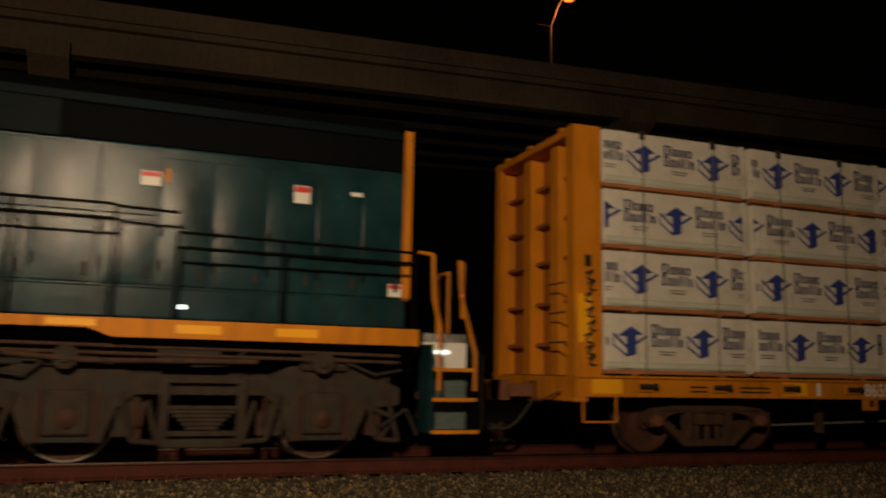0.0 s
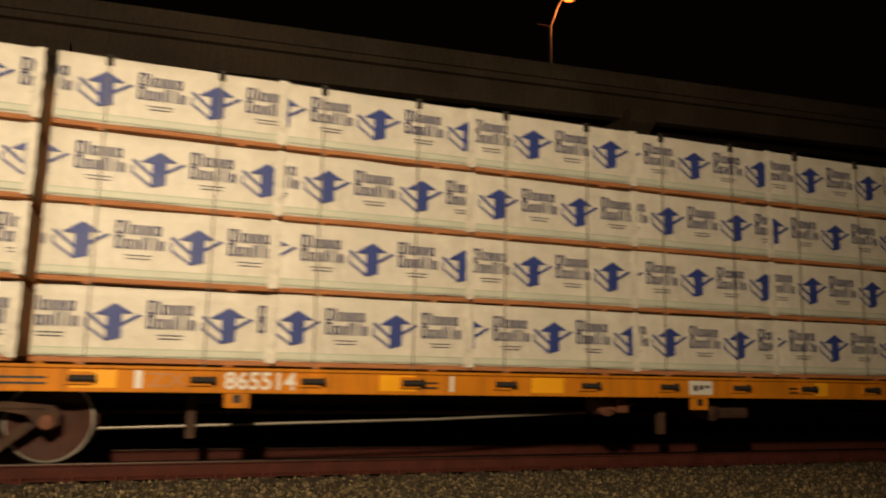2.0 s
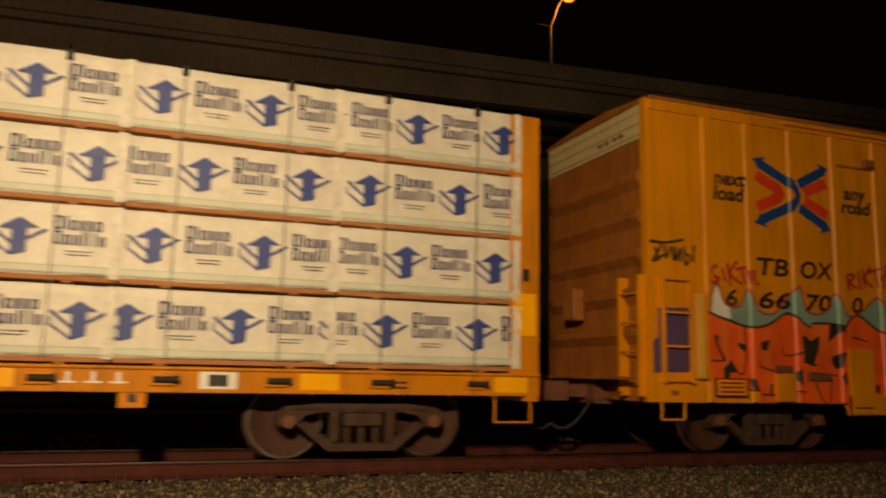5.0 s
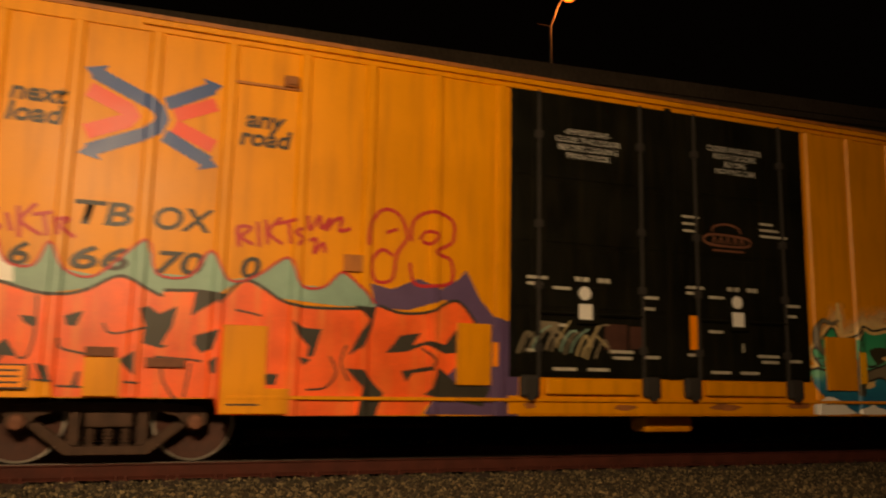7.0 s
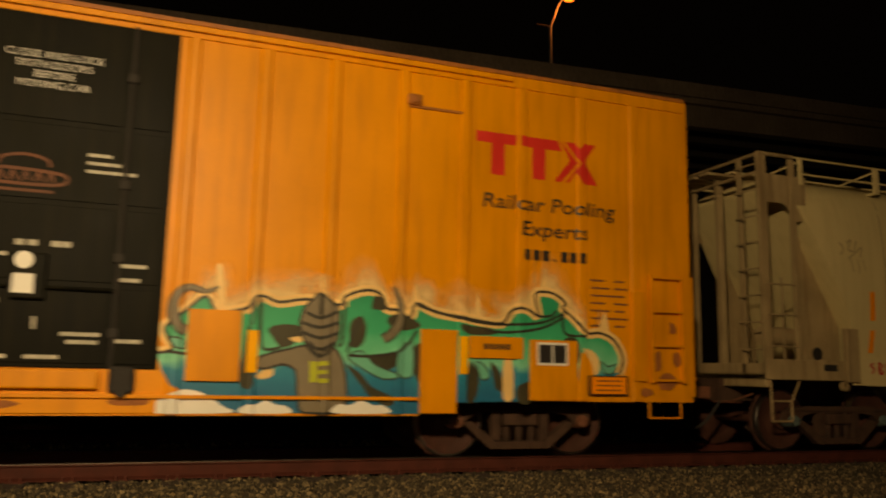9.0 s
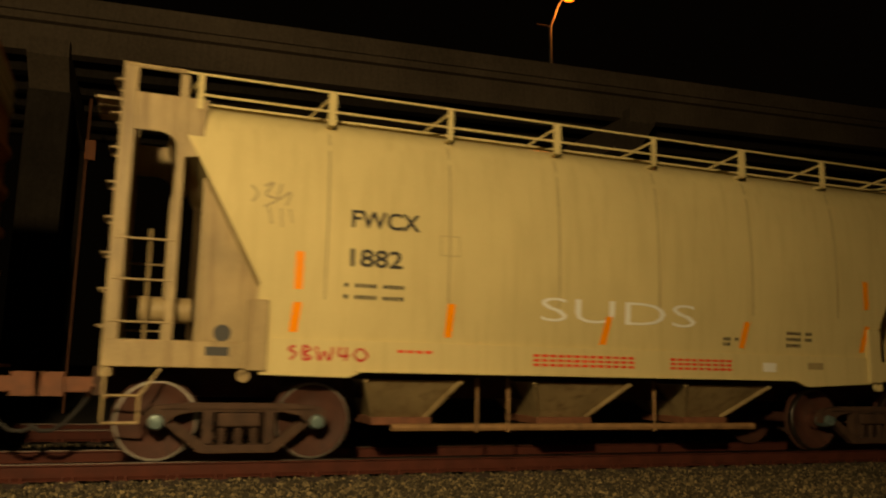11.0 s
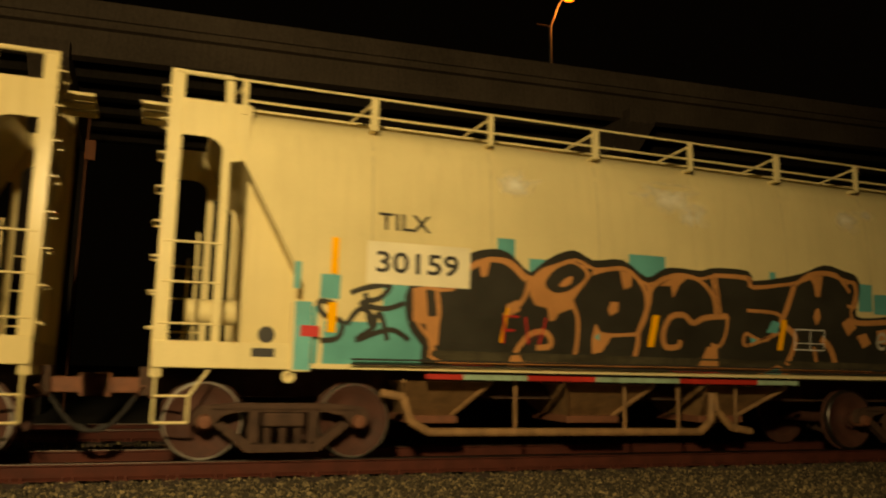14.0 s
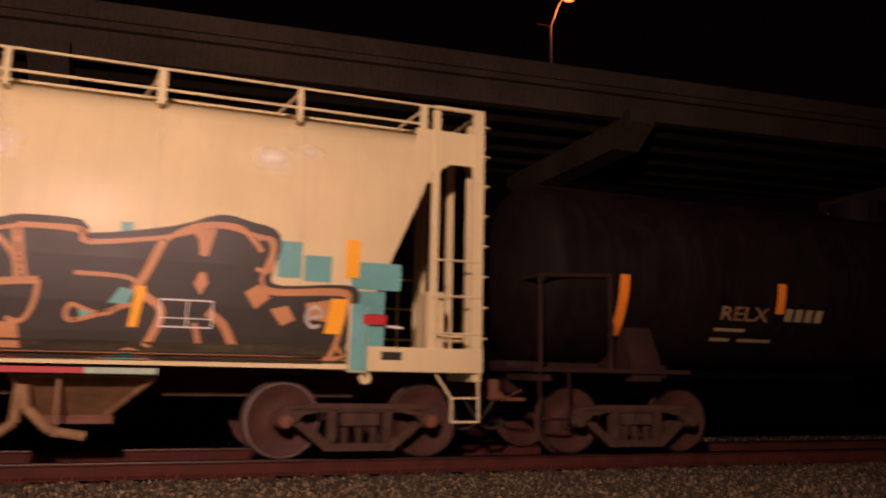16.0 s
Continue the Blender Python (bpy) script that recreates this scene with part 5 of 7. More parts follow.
G_FIGURE = [[(43.01, 1.41), (42.96, 1.60), (43.01, 1.77), (43.10, 1.87), (43.18, 1.95), (43.28, 1.88), (43.40, 1.79), (43.42, 1.62), (43.41, 1.43), (43.33, 1.29), (43.20, 1.21), (43.08, 1.30)],
    [(42.50, 1.08), (42.53, 1.20), (42.84, 1.29), (43.06, 1.34), (43.20, 1.23), (43.34, 1.35), (43.48, 1.17), (43.53, 0.91), (43.54, 0.71), (43.47, 0.60), (43.39, 0.58), (43.10, 0.58), (43.00, 0.62), (42.96, 0.84), (42.93, 1.06), (42.78, 1.12), (42.63, 1.07)]]
G_BANDS = [[(43.03, 1.72), (43.20, 1.66), (43.39, 1.74)],
    [(42.99, 1.60), (43.20, 1.55), (43.42, 1.62)],
    [(43.00, 1.49), (43.21, 1.43), (43.42, 1.50)],
    [(43.06, 1.38), (43.20, 1.30), (43.37, 1.38)],
    [(43.20, 1.94), (43.20, 1.69)]]
G_HORNS = [[(42.04, 1.96), (41.91, 1.90), (41.73, 1.94), (41.60, 1.84), (41.57, 1.67), (41.63, 1.52), (41.73, 1.45)],
    [(44.06, 2.07), (44.13, 1.92), (44.16, 1.72), (44.08, 1.53), (43.96, 1.44)]]


# ---- the boxcar ----
boxcar = thing("boxcar", 29.70, "yellow high boxcar with black plug doors and bright spray paint", "freight car")
BX0, BX1, BY = 29.70, 48.31, 1.475
RIBS = [30.66, 31.41, 32.22, 33.05, 33.91, 34.73, 35.60, 36.48, 41.62, 42.43, 43.27, 44.14, 44.97, 45.77, 46.65, 47.47]
STEPS = sorted([r + d for r in RIBS for d in (-0.075, -0.045, 0.045, 0.075)])


def drape(bm):
    """Lays paint over the flat side and its ribs."""
    bmesh.ops.triangulate(bm, faces=bm.faces)
    lo, hi = min(v.co.x for v in bm.verts), max(v.co.x for v in bm.verts)
    for x in STEPS:
        if lo < x < hi:
            bmesh.ops.bisect_plane(bm, geom=bm.verts[:] + bm.edges[:] + bm.faces[:], plane_co=(x, 0, 0), plane_no=(1, 0, 0))
    for v in bm.verts:
        d = min(abs(v.co.x - r) for r in RIBS)
        v.co.y -= BY + 0.035 * max(0.0, min(1.0, (0.075 - d) / 0.03))
    return bm


def paint(name, bm, material, parent, label=""):
    return part(name, drape(bm), material, parent, label)


SIDE = [(BX0, 0.73), (33.10, 0.73), (33.16, 0.55), (44.42, 0.55), (44.48, 0.73), (BX1, 0.73), (BX1, 4.97), (BX0, 4.97)]
bm = BM()
prism(bm, SIDE, -BY, -BY + 0.06)
bw = part("side_wall", bm, "boxcar", boxcar)
part("side_wall", prism(BM(), SIDE, BY - 0.06, BY), "boxcar", boxcar)
for r in RIBS:
    bm = BM()
    z0 = 0.74 if r < 33.1 or r > 44.45 else 0.78
    a = [bm.verts.new((r + d, -BY - (0.035 if abs(d) < 0.05 else 0), z)) for z in (z0, 4.80) for d in (-0.075, -0.045, 0.045, 0.075)]
    fs = [bm.faces.new((a[k], a[k + 1], a[k + 5], a[k + 4])) for k in range(3)] + [bm.faces.new(a[:4]), bm.faces.new(a[4:][::-1])]
    bmesh.ops.recalc_face_normals(bm, faces=fs)
    for f in fs[:3]:
        if f.normal.y > 0.01:
            f.normal_flip()
    part("side_post", bm, "boxcar", bw)
part("top_chord", box(BM(), BX0, BX1, -BY - 0.03, -BY + 0.05, 4.80, 4.98, 0.012), "boxcar", bw)
bm = BM()
prism_x(bm, [(-BY - 0.05, 4.95), (-BY - 0.05, 5.0), (-0.4, 5.09), (0.4, 5.09), (BY + 0.05, 5.0), (BY + 0.05, 4.95)], BX0, BX1)
part("roof", bm, "boxend", boxcar)
part("door_track", box(BM(), 32.05, 45.6, -BY - 0.085, -BY - 0.035, 4.86, 4.93, 0.012), "boxcar", boxcar)
part("door_track", box(BM(), 33.2, 44.4, -BY - 0.06, -BY, 0.73, 0.77, 0.006), "boxcar", boxcar, "lower door rail")
part("floor", box(BM(), BX0 + 0.1, BX1 - 0.1, -1.4, 1.4, 0.78, 0.95), "black", boxcar)
part("centre_sill", box(BM(), BX0 - 0.2, BX1 + 0.2, -0.28, 0.28, 0.66, 0.98), "coupler", boxcar)
# ends with pressed ribs
for e, s in ((BX0, -1), (BX1, 1)):
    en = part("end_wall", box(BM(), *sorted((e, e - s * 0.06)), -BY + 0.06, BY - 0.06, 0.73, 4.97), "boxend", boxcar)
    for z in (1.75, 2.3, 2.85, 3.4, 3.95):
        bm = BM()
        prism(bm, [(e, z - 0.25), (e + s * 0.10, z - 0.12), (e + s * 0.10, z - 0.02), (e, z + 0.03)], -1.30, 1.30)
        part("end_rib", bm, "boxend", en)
    part("end_stripe", box(BM(), *sorted((e, e + s * 0.03)), -BY + 0.06, BY - 0.06, 4.42, 4.92), "cream", en, "pale painted top panel")
    for z in (4.50, 4.66, 4.82):
        part("panel_rib", box(BM(), *sorted((e + s * 0.03, e + s * 0.055)), -BY + 0.10, BY - 0.10, z - 0.03, z + 0.03, 0.01), "cream", en)
    part("corner_post", box(BM(), *sorted((e - s * 0.02, e + s * 0.06)), -BY, -BY + 0.12, 0.73, 4.97), "boxcar", en)
    bm = BM()
    for z in (1.0, 1.4, 1.8, 2.2):
        rods(bm, [(e + s * 0.14, -1.35, z), (e + s * 0.14, -0.9, z)], 0.014)
    box(bm, *sorted((e, e + s * 0.16)), -1.40, -1.36, 0.8, 2.45)
    box(bm, *sorted((e, e + s * 0.16)), -0.92, -0.88, 0.8, 2.45)
    part("end_ladder", bm, "boxcar", en)
    part("crossover_platform", box(BM(), *sorted((e, e + s * 0.35)), -1.2, 1.2, 1.02, 1.06), "boxend", en)
    coupler(boxcar, e + s * 0.15, s)
bm = BM()
box(bm, BX0 - 0.25, BX0 - 0.05, 0.2, 0.55, 1.9, 2.4, 0.03)
part("hand_brake", bm, "boxend", boxcar)
bm = BM()
for k, y in enumerate((-0.9, -0.72, -0.5, -0.32)):
    box(bm, BX0 - 0.034, BX0 - 0.031, y, y + 0.12, 4.5, 4.6)
part("end_lettering", bm, "coupler", boxcar, "small illegible bars")
# ladders and steps at the corners
for x0, x1, zt in ((29.86, 30.32, 2.42), (47.70, 48.20, 2.44)):
    bm = BM()
    for z in (1.02, 1.48, 1.94, 2.40):
        box(bm, x0, x1, -BY - 0.075, -BY - 0.05, z - 0.015, z + 0.015)
    for x in (x0, x1):
        box(bm, x - 0.02, x + 0.02, -BY - 0.075, -BY, 0.98, zt, 0.006)
    part("side_ladder", bm, "boxcar", boxcar)
part("ladder_guard", box(BM(), 30.38, 30.50, -BY - 0.10, -BY, 1.05, 2.22, 0.01), "glare", boxcar, "shiny ladder guard, glare lightened into its paint")
part("ladder_guard", box(BM(), 30.53, 30.58, -BY - 0.08, -BY, 1.05, 2.22, 0.01), "boxcar", boxcar)
part("ladder_guard", box(BM(), 47.40, 47.60, -BY - 0.06, -BY, 1.0, 2.2, 0.01), "boxcar", boxcar)
stirrup(boxcar, 29.85, 30.22, -BY + 0.02, 0.50, 0.74, "boxcar")
stirrup(boxcar, 47.68, 48.18, -BY + 0.02, 0.52, 0.74, "boxcar")
# roof hatches of the small end doors
for x0, x1, xb in ((33.04, 33.92, 33.74), (44.18, 44.94, 44.26)):
    part("door_header", box(BM(), x0, x1, -BY - 0.03, -BY, 4.34, 4.37), "boxend", boxcar)
    bm = BM()
    box(bm, xb - 0.09, xb + 0.09, -BY - 0.09, -BY, 4.36, 4.5, 0.02)
    box(bm, xb - 0.04, xb + 0.05, -BY - 0.12, -BY - 0.09, 4.38, 4.46, 0.01)
    part("door_lock", bm, "boxend", boxcar)


# plug doors
def plug_door(x0, x1):
    y = -BY + 0.03
    d = part("plug_door", box(BM(), x0 + 0.015, x1 - 0.015, y - 0.05, y + 0.02, 1.03, 4.84, 0.012), "door", boxcar, "black plug door with white stencils")
    zs = [1.05, 1.9, 2.75, 3.62, 4.8]
    xs = [x0 + 0.06, x0 + 0.30, x1 - 0.52, x1 - 0.06]
    for a, b in zip(xs, xs[1:]):
        for c, e in zip(zs, zs[1:]):
            part("door_panel", box(BM(), a + 0.02, b - 0.02, y - 0.064, y - 0.049, c + 0.03, e - 0.03, 0.006), "door", d)
    for x in (x0 + 0.40, x1 - 0.48):
        bm = BM()
        rod(bm, (x, y - 0.10, 1.02), (x, y - 0.10, 4.8), 0.022)
        for z in (1.4, 2.2, 3.0, 4.2):
            box(bm, x - 0.05, x + 0.05, y - 0.125, y - 0.05, z - 0.05, z + 0.05, 0.008)
        part("lock_rod", bm, "black", d)
    bm = BM()
    rod(bm, (x0 + 0.4, y - 0.10, 1.85), (x1 - 0.48, y - 0.10, 1.85), 0.02)
    box(bm, (x0 + x1) / 2 - 0.28, (x0 + x1) / 2 + 0.05, y - 0.13, y - 0.06, 1.72, 2.2, 0.02)
    part("lock_gear", bm, "door", d)
    cx = (x0 + x1) / 2
    bm = BM()
    lathe(bm, [(0.09, 0.0), (0.09, -0.006)], 18, (cx - 0.17, y - 0.13, 2.12))
    part("dial", bm, "white", d)
    part("notice", patch(BM(), cx - 0.26, cx - 0.06, 1.78, 1.98, y - 0.134), "white", d)
    bm = BM()
    for a in (-0.28, -0.16, 0.06, 0.16):
        patch(bm, cx + a, cx + a + 0.09, 2.28, 2.34, y - 0.068)
    patch(bm, cx - 0.05, cx - 0.02, 1.42, 1.55, y - 0.068)
    for a, w, z in ((-0.98, 0.3, 2.28), (-0.98, 0.24, 2.2), (-0.6, 0.26, 2.16), (-0.62, 0.24, 1.68), (0.22, 0.38, 1.36), (0.28, 0.3, 1.28), (-0.6, 0.34, 1.12), (-0.1, 0.32, 1.12), (-0.98, 0.2, 1.35), (0.75, 0.26, 2.1), (0.75, 0.2, 1.95), (0.75, 0.26, 1.3)):
        patch(bm, cx + a, cx + a + w, z, z + 0.04, y - 0.0685)
    part("small_print", bm, "stencil", d, "small illegible stencil bars")
    bm = BM()
    box(bm, x0 + 0.50, x1 - 0.58, -BY - 0.10, -BY + 0.0, 0.82, 1.02, 0.02)
    part("door_sill", bm, "boxcar", d, "yellow door sill")
    for x in (x0 + 0.28, x1 - 0.36):
        bm = BM()
        box(bm, x - 0.13, x + 0.13, -BY - 0.11, -BY, 0.78, 1.06, 0.04)
        rod(bm, (x, -BY - 0.12, 0.80), (x, -BY - 0.02, 0.80), 0.06, 12)
        part("roller", bm, "black", d)
    return d, y


d1, dy = plug_door(36.60, 39.04)
d2, dy = plug_door(39.06, 41.47)
for body, x, z in (("-IMPORTANT-", 37.76, 4.26), ("CLOSE THIS DOOR", 37.76, 4.15), ("BEFORE CLOSING", 37.76, 4.04), ("MAIN DOOR", 37.76, 3.93)):
    text(body, x, z, 0.116, "white", d1, dy - 0.068, align="CENTER", bold=-0.0015)
for body, x, z in (("CLOSE AND LOCK", 40.20, 4.31), ("BOTH DOORS", 40.20, 4.20), ("BEFORE", 40.20, 4.09), ("MOVING CAR", 40.20, 3.98)):
    text(body, x, z, 0.116, "white", d2, dy - 0.068, align="CENTER", bold=-0.0015)
part("door_gap", box(BM(), 38.99, 39.11, dy - 0.075, dy + 0.0, 1.03, 4.84, 0.008), "door", boxcar)
for k in range(16):
    x = 36.72 + 0.075 * k + random.uniform(-0.03, 0.03)
    z = 1.32 + random.uniform(-0.06, 0.10)
    pts = [(x, z), (x + 0.04, z + 0.12), (x + 0.14, z + 0.20 + 0.1 * random.random()), (x + 0.2 + 0.1 * random.random(), z + 0.42 * random.random())]
    part("spray_streak", stroke(BM(), pts, random.uniform(0.015, 0.045), dy - 0.0705 - 0.0005 * k), random.choice(("seam", "g_teal", "g_grey")), d1, "pale faded spray streak")
for x0, x1, z0, z1 in ((37.98, 38.32, 1.40, 1.74), (38.36, 38.56, 1.42, 1.72), (37.0, 37.3, 1.62, 1.74)):
    part("spray_streak", patch(BM(), x0, x1, z0, z1, dy - 0.0695), "wheel" if x0 > 37.5 else "g_grey", d1, "faded brown patch")
bm = BM()
stroke(bm, [(39.75, 3.12), (39.80, 3.2), (40.0, 3.24), (40.2, 3.2), (40.25, 3.12)], 0.03, dy - 0.07)
stroke(bm, [(39.60, 3.0), (39.75, 3.08), (40.3, 3.06), (40.42, 3.0), (40.3, 2.93), (39.75, 2.93)], 0.035, dy - 0.071, closed=True)
for k in range(5):
    stroke(bm, [(39.75 + k * 0.12, 2.95), (39.78 + k * 0.12, 3.05), (39.82 + k * 0.12, 2.96)], 0.025, dy - 0.075)
patch(bm, 39.75, 40.3, 2.84, 2.87, dy - 0.07)
part("spray_emblem", bm, "coupler", d2, "faded orange spray emblem")
part("reflector", patch(BM(), 39.33, 39.46, 1.44, 1.91, dy - 0.0695), "orange_tape", d2)
bm = BM()
for x, z, w in ((39.25, 3.28, 0.28), (39.25, 3.18, 0.24), (39.25, 3.08, 0.26), (40.6, 3.28, 0.24), (40.6, 3.19, 0.34), (40.6, 3.1, 0.5)):
    patch(bm, x, x + w, z, z + 0.035, dy - 0.0695)
part("small_print", bm, "stencil", d2, "small illegible stencil bars")
part("equipment_box", box(BM(), 38.87, 39.66, -1.1, -0.7, 0.30, 0.55, 0.06), "boxcar", boxcar)
part("sill_frame", box(BM(), 36.6, 41.47, -BY - 0.02, -BY, 0.57, 0.80, 0.008), "boxcar", boxcar)

# markings
text("next", 30.80, 3.84, 0.29, "ink", boxcar, -0.004, 0.56, bold=0.009, shear=0.15, bend=drape)
text("load", 30.78, 3.61, 0.29, "ink", boxcar, -0.004, 0.56, bold=0.009, shear=0.15, bend=drape)
text("any", 33.24, 3.84, 0.29, "ink", boxcar, -0.004, 0.46, bold=0.009, shear=0.15, bend=drape)
text("road", 33.18, 3.62, 0.29, "ink", boxcar, -0.004, 0.60, bold=0.009, shear=0.15, bend=drape)
text("TB", 31.52, 2.56, 0.36, "ink", boxcar, -0.004, 0.58, "reporting_mark", bold=0.008, shear=0.15, bend=drape)
text("OX", 32.32, 2.56, 0.36, "ink", boxcar, -0.004, 0.64, "reporting_mark", bold=0.008, shear=0.15, bend=drape)
for body, x, w in (("6", 30.94, 0.20), ("66", 31.52, 0.58), ("70", 32.38, 0.50), ("0", 33.28, 0.22)):
    text(body, x, 2.08, 0.34, "ink", boxcar, -0.011, w, "car_number", bold=0.008, shear=0.15, bend=drape)
# crossed-roads emblem as plain bars


def bent_bar(pts, w, material, y):
    return paint("emblem", stroke(BM(), pts, w, y, curved=False), material, boxcar, "crossed blue and red road emblem")


bent_bar([(31.60, 4.24), (32.18, 3.98), (32.29, 3.90), (32.33, 3.80), (32.29, 3.70), (32.18, 3.62), (31.60, 3.36)], 0.15, "xblue", -0.004)
bent_bar([(31.56, 4.04), (31.98, 3.86), (32.02, 3.80), (31.98, 3.74), (31.56, 3.56)], 0.17, "xred", -0.006)
bent_bar([(32.36, 3.98), (32.86, 4.24)], 0.15, "xblue", -0.004)
bent_bar([(32.36, 3.62), (32.86, 3.36)], 0.15, "xblue", -0.004)
bent_bar([(32.46, 3.86), (32.90, 4.05)], 0.16, "xred", -0.006)
bent_bar([(32.46, 3.74), (32.90, 3.55)], 0.16, "xred", -0.006)
for pts in ([(31.50, 4.28), (31.74, 4.34), (31.62, 4.16)], [(31.50, 3.32), (31.74, 3.26), (31.62, 3.44)], [(32.96, 4.28), (32.74, 4.34), (32.84, 4.16)], [(32.96, 3.32), (32.74, 3.26), (32.84, 3.44)]):
    paint("emblem", face(BM(), pts, -0.0075), "xblue", boxcar)
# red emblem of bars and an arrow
for pts in ([(45.12, 4.16), (45.70, 4.16), (45.68, 4.02), (45.12, 4.02)], [(45.33, 4.02), (45.52, 4.02), (45.52, 3.60), (45.33, 3.60)],
            [(45.74, 4.16), (46.30, 4.16), (46.36, 4.02), (45.74, 4.02)], [(45.92, 4.02), (46.11, 4.02), (46.11, 3.60), (45.92, 3.60)],
            [(46.34, 4.16), (46.56, 4.16), (46.90, 3.60), (46.66, 3.60)], [(46.88, 4.16), (46.68, 4.16), (46.24, 3.60), (46.46, 3.60)]):
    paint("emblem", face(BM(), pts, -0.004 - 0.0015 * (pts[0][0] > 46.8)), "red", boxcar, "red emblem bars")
paint("emblem", stroke(BM(), [(46.36, 4.18), (46.62, 3.88), (46.36, 3.58)], 0.045, -0.0085, curved=False), "boxcar", boxcar)
text("Railcar Pooling", 45.22, 3.17, 0.27, "ink", boxcar, -0.004, 1.95, bold=0.003, shear=0.1, bend=drape)
text("Experts", 45.76, 2.84, 0.27, "ink", boxcar, -0.004, 0.98, bold=0.003, shear=0.1, bend=drape)
bm = BM()
for k in range(7):
    if k != 3:
        patch(bm, 45.80 + k * 0.135, 45.80 + k * 0.135 + 0.10, 2.52, 2.66, -0.004)
    else:
        patch(bm, 45.80 + k * 0.135 + 0.03, 45.80 + k * 0.135 + 0.07, 2.52, 2.555, -0.004)
paint("lettering", bm, "ink", boxcar, "black lettering bars")
bm = BM()
for r in range(7):
    patch(bm, 46.78, 46.78 + 0.22 + 0.07 * (r % 3), 2.30 - r * 0.10, 2.325 - r * 0.10, -0.004)
    patch(bm, 47.14, 47.14 + 0.16 + 0.05 * (r % 2), 2.30 - r * 0.10, 2.325 - r * 0.10, -0.004)
paint("small_print", bm, "coupler", boxcar, "small illegible stencil lines")

# spray paint, the left piece
for k, p in enumerate(PURPLE):
    paint("spray_paint", face(BM(), p, -0.0045), "g_purple", boxcar, "purple spray paint")
paint("spray_paint", face(BM(), WAVE_TOP + WAVE_LOW, -0.0055), "g_teal", boxcar, "pale teal spray wave")
paint("spray_paint", face(BM(), [(30.66, 1.96), (30.69, 2.22), (30.80, 2.36), (30.90, 2.12), (31.0, 2.07), (31.02, 1.90), (30.8, 1.92)], -0.007), "white", boxcar, "white spray paint")
paint("spray_paint", face(BM(), ORANGE, -0.0065), "g_orange", boxcar, "orange spray-painted letters")
for g in GAPS0 + GAPS1 + GAPS2 + GAPS3:
    paint("spray_gap", face(BM(), g, -0.008), "g_dark", boxcar, "black spray paint")
for k, l in enumerate(LINES0 + LINES1 + LINES2 + LINES3):
    paint("spray_outline", stroke(BM(), l, 0.034 if k < 4 else 0.022, -0.0095 - 0.0002 * k), "g_dark", boxcar, "black spray outline")
paint("spray_outline", stroke(BM(), WAVE_TOP, 0.028, -0.0135, 4), "g_red", boxcar, "red spray outline")
for g in TAGS0 + TAGS1 + TAGS2 + TAGS3 + TAGS4:
    paint("spray_tag", stroke(BM(), g, 0.042, -0.0075), "g_red", boxcar, "dark red spray tag")
bm = BM()
for k, g in enumerate(SCRAWL):
    stroke(bm, g, 0.036, -0.004 - 0.0006 * k)
paint("spray_tag", bm, "g_dark", boxcar, "black spray tag")
# plates left bare of paint
for x0, x1, z0, z1, m in ((33.13, 33.61, 0.57, 1.54, "boxcar"), (33.13, 33.88, 0.57, 0.85, "boxcar"), (31.75, 32.10, 0.75, 1.15, "boxcar"), (35.90, 36.35, 0.92, 1.67, "boxcar"), (36.38, 36.45, 1.15, 1.45, "orange_tape"),
                          (30.70, 31.22, 0.83, 1.05, "orange_tape"), (32.35, 32.75, 1.06, 1.16, "coupler"), (31.75, 32.05, 1.16, 1.26, "coupler"), (34.45, 34.68, 2.22, 2.42, "boxend")):
    part("plate", box(BM(), x0, x1, -BY - 0.055, -BY - 0.01, z0, z1, 0.006), m, boxcar)
bm = BM()
for z in (0.99, 0.93, 0.87):
    patch(bm, 30.76, 31.16, z, z + 0.02, -BY - 0.057)
patch(bm, 33.2, 33.55, 0.66, 0.68, -BY - 0.057)
part("small_print", bm, "ink", boxcar, "small illegible lines")
# the right piece
def wedge(bm, pts, w0, w1, y):
    """A painted curve that swells from w0 to w1."""
    line = smooth_line(pts, False, 6)
    for k in range(len(line) - 1):
        w = w0 + (w1 - w0) * min(1.0, 1.6 * k / len(line))
        stroke(bm, [line[k], line[k + 1]], w, y - 0.0001 * k, 1, curved=False)
    return bm


MIST_LINE = sorted({round(x, 2): z for x, z in G_TOP[1:-1] + G_CREST[1:12]}.items())
paint("overspray", drift(BM(), MIST_LINE, 0.50, -0.0030), "g_mist", boxcar, "thin cream overspray")
for cx, cz, w, h in ((42.0, 2.02, 0.35, 0.35), (43.0, 2.08, 0.5, 0.22), (44.5, 2.0, 0.3, 0.3), (46.95, 1.75, 0.14, 0.3)):
    paint("overspray", soft_spot(BM(), cx, cz, w, h, -0.0034), "g_mist", boxcar, "thin cream overspray")
paint("spray_outline", stroke(BM(), G_TOP[:-1] + G_CREST, 0.13, -0.0042, 3), "g_pale", boxcar, "pale spray halo")
for g in G_DRIPS:
    paint("spray_drip", blob(BM(), g, -0.0046, 3), "g_pale", boxcar, "pale drift of overspray")
paint("spray_paint", face(BM(), G_TOP[:-1] + G_CREST + G_BASE, -0.0056), "g_fade", boxcar, "green letters fading through mint to blue")
paint("spray_outline", stroke(BM(), G_TOP[:-1] + G_CREST, 0.034, -0.0064, 3), "g_dark", boxcar, "black spray outline")
for g in G_GAPS + G_NOOKS:
    paint("spray_gap", blob(BM(), g, -0.0092, 3), "g_gap", boxcar, "dark spray gap")
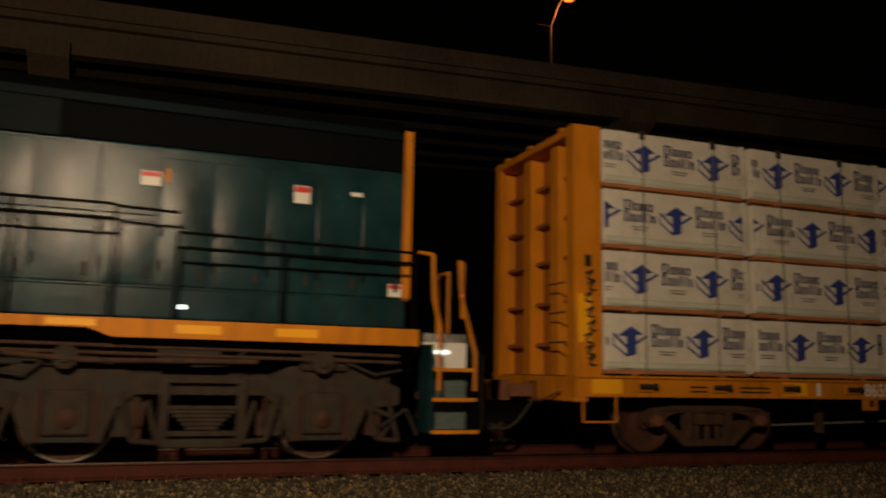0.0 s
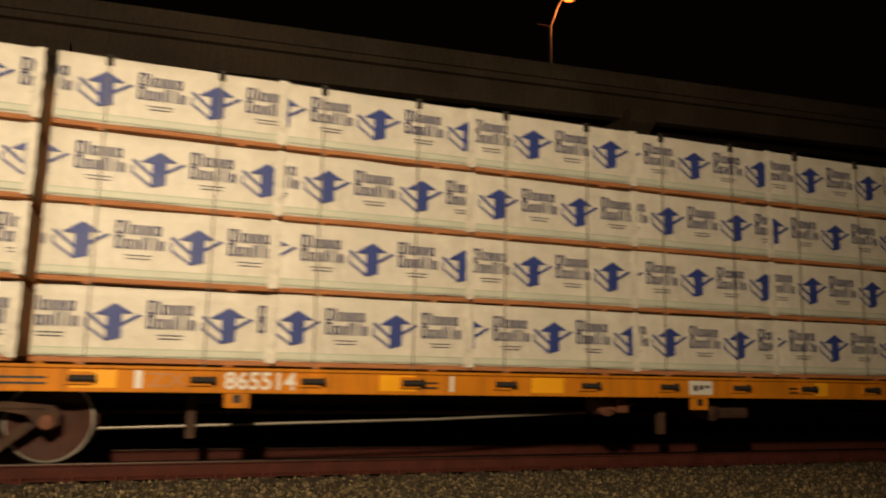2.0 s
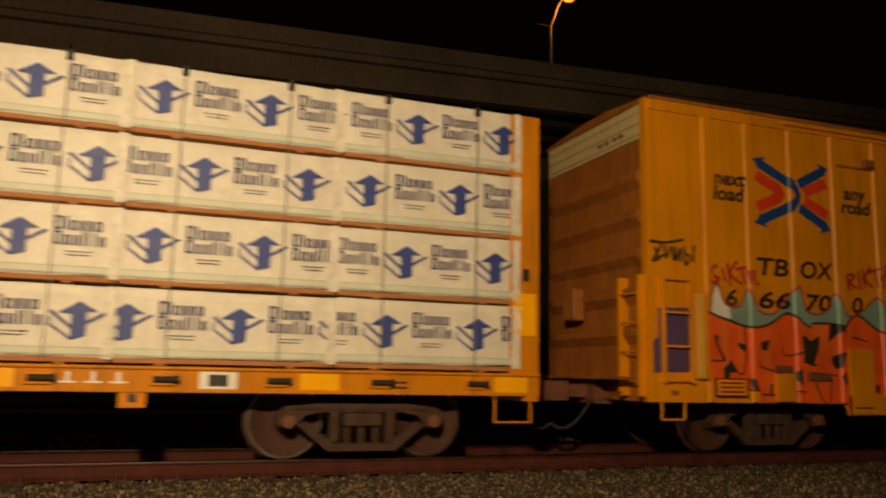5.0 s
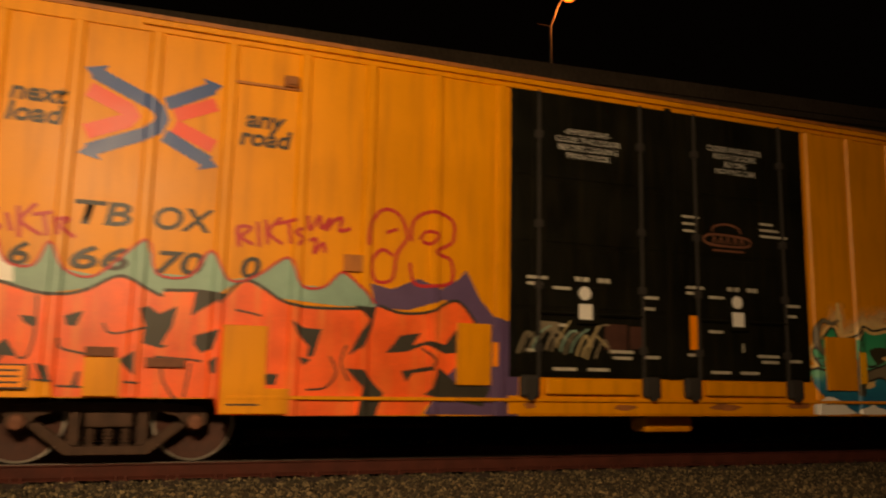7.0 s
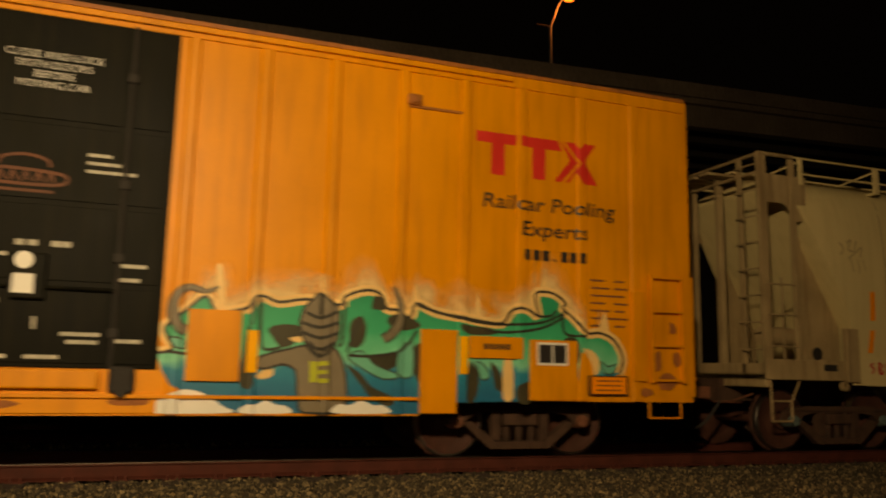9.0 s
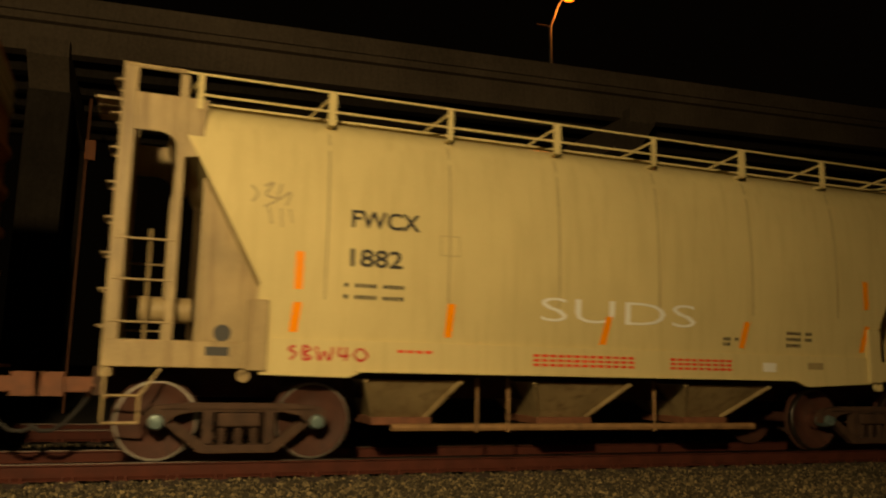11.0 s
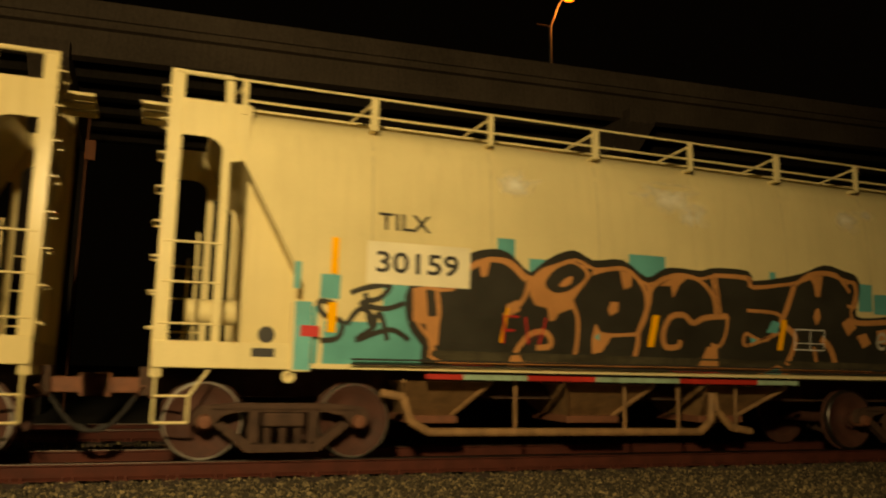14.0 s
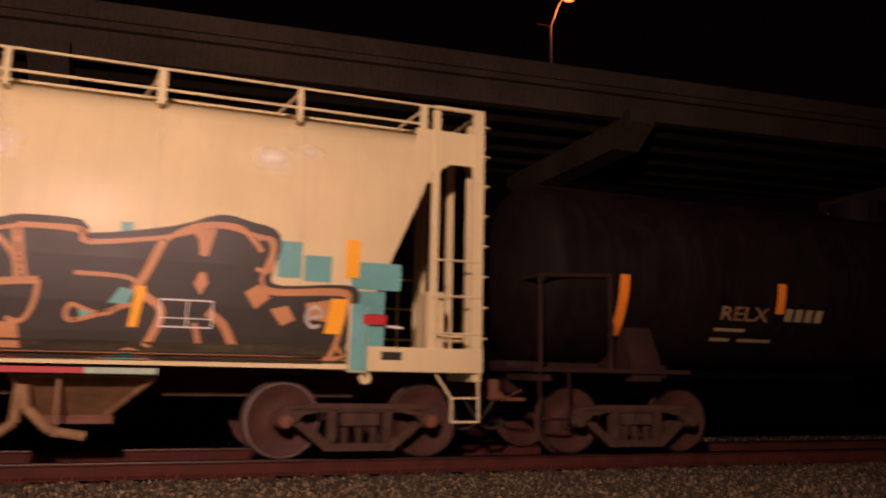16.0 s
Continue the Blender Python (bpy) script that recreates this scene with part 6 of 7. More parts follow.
for g in G_MINTS:
    paint("spray_paint", blob(BM(), g, -0.0098, 3), "g_mint", boxcar, "mint spray highlight")
    paint("spray_outline", stroke(BM(), g, 0.018, -0.0102, 2, closed=True), "g_dark", boxcar, "black spray outline")
for g in G_LINES:
    paint("spray_outline", stroke(BM(), g, 0.034, -0.0108), "g_dark", boxcar, "black spray outline")
for g in G_PALES:
    paint("spray_paint", blob(BM(), g, -0.0115, 3), "g_pale", boxcar, "cream spray highlight")
for g in G_HORNS:
    paint("spray_paint", wedge(BM(), g, 0.03, 0.13, -0.0125), "g_dark", boxcar, "dark spray edge of a horn")
    paint("spray_paint", wedge(BM(), g, 0.015, 0.09, -0.0165), "g_grey", boxcar, "grey spray horn")
for k, g in enumerate(G_FIGURE[::-1]):
    paint("spray_paint", blob(BM(), g, -0.0135 - 0.001 * k), "g_grey", boxcar, "grey spray shape")
    paint("spray_outline", stroke(BM(), g, 0.028, -0.0142 - 0.001 * k, 2, closed=True), "g_dark", boxcar, "black spray outline")
for g in G_BANDS:
    paint("spray_outline", stroke(BM(), g, 0.04, -0.0195), "g_dark", boxcar, "dark spray band")
for g in BARS:
    paint("spray_paint", face(BM(), g, -0.0225), "g_lime", boxcar, "lime spray bar")
for g in CLOUDS:
    paint("spray_paint", blob(BM(), g[:1] + g[1:], -0.0155, 4), "white", boxcar, "white spray cloud")
for k, g in enumerate(PLATES):
    xs, zs = [p[0] for p in g], [p[1] for p in g]
    part("plate", box(BM(), min(xs), max(xs), -BY - 0.055, -BY - 0.01, min(zs), max(zs), 0.006), "boxcar" if k < 4 else "reflect", boxcar)
part("plate", box(BM(), CARD[0][0], CARD[1][0], -BY - 0.055, -BY - 0.01, CARD[0][1], CARD[2][1], 0.006), "orange_tape", boxcar)
fr = part("plate", box(BM(), FRAME[0][0], FRAME[1][0], -BY - 0.058, -BY - 0.05, FRAME[0][1], FRAME[2][1], 0.003), "white", boxcar, "white framed black panel")
xm = (FRAME[0][0] + FRAME[1][0]) / 2
for a, b in ((FRAME[0][0] + 0.03, xm - 0.012), (xm + 0.012, FRAME[1][0] - 0.03)):
    part("panel", patch(BM(), a, b, FRAME[0][1] + 0.03, FRAME[2][1] - 0.03, -BY - 0.060), "ink", fr)
# rust and scrapes round the corner ladders and along the sill
for cx, cz, w, h in ((47.95, 0.98, 0.20, 0.15), (47.80, 1.28, 0.10, 0.16), (48.12, 1.30, 0.10, 0.12), (47.62, 0.86, 0.16, 0.07), (48.05, 1.72, 0.07, 0.12), (36.9, 0.68, 0.12, 0.05), (38.3, 0.66, 0.2, 0.05),
                     (39.9, 0.67, 0.3, 0.06), (41.2, 0.70, 0.25, 0.07), (41.9, 0.64, 0.2, 0.05), (30.05, 0.86, 0.10, 0.05)):
    pts = [(cx + w * math.cos(k * 0.628) * random.uniform(0.55, 1.0), cz + h * math.sin(k * 0.628) * random.uniform(0.55, 1.0)) for k in range(10)]
    part("rust_patch", blob(BM(), pts, -BY - (0.022 if 36.6 < cx < 41.5 else 0.0135), 3), "rust", boxcar, "brown rust patch")
for x0, x1, z0, z1 in ((30.69, 31.23, 1.05, 1.065), (30.69, 31.23, 0.815, 0.83), (30.68, 30.70, 0.815, 1.065), (31.22, 31.24, 0.815, 1.065)):
    part("plate_edge", box(BM(), x0, x1, -BY - 0.060, -BY - 0.01, z0, z1), "ink", boxcar)
truck(boxcar, 32.02)
for x0, x1, z0, z1 in ((CARD[0][0] - 0.02, CARD[1][0] + 0.02, 1.05, 1.065), (CARD[0][0] - 0.02, CARD[1][0] + 0.02, 0.815, 0.83), (CARD[0][0] - 0.02, CARD[0][0], 0.83, 1.05), (CARD[1][0], CARD[1][0] + 0.02, 0.83, 1.05)):
    part("plate_edge", box(BM(), x0, x1, -BY - 0.060, -BY - 0.01, z0, z1), "ink", boxcar)
for k in range(5):
    part("plate_mark", patch(BM(), 45.24 + k * 0.075, 45.295 + k * 0.075, 1.36, 1.43, -BY - 0.057), "ink", boxcar)
for z in (0.99, 0.93, 0.87):
    part("plate_mark", patch(BM(), CARD[0][0] + 0.08, CARD[1][0] - 0.08, z, z + 0.018, -BY - 0.057), "rust", boxcar)
truck(boxcar, 45.97)


# outlines of the spray paint on the second hopper, as (x, z) along the train
SQUARES = [(67.88, 68.13, 2.51, 2.81), (69.87, 70.47, 2.40, 2.74), (68.34, 68.69, 2.34, 2.57), (74.03, 74.31, 2.13, 2.56),
           (74.34, 74.67, 2.10, 2.41), (74.92, 75.54, 2.04, 2.37), (65.27, 65.35, 2.01, 2.33), (65.59, 65.83, 1.91, 2.20),
           (66.37, 66.75, 1.38, 2.13), (65.66, 66.93, 0.98, 1.65), (72.30, 72.42, 2.53, 2.64), (65.36, 65.57, 1.57, 1.81),
           (65.40, 65.60, 1.09, 1.46), (75.01, 75.35, 1.75, 2.02), (75.05, 75.36, 1.25, 1.64)]
TAPES = [(65.70, 65.79, 2.21, 2.65), (65.69, 65.80, 1.51, 1.87), (67.95, 68.06, 1.46, 1.91), (70.18, 70.36, 1.47, 1.91), (72.44, 72.61, 1.49, 1.94), (74.84, 75.01, 2.17, 2.63), (74.62, 74.89, 1.49, 1.91)]
SCRIBBLE = [[(65.77, 1.85), (65.59, 1.87), (65.64, 1.72), (65.87, 1.64), (65.83, 1.45), (65.63, 1.41)], [(65.96, 1.99), (66.14, 2.06), (66.44, 2.11), (66.33, 1.95), (66.09, 1.87), (66.40, 1.82), (66.64, 1.90)], [(65.93, 1.61), (66.10, 1.81), (66.29, 1.63), (66.06, 1.43), (66.47, 1.57), (66.73, 1.45)], [(66.14, 2.00), (66.23, 1.62), (66.34, 1.76), (66.45, 1.44)]]
PIECE = [(66.74, 1.68), (66.74, 2.11), (67.20, 2.13), (67.44, 2.48), (67.74, 2.60), (68.02, 2.58), (68.34, 2.34), (68.62, 2.53), (68.99, 2.68), (69.29, 2.56), (69.75, 2.60), (70.15, 2.38), (70.52, 2.54), (71.06, 2.53), (71.32, 2.59), (71.89, 2.58), (72.01, 2.44), (72.87, 2.59), (73.36, 2.76), (73.71, 2.70), (73.96, 2.64), (74.01, 2.46), (73.91, 2.12), (74.08, 1.98), (74.86, 2.03), (74.98, 1.88), (74.84, 1.33), (74.86, 1.10), (73.39, 1.04), (68.39, 1.04), (67.06, 1.08), (66.95, 1.40)]
TAN_LINES0 = [(0.070, [(67.48, 2.38), (67.74, 2.51), (68.02, 2.49), (68.29, 2.28)]),
              (0.060, [(67.05, 2.12), (67.10, 1.76), (67.04, 1.40), (67.16, 1.10)]),
              (0.060, [(68.34, 2.34), (68.28, 2.06), (68.08, 1.84), (67.98, 1.80)]),
              (0.075, [(68.11, 1.10), (68.20, 1.36), (68.37, 1.57), (68.58, 1.62), (68.69, 1.52), (68.66, 1.43), (68.48, 1.41)]),
              (0.060, [(68.97, 2.02), (69.07, 1.82), (69.08, 1.47), (69.01, 1.09)])]
TAN_LINES1 = [(0.060, [(69.28, 2.43), (69.52, 2.50), (69.83, 2.51), (70.10, 2.27), (70.15, 1.94), (70.02, 1.64)]),
              (0.050, [(70.02, 1.64), (69.65, 1.61), (69.46, 1.62)]),
              (0.070, [(70.02, 1.64), (70.03, 1.50), (69.95, 1.18)]),
              (0.075, [(70.17, 2.34), (70.19, 2.09), (70.02, 1.64)]),
              (0.060, [(70.19, 2.20), (70.31, 2.35), (70.64, 2.49), (71.02, 2.44), (71.26, 2.22), (71.32, 1.96)])]
TAN_LINES2 = [(0.080, [(71.53, 1.95), (71.14, 1.91), (70.93, 1.83), (70.77, 1.93), (70.56, 1.90), (70.44, 1.70), (70.48, 1.49), (70.69, 1.49), (70.73, 1.58)]),
              (0.050, [(71.53, 1.95), (71.50, 1.70), (71.40, 1.52), (71.25, 1.54)]),
              (0.110, [(71.28, 2.51), (71.32, 2.26), (71.38, 1.94)]),
              (0.050, [(71.28, 2.53), (71.89, 2.53), (72.01, 2.40), (72.68, 2.48)]),
              (0.050, [(71.87, 2.05), (72.48, 2.00), (72.30, 1.67), (72.10, 1.63), (71.86, 1.71), (71.88, 1.54), (72.47, 1.74)])]
TAN_LINES3 = [(0.090, [(72.75, 2.46), (72.62, 2.14), (72.54, 1.90), (72.78, 1.67), (72.64, 1.28)]),
              (0.060, [(72.77, 2.47), (73.11, 2.66), (73.55, 2.68), (73.75, 2.52), (73.84, 2.41)]),
              (0.050, [(73.77, 2.56), (73.97, 2.55), (73.94, 2.20), (73.78, 2.21)]),
              (0.100, [(73.27, 1.69), (73.46, 1.54), (73.60, 1.26), (73.72, 1.08)]),
              (0.060, [(73.14, 1.56), (73.23, 1.21)])]
TAN_LINES4 = [(0.060, [(73.78, 1.98), (74.05, 1.94), (74.81, 1.97), (74.86, 1.83), (74.78, 1.41), (74.69, 1.20)])]
TAN_SPOTS0 = [[(66.74, 2.09), (66.91, 2.11), (66.96, 1.75), (67.12, 1.76), (67.11, 1.40), (66.99, 1.39), (66.93, 1.65), (66.76, 1.69)],
              [(67.58, 2.49), (67.79, 2.53), (67.73, 2.30), (67.65, 2.28), (67.62, 2.42)],
              [(68.01, 1.94), (68.18, 2.02), (68.22, 1.88), (68.06, 1.80)],
              [(68.34, 2.30), (68.52, 2.45), (68.91, 2.59), (69.18, 2.52), (69.26, 2.40), (69.11, 2.21), (69.00, 2.06), (69.04, 1.96), (68.79, 1.87), (68.72, 1.77), (68.65, 1.76), (68.61, 1.93), (68.43, 1.96), (68.35, 2.09)],
              [(68.07, 1.06), (68.37, 1.07), (68.25, 1.31), (68.13, 1.30)]]
TAN_SPOTS1 = [[(69.71, 2.50), (69.91, 2.45), (69.90, 2.29), (69.78, 2.23), (69.74, 2.35)],
              [(69.53, 1.95), (69.58, 2.06), (69.70, 2.06), (69.69, 1.93), (69.57, 1.87)],
              [(69.35, 1.76), (69.42, 1.66), (69.61, 1.59), (69.47, 1.38), (69.32, 1.35), (69.30, 1.55)],
              [(70.35, 2.32), (70.60, 2.47), (70.81, 2.45), (70.68, 2.34), (70.58, 2.16), (70.54, 2.33)],
              [(71.04, 1.19), (71.19, 1.50), (71.36, 1.51), (71.41, 1.20)]]
TAN_SPOTS2 = [[(73.06, 2.58), (73.32, 2.64), (73.24, 2.31), (73.15, 2.32), (73.13, 2.49)],
              [(73.16, 2.12), (73.22, 2.14), (73.26, 2.01), (73.18, 1.87), (73.11, 2.00)],
              [(73.67, 1.93), (73.83, 2.03), (73.97, 1.88), (73.80, 1.74)],
              [(73.97, 1.75), (74.17, 1.80), (74.27, 1.64), (74.11, 1.56)],
              [(74.38, 1.84), (74.80, 1.91), (74.73, 1.62), (74.42, 1.65)]]
TAN_SPOTS3 = [[(72.08, 1.13), (72.46, 1.27), (72.74, 1.20), (72.66, 1.08), (72.02, 1.06)]]
EYES = [[(68.57, 2.25), (68.70, 2.43), (68.95, 2.54), (69.14, 2.47), (69.16, 2.35), (68.93, 2.18), (68.71, 2.14)], [(68.78, 2.24), (68.86, 2.33), (68.98, 2.37), (68.94, 2.26), (68.82, 2.22)]]
CYANS = [[(69.34, 1.58), (69.41, 1.63), (69.42, 1.53)], [(72.34, 1.92), (72.48, 1.89), (72.43, 1.74), (72.23, 1.74)], [(71.94, 1.66), (72.07, 1.63), (71.96, 1.57)], [(72.19, 1.15), (72.46, 1.22), (72.60, 1.16), (72.46, 1.09)]]

# ---- covered hoppers ----
HZ = [1.05, 1.40, 1.80, 2.30, 2.80, 3.20, 3.55, 3.80, 4.00, 4.12, 4.20, 4.26, 4.29]
HW = [1.14, 1.20, 1.25, 1.285, 1.285, 1.265, 1.235, 1.19, 1.11, 1.00, 0.86, 0.64, 0.32]


def hull(z):
    return float(np.interp(z, HZ, HW))


def bow(bm):
    """Lays paint onto a hopper's curved side."""
    return curve_to(bm, hull)


def fine_hull():
    """The section again with its corners rounded."""
    n = 34
    zs = np.concatenate([np.linspace(1.05, 3.3, 14), np.linspace(3.36, 4.29, n - 14)])
    ws = np.interp(zs, HZ, HW)
    ws = np.convolve(np.pad(ws, 1, mode="edge"), [0.25, 0.5, 0.25], "valid")
    ws[-1] = 0.32
    return list(zip(ws, zs))


def hopper(x0, x1, paint_name, label, cap, low):
    """A three-bay covered hopper between end sills at x0 and x1; low: the side sheet's lower edge."""
    car = thing("covered_hopper", x0, label, "freight car", "covered hoppers")
    half = [(w, z) for w, z in fine_hull() if z >= low - 0.01]
    ring = [(-w, z) for w, z in half] + [(w, z) for w, z in half[::-1]]
    bm = BM()
    prism_x(bm, ring, x0 + 0.55, x1 - 0.55)
    for e, s in ((x0, 1), (x1, -1)):
        # sloped end sheets
        a, b = (Vector((e + 0.86, 0, 3.5)), Vector((e + 1.68, 0, 2.0))) if s == 1 else (Vector((e - 0.78, 0, 3.5)), Vector((e - 1.44, 0, 2.0)))
        n = Vector((b.z - a.z, 0, a.x - b.x)).normalized()
        if n.x * s > 0:
            n = -n
        r = bmesh.ops.bisect_plane(bm, geom=bm.verts[:] + bm.edges[:] + bm.faces[:], plane_co=a, plane_no=n, clear_outer=True)
        bmesh.ops.holes_fill(bm, edges=[g for g in r["geom_cut"] if isinstance(g, bmesh.types.BMEdge)])
    body = part("body", bm, paint_name, car, smooth=True)
    k = (x1 - x0) / 12.92
    for i, u in enumerate((2.45, 4.05, 5.65, 7.25, 8.9, 10.55)):
        x = x0 + u * k
        bm = BM()
        stroke(bm, [(x, 1.9 + 0.02 * i), (x, 3.2), (x, 3.98)], 0.026, -0.003, curved=False)
        part("seam", bow(bm), "seam" if paint_name == "cream" else "faint", body, "grimy weld seam")
    # roof walk with its posts and rails
    for y in (-0.42, -0.14, 0.14, 0.42):
        part("roof_walk_plank", box(BM(), x0 + 0.1, x1 - 0.1, y - 0.11, y + 0.11, 4.33, 4.36), paint_name, car)
    for i in range(8):
        x = x0 + 0.85 + i * (x1 - x0 - 1.7) / 7
        bm = BM()
        box(bm, x - (0.05 if i % 2 else 0.035), x + (0.05 if i % 2 else 0.035), -1.22, -1.17, 4.06, 4.50, 0.008)
        box(bm, x - 0.035, x + 0.035, -1.20, -1.0, 4.06, 4.10)
        rods(bm, [(x, -1.18, 4.44), (x - 0.20, -0.62, 4.30)], 0.016)
        part("roof_post", bm, paint_name, car)
    bm = BM()
    rods(bm, [(x0 + 0.1, -1.20, 4.49), (x1 - 0.1, -1.20, 4.49)], 0.016)
    rods(bm, [(x0 + 0.85, -1.17, 4.25), (x1 - 0.85, -1.17, 4.25)], 0.017)
    rods(bm, [(x0 + 0.1, 1.20, 4.49), (x1 - 0.1, 1.20, 4.49)], 0.022)
    part("roof_rail", bm, paint_name, car)
    for u in (2.6, 5.1, 7.7, 10.2):
        bm = BM()
        box(bm, x0 + u - 0.4, x0 + u + 0.4, -0.3, 0.3, 4.25, 4.33, 0.03)
        part("roof_hatch", bm, paint_name, car)
    for e, s in ((x0, 1), (x1, -1)):
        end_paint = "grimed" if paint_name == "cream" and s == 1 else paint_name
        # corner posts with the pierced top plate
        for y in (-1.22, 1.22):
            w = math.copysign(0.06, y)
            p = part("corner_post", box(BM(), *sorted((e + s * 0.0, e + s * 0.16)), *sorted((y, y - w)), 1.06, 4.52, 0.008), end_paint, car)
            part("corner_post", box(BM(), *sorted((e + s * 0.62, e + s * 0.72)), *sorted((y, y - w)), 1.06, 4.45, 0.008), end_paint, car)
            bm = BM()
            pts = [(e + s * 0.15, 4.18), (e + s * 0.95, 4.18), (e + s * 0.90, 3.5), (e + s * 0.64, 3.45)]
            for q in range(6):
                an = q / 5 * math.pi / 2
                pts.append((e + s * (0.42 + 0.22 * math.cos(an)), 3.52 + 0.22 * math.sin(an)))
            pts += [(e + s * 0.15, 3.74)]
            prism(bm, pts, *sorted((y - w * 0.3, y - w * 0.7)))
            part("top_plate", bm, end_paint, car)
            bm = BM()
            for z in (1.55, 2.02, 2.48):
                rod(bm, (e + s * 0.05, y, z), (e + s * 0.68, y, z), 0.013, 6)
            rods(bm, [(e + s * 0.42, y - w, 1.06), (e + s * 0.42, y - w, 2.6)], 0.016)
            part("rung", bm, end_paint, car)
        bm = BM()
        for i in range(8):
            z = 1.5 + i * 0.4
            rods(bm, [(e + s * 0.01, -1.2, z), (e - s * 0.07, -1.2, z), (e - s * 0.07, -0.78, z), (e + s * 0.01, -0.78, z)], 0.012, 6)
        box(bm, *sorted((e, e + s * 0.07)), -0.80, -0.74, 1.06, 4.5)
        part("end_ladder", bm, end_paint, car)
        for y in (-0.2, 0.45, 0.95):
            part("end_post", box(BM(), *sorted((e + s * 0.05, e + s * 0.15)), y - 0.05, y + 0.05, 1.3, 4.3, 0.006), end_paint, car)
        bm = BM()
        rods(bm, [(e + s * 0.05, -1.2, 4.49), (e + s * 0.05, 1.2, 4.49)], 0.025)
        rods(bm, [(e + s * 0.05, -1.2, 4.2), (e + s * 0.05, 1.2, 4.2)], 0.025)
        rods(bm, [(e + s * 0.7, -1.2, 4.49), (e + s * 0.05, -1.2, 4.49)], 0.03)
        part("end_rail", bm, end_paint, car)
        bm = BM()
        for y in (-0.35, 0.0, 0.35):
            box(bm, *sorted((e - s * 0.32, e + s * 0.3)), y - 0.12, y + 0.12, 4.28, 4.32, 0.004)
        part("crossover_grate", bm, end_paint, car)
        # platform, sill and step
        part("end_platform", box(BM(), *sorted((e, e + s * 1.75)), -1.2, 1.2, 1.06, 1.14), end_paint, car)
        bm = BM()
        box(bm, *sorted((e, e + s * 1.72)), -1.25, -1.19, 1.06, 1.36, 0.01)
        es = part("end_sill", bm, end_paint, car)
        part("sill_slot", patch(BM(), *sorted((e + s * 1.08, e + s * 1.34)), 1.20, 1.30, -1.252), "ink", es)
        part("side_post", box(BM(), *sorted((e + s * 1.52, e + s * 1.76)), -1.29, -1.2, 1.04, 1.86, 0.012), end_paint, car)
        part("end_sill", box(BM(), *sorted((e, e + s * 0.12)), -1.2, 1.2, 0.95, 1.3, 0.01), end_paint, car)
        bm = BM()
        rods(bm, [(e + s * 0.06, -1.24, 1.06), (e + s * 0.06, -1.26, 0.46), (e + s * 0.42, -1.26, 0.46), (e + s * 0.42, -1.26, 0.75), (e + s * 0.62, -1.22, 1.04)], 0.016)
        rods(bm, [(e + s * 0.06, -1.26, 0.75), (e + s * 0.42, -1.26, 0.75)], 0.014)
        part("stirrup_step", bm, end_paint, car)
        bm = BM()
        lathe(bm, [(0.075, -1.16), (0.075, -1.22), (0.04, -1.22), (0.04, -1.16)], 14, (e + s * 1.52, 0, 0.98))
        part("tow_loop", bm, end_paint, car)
        coupler(car, e, -s)
        # gusset plates under the sloped end sheet, and the lower side sheet
        for y in (-0.92, 0.92) if s == 1 else ():
            g = part("end_gusset", prism(BM(), [(e + s * 0.98, 3.30), (e + s * 1.74, 1.90), (e + s * 1.74, 1.10), (e + s * 1.0, 1.10)], y - 0.01, y + 0.01), end_paint, car)
            part("gusset_edge", box(BM(), *sorted((e + s * 0.96, e + s * 1.02)), y - 0.05, y + 0.05, 1.12, 3.30, 0.006), end_paint, g)
        bm = BM()
        if s == 1:
            lathe(bm, [(0.10, -0.936), (0.10, -0.932)], 20, (e + 1.28, 0, 1.47))
            part("lightening_hole", bm, "ink", car)
        bm = BM()
        face(bm, [(e + s * 1.60, 1.08), (e + s * 2.75, 1.08), (e + s * 2.75, 2.04), (e + s * 1.64, 2.04)], -0.002)
        part("lower_side_sheet", bow(bm), paint_name, car)
        if s == 1:
            bm = BM()
            rods(bm, [(e + 0.35, -0.75, 1.72), (e + 0.92, -0.75, 1.72)], 0.15, 14)
            part("air_tank", bm, end_paint, car, smooth=True)
    if paint_name == "grey":
        cb = part("control_box", box(BM(), x1 - 0.72, x1 - 0.48, -1.10, -0.85, 1.14, 2.08, 0.02), paint_name, car)
        part("valve", rods(BM(), [(x1 - 0.48, -1.0, 1.5), (x1 - 0.2, -1.0, 1.5)], 0.06, 10), paint_name, cb)
        part("brake_lever", rods(BM(), [(x1 - 1.45, -1.15, 1.62), (x1 - 1.05, -1.15, 1.60)], 0.018), "white", car)
        part("brake_cylinder", rods(BM(), [(x1 - 1.45, -0.95, 1.22), (x1 - 1.0, -0.95, 1.22)], 0.09, 14), "truck", car, smooth=True)
    part("centre_sill", box(BM(), x0 - 0.1, x1 + 0.1, -0.3, 0.3, 0.72, 1.06), "truck", car)
    truck(car, x0 + 1.52, cap)
    truck(car, x1 - 1.52, cap)
    return car


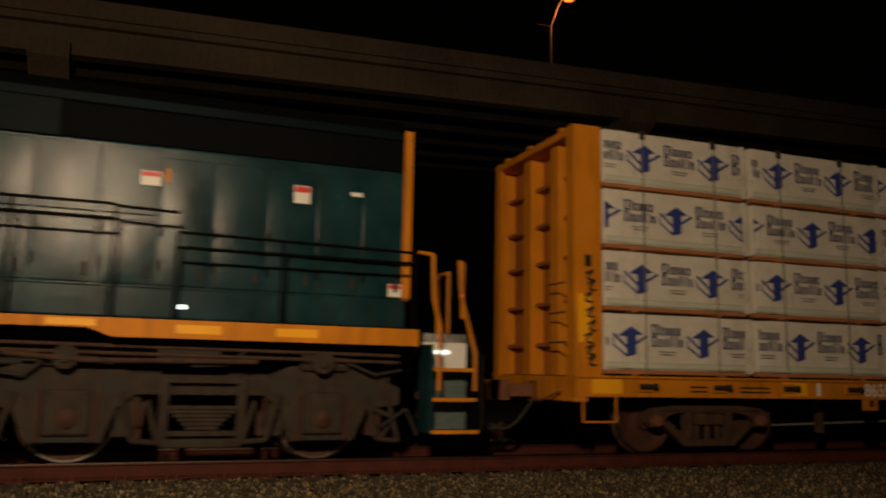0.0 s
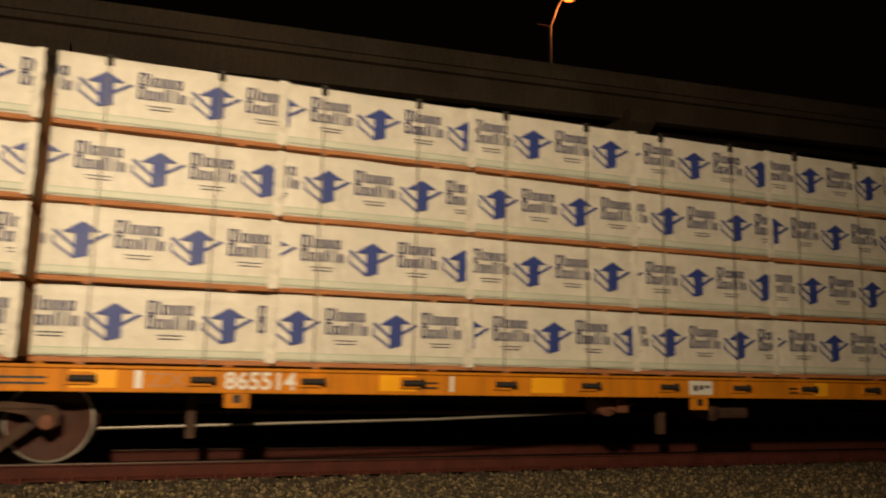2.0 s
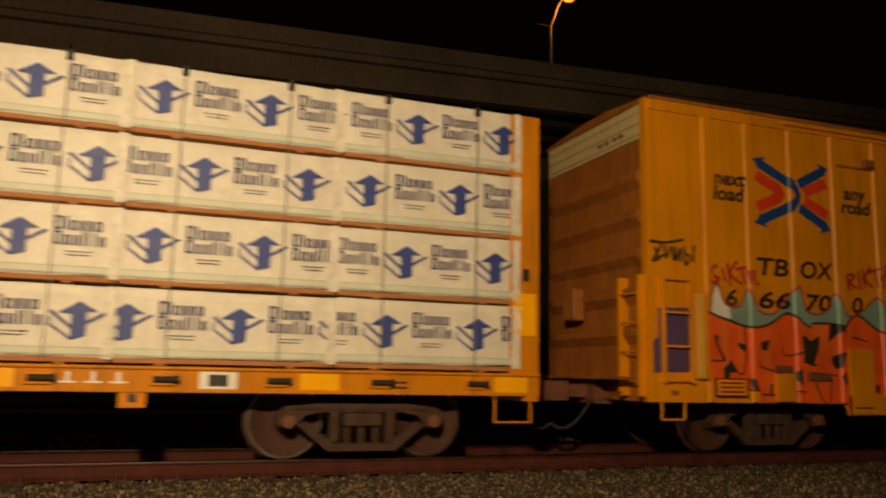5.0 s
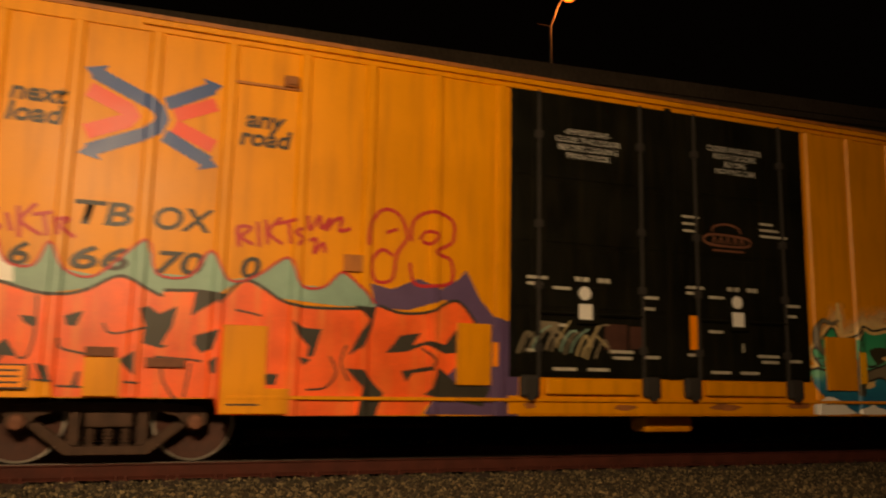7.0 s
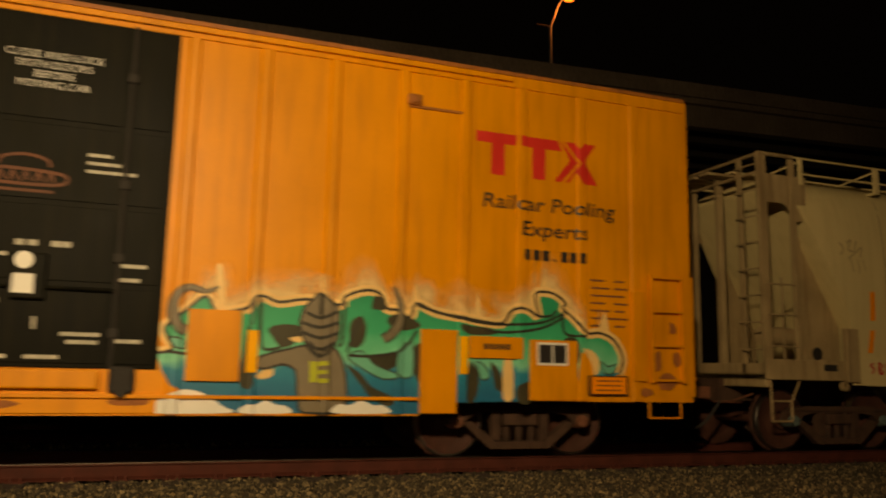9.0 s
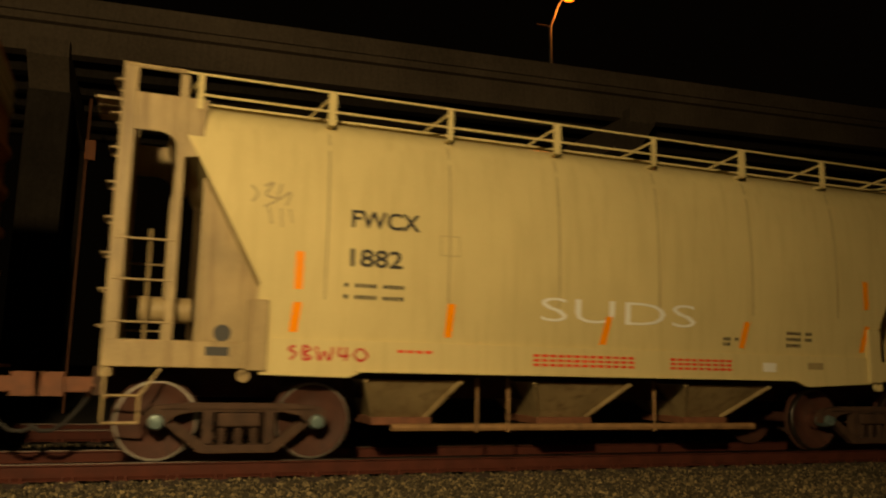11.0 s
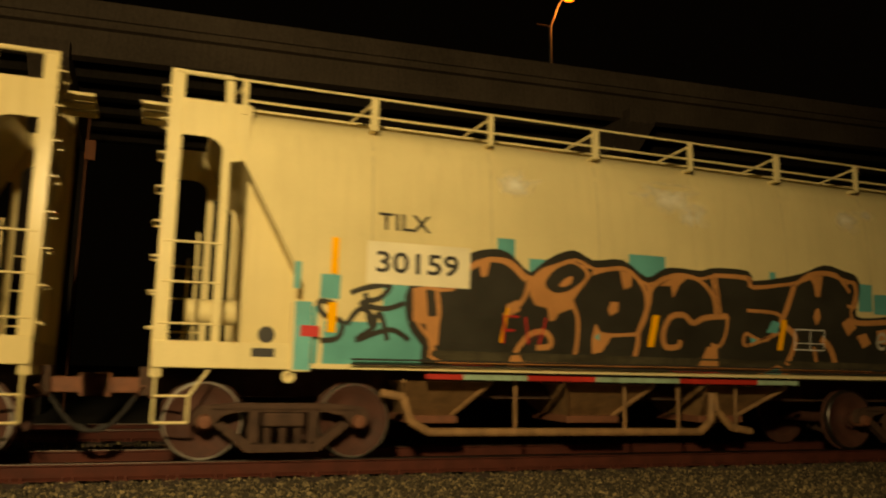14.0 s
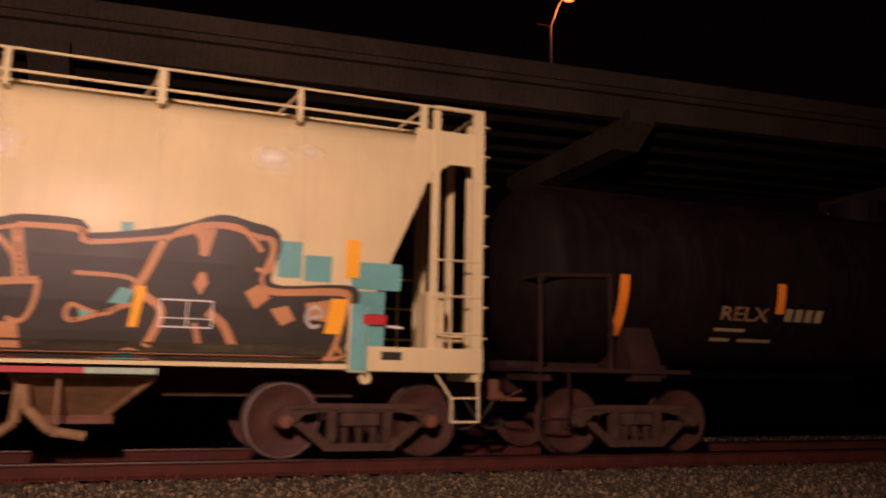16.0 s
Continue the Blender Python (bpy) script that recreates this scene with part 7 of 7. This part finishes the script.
def outlet(car, xa, xb, ba, bb, material, zt=0.96, zb=0.48):
    """A hopper bay under the car, with its gate."""
    bm = BM()
    top = [bm.verts.new(p) for p in ((xa, -1.0, zt), (xb, -1.0, zt), (xb, 1.0, zt), (xa, 1.0, zt))]
    low = [bm.verts.new(p) for p in ((ba, -0.45, zb), (bb, -0.45, zb), (bb, 0.45, zb), (ba, 0.45, zb))]
    fs = [bm.faces.new((top[i], top[(i + 1) % 4], low[(i + 1) % 4], low[i])) for i in range(4)] + [bm.faces.new(low), bm.faces.new(top)]
    bmesh.ops.recalc_face_normals(bm, faces=fs)
    o = part("outlet_bay", bm, material, car)
    bm = BM()
    box(bm, ba - 0.05, bb + 0.05, -0.55, 0.55, zb - 0.10, zb, 0.01)
    part("gate", bm, "coupler", o)
    for x, b in ((xa, ba), (xb, bb)):
        part("edge_flange", rods(BM(), [(x - 0.02, -1.03, zt), (b - 0.02, -0.49, zb)], 0.03), material, o)
    return o


ha = hopper(49.86, 62.57, "cream", "cream covered hopper with curved sides and a thin white tag", "hub", 1.18)
hb = hopper(63.75, 76.67, "grey", "grey covered hopper with a black and tan spray-painted word", "coupler", 1.10)
# first hopper: side sill, bays, marks
bm = BM()
prism(bm, [(51.55, 1.42), (51.55, 1.0), (52.6, 0.98), (52.8, 1.06), (59.35, 1.06), (59.6, 0.96), (60.9, 1.02), (60.9, 1.42)], -1.24, -1.18)
part("side_sill", bm, "cream", ha)
part("sill_flange", box(BM(), 52.7, 59.4, -1.27, -1.18, 1.045, 1.065, 0.004), "cream", ha)
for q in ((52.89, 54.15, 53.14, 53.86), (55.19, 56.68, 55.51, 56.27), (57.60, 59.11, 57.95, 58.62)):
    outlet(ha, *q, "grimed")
bm = BM()
rods(bm, [(53.3, -0.75, 0.36), (59.0, -0.75, 0.36)], 0.05)
for x in (54.45, 54.9, 57.2):
    rod(bm, (x, -0.8, 0.3), (x, -0.8, 1.0), 0.02)
part("outlet_pipe", bm, "pipe", ha)
text("FWCX", 52.56, 2.80, 0.30, "ink", ha, -0.004, 0.88, "reporting_mark", bold=0.006, bend=bow)
text("1882", 52.56, 2.32, 0.30, "ink", ha, -0.004, 0.66, "car_number", bold=0.006, bend=bow)
text("SUDS", 55.15, 1.76, 0.46, "white", ha, -0.004, 2.45, "spray_tag", bold=-0.004, bend=bow)
bm = BM()
for x, z, w in ((52.5, 2.06, 0.85), (52.5, 1.92, 0.8), (59.25, 1.72, 0.55), (59.25, 1.63, 0.5), (59.25, 1.54, 0.36), (58.1, 1.60, 0.3), (58.1, 1.53, 0.22)):
    n = int(w / 0.07)
    for k in range(n):
        if (k + int(x * 7)) % 5 != 3:
            patch(bm, x + k * 0.07, x + k * 0.07 + 0.048, z, z + 0.05, -0.004)
part("small_print", bow(bm), "ink", ha, "small illegible stencil bars")
bm = BM()
for x, w, rows in ((55.05, 1.66, 3), (57.17, 1.12, 3), (53.2, 0.5, 1)):
    for r in range(rows):
        k = 0.0
        while k < w - 0.1:
            patch(bm, x + k, x + k + 0.09, 1.29 - r * 0.06, 1.325 - r * 0.06, -1.244)
            k += 0.12
part("red_stencil", bm, "xred", ha, "illegible red stencil bars")
part("notice", patch(BM(), 58.78, 59.02, 1.17, 1.30, -1.243), "white", ha)
part("plate", patch(BM(), 59.62, 59.92, 1.22, 1.32, -1.243), "seam", ha)
bm = BM()
for k, pts in enumerate(([(51.95, 1.34), (51.88, 1.30), (51.96, 1.25), (51.90, 1.18)], [(52.05, 1.18), (52.05, 1.34), (52.13, 1.30), (52.06, 1.26), (52.14, 1.2), (52.05, 1.18)], [(52.2, 1.34), (52.24, 1.18), (52.3, 1.28), (52.36, 1.18), (52.4, 1.34)], [(52.48, 1.34), (52.48, 1.24), (52.6, 1.24)], [(52.56, 1.34), (52.56, 1.18)], [(52.72, 1.33), (52.66, 1.25), (52.74, 1.18), (52.82, 1.25), (52.74, 1.33)])):
    stroke(bm, pts, 0.03, -1.243 - 0.0005 * k)
part("spray_tag", bm, "g_red", ha, "dark red spray tag on the sill")
bm = BM()
for k, pts in enumerate(([(51.35, 3.2), (51.42, 3.1), (51.36, 3.0)], [(51.5, 3.2), (51.6, 3.25), (51.52, 3.1), (51.65, 3.05), (51.5, 2.95)], [(51.7, 3.25), (51.66, 3.05), (51.8, 3.15), (51.76, 2.98)], [(51.55, 2.95), (51.6, 2.75)], [(51.7, 2.95), (51.72, 2.72)], [(51.8, 2.95), (51.84, 2.78)])):
    stroke(bm, pts, 0.03, -0.004 - 0.0006 * k)
part("spray_tag", bow(bm), "seam", ha, "faded brown spray tag")
bm = BM()
for z0, z1 in ((2.52, 2.53), (2.77, 2.78)):
    patch(bm, 53.72, 53.98, z0, z1, -0.004)
for x in (53.72, 53.97):
    patch(bm, x, x + 0.012, 2.53, 2.77, -0.0045)
part("stencil_frame", bow(bm), "seam", ha)
for x, z0, z1, d in ((51.95, 2.0, 2.45, 0.0), (51.92, 1.50, 1.85, 0.03), (53.86, 1.50, 1.92, 0.03), (56.10, 1.48, 1.86, 0.09), (58.42, 1.50, 1.88, 0.09), (60.80, 2.16, 2.60, 0.0), (60.72, 1.50, 1.90, 0.10)):
    part("reflector", bow(face(BM(), [(x - 0.05, z0), (x + 0.05, z0), (x + 0.05 + d, z1), (x - 0.05 + d, z1)], -0.006)), "orange_tape", ha, "orange reflective strip")

# second hopper: bays, pipes, rods
for q in ((66.75, 67.95, 67.0, 67.6), (69.05, 70.45, 69.35, 70.1), (71.35, 72.8, 71.6, 72.3)):
    outlet(hb, *q, "pipe", 0.95, 0.50)
bm = BM()
rods(bm, [(67.1, -1.0, 0.32), (71.2, -1.0, 0.30)], 0.055, 10)
rods(bm, [(71.2, -1.0, 0.30), (71.4, -1.0, 0.45), (71.42, -1.0, 0.85)], 0.055, 10)
rods(bm, [(72.1, -1.0, 0.30), (71.75, -1.0, 0.36), (71.5, -1.0, 0.6), (71.46, -1.0, 0.85)], 0.055, 10)
rods(bm, [(67.1, -1.0, 0.32), (66.85, -1.0, 0.45), (66.75, -1.0, 0.75), (66.45, -1.0, 0.8)], 0.055, 10)
part("pneumatic_pipe", bm, "pipe", hb, "tan unloading pipe")
for x in (68.26, 69.92, 70.8, 71.8):
    part("pipe_hanger", rod(BM(), (x, -1.05, 0.3), (x, -1.05, 0.98), 0.022), "pipe", hb)
bm = BM()
prism_x(bm, [(-1.20, 1.08), (-1.15, 1.08), (-1.15, 1.14), (-1.20, 1.14)], 65.4, 75.0)
part("side_sill", bm, "grey", hb)
for z in (1.14, 1.20):
    part("brake_rod", rods(BM(), [(66.0, -1.27, z), (74.6, -1.27, z + 0.03)], 0.012), "black", hb)
x = 66.95
cols = ["dullred", "dullmint", "dullred", "dullmint", "dullred", "dullmint"]
for k, w in enumerate((0.5, 0.9, 1.0, 1.35, 1.35, 0.75)):
    part("reflector", box(BM(), x, x + w - 0.01, -1.25, -1.23, 0.98, 1.045), cols[k], hb, "red and white reflective bar" if k % 2 == 0 else "pale reflective bar")
    x += w
part("panel", bow(patch(BM(), 66.14, 67.50, 2.12, 2.64, -0.0176)), "cream_panel", hb, "repainted pale number panel")
for cx, cz, w, h in ((68.15, 3.55, 0.34, 0.22), (70.55, 3.62, 0.62, 0.30), (70.95, 3.38, 0.34, 0.24), (73.9, 3.55, 0.32, 0.2), (74.3, 3.7, 0.3, 0.1)):
    part("touch_up", bow(soft_spot(BM(), cx, cz, 1.35 * w, 1.35 * h, -0.003, 1.0)), "pale_mist", hb, "pale touched-up paint")
text("TILX", 66.28, 2.80, 0.30, "ink", hb, -0.004, 0.68, "reporting_mark", bold=0.004, bend=bow)
text("30159", 66.26, 2.27, 0.36, "ink", hb, -0.0186, 1.08, "car_number", bold=0.006, bend=bow)
for k, (x0, x1, z0, z1) in enumerate(SQUARES):
    part("spray_paint", bow(patch(BM(), x0, x1, max(z0, 1.12), z1, -0.0042 - 0.0003 * k)), "g_cyan", hb, "cyan spray squares")
for x0, x1, z0, z1 in ((65.37, 65.59, 1.45, 1.58), (75.08, 75.37, 1.62, 1.74)):
    part("spray_paint", patch(BM(), x0, x1, z0, z1, -1.294), "g_red", hb, "red band")
part("spray_paint", patch(BM(), 65.30, 65.50, 1.06, 1.86, -1.2915), "g_cyan", hb, "cyan spray paint")
part("spray_paint", patch(BM(), 74.93, 75.14, 1.06, 1.86, -1.2915), "g_cyan", hb, "cyan spray paint")
PIECE_IN = [(max(65.2, x), max(1.13, z)) for x, z in PIECE]
part("spray_outline", bow(stroke(BM(), PIECE_IN, 0.10, -0.0098, 3, closed=True)), "g_dark", hb, "black spray outline")
part("spray_paint", bow(face(BM(), PIECE_IN, -0.0108)), "g_dark", hb, "black spray-painted word")
INNER = [(70.9 + (x - 70.9) * 0.982, max(1.12, 1.85 + (z - 1.85) * 0.90)) for x, z in PIECE_IN]
part("spray_outline", bow(stroke(BM(), INNER, 0.045, -0.0125, 3, closed=True)), "g_tan", hb, "tan spray outline")
for k, (w, g) in enumerate(TAN_LINES0 + TAN_LINES1 + TAN_LINES2 + TAN_LINES3 + TAN_LINES4):
    part("spray_outline", bow(stroke(BM(), [(x, max(1.12, z)) for x, z in g], w, -0.0140 - 0.0001 * k)), "g_tan", hb, "tan spray outline")
for g in TAN_SPOTS0 + TAN_SPOTS1 + TAN_SPOTS2 + TAN_SPOTS3:
    part("spray_paint", bow(face(BM(), [(x, max(1.12, z)) for x, z in g], -0.0172)), "g_tan", hb, "tan spray mark")
part("spray_paint", bow(blob(BM(), EYES[0], -0.0180)), "g_dark", hb, "black spray ring")
part("spray_paint", bow(blob(BM(), EYES[1], -0.0188)), "g_tan", hb, "tan spray mark")
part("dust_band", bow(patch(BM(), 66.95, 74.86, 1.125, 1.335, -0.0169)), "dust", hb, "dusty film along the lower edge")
bm = BM()
stroke(bm, [(74.50 + 0.10 * math.cos(k), 1.68 + 0.12 * math.sin(k)) for k in (0.4, 1.4, 2.4, 3.4, 4.4, 5.4)], 0.045, -0.0200)
stroke(bm, [(74.42, 1.66), (74.60, 1.70)], 0.04, -0.0206, curved=False)
part("spray_tag", bow(bm), "stencil", hb, "small white spray mark")
for x0, x1, z0, z1 in ((68.55, 69.3, 1.125, 1.16), (70.6, 71.4, 1.125, 1.16), (67.3, 67.9, 1.125, 1.165)):
    part("spray_paint", bow(patch(BM(), x0, x1, z0, z1, -0.0196)), "g_red", hb, "thin red line")
for g in CYANS:
    part("spray_paint", bow(face(BM(), [(x, max(1.12, z)) for x, z in g], -0.0192)), "g_cyan", hb, "cyan spray mark")
bm = BM()
for k in range(46):
    w, g = (TAN_LINES2 + TAN_LINES3)[(k % 3) + 2]
    a, b = Vector(g[k % (len(g) - 1)]), Vector(g[k % (len(g) - 1) + 1])
    p = a.lerp(b, random.random())
    patch(bm, p.x - 0.010, p.x + 0.010, p.y - 0.010, p.y + 0.010, -0.0186 - 0.00002 * k)
part("spray_dots", bow(bm), "wheel", hb, "small dark spray dots")
bm = BM()
for k, g in enumerate(SCRIBBLE):
    stroke(bm, g, 0.065, -0.0105 - 0.001 * k)
part("spray_tag", bow(bm), "g_dark", hb, "black spray tag")
for k, (x0, x1, z0, z1) in enumerate(TAPES):
    d = 0.07 if 1 < k < 5 or k == 6 else 0.0
    part("reflector", bow(face(BM(), [(x0, z0), (x1 - d, z0), (x1, z1), (x0 + d, z1)], -0.0195)), "reflect", hb, "yellow orange reflective strip")
bm = BM()
for x0, x1, z0, z1 in ((72.76, 73.33, 1.50, 1.515), (72.76, 73.33, 1.80, 1.815), (72.76, 73.33, 1.60, 1.61)):
    patch(bm, x0, x1, z0, z1, -0.0195)
for x in (72.76, 73.05, 73.32):
    patch(bm, x, x + 0.014, 1.515, 1.80, -0.020)
part("stencil_frame", bow(bm), "white", hb, "white stencil frame")
bm = BM()
for k, pts in enumerate(([(68.0, 1.45), (68.0, 1.8), (68.2, 1.8)], [(68.0, 1.62), (68.15, 1.62)], [(68.3, 1.8), (68.36, 1.45), (68.45, 1.65), (68.52, 1.45), (68.6, 1.8)])):
    stroke(bm, pts, 0.03, -0.0195 - 0.0006 * k, curved=False)
part("spray_tag", bow(bm), "g_red", hb, "dark red spray tag")

# ---- the tank car ----
TX0 = 77.12
tank = thing("tank_car", TX0, "sooty black tank car with orange reflective strips", "freight car")
TR, TZ = 1.36, 2.52
bm = BM()
prof = []
for k in range(9):
    a = k / 8 * math.pi / 2
    prof.append((max(0.02, TR * math.sin(a)), 0.62 * (1 - math.cos(a))))
TL = 14.6
rings = [(r, x) for r, x in prof] + [(r, TL - x) for r, x in prof[::-1]]
seg = 48
loops = [[bm.verts.new((TX0 + 0.15 + x, r * math.cos(2 * math.pi * j / seg), TZ + r * math.sin(2 * math.pi * j / seg))) for j in range(seg)] for r, x in rings]
fs = []
for a, b in zip(loops, loops[1:]):
    for j in range(seg):
        fs.append(bm.faces.new((a[j], a[(j + 1) % seg], b[(j + 1) % seg], b[j])))
fs += [bm.faces.new(loops[0]), bm.faces.new(loops[-1])]
bmesh.ops.recalc_face_normals(bm, faces=fs)
shell = part("tank_shell", bm, "tank", tank, smooth=True)


def round_side(bm):
    """Lays paint onto the tank's round side."""
    return curve_to(bm, lambda z: math.sqrt(max(0.0, TR * TR - (z - TZ) ** 2)))


for x, z0, z1 in ((78.72, 1.62, 2.44), (81.43, 2.02, 2.46), (84.2, 2.0, 2.46), (88.0, 1.62, 2.44)):
    part("reflector", round_side(patch(BM(), x - 0.075, x + 0.075, z0, z1, -0.008)), "orange_tape", tank, "orange reflective strip")
text("RELX", 80.40, 1.90, 0.28, "pipe", tank, -0.006, 0.85, "reporting_mark", bold=0.004, bend=round_side)
bm = BM()
for k in range(4):
    patch(bm, 81.55 + k * 0.19, 81.68 + k * 0.19, 1.92, 2.10, -0.006)
for x, z, w in ((80.35, 1.74, 0.55), (80.35, 1.60, 0.35), (80.85, 1.60, 0.6)):
    patch(bm, x, x + w, z, z + 0.045, -0.006)
part("small_print", round_side(bm), "seam", tank, "faint stencil bars")
for e, s in ((TX0, 1), (TX0 + 14.9, -1)):
    bm = BM()
    box(bm, *sorted((e + s * 0.25, e + s * 2.9)), -0.45, 0.45, 0.80, 1.25, 0.02)
    box(bm, *sorted((e + s * 0.25, e + s * 0.5)), -1.3, 1.3, 0.98, 1.15, 0.01)
    prism_x(bm, [(-1.35, 1.0), (-1.35, 1.25), (-1.1, 1.75), (1.1, 1.75), (1.35, 1.25), (1.35, 1.0)], *sorted((e + s * 1.7, e + s * 2.15)))
    part("stub_sill", bm, "tangrime", tank)
    bm = BM()
    for y in (-1.38, 1.38):
        rods(bm, [(e + s * 0.3, y, 1.1), (e + s * 0.3, y, 2.35), (e + s * 1.35, y, 2.40), (e + s * 1.35, y, 1.1)], 0.028)
    rods(bm, [(e + s * 0.3, -1.38, 2.35), (e + s * 0.3, 1.38, 2.35)], 0.028)
    part("safety_rail", bm, "tangrime", tank)
    part("end_platform", box(BM(), *sorted((e + s * 0.2, e + s * 2.6)), -1.4, 1.4, 1.10, 1.16, 0.006), "tangrime", tank)
    bm = BM()
    rods(bm, [(e + s * 0.3, -1.36, 1.1), (e + s * 0.3, -1.36, 0.5), (e + s * 0.72, -1.36, 0.5), (e + s * 0.72, -1.36, 1.1)], 0.018)
    part("stirrup_step", bm, "tangrime", tank)
    coupler(tank, e + s * 0.25, -s)
    truck(tank, e + s * 1.95, "truck")
bm = BM()
lathe_at = TX0 + 7.4
bmesh.ops.create_cone(bm, cap_ends=True, segments=24, radius1=0.5, radius2=0.5, depth=0.4, matrix=Matrix.Translation((lathe_at, 0, TZ + TR + 0.12)))
part("dome", bm, "tank", tank)

CARS = [(loco, 3.08), (flat, 5.30), (boxcar, 29.70), (ha, 49.86), (hb, 63.75), (tank, TX0)]


# ---- what moves: the whole train rolls, and its wheels turn ----
def rolled(t):
    return float(np.interp(t, np.arange(33) * 0.5, ROLLED))


def motions():
    for car, x0 in CARS:
        walk(car, [(k * 0.5, pose(x0 - ROLLED[k], YC, 0)) for k in range(33)])
    for b, x0, z in BUNDLES:
        walk(b, [(k * 0.5, pose(x0 - ROLLED[k], YC, z)) for k in range(33)])
    for w, x, r in SPINS:
        walk(w, [(k * 0.1, pose(x, 0, r, 0, -math.degrees(rolled(k * 0.1) / r), 0)) for k in range(161)])


motions()
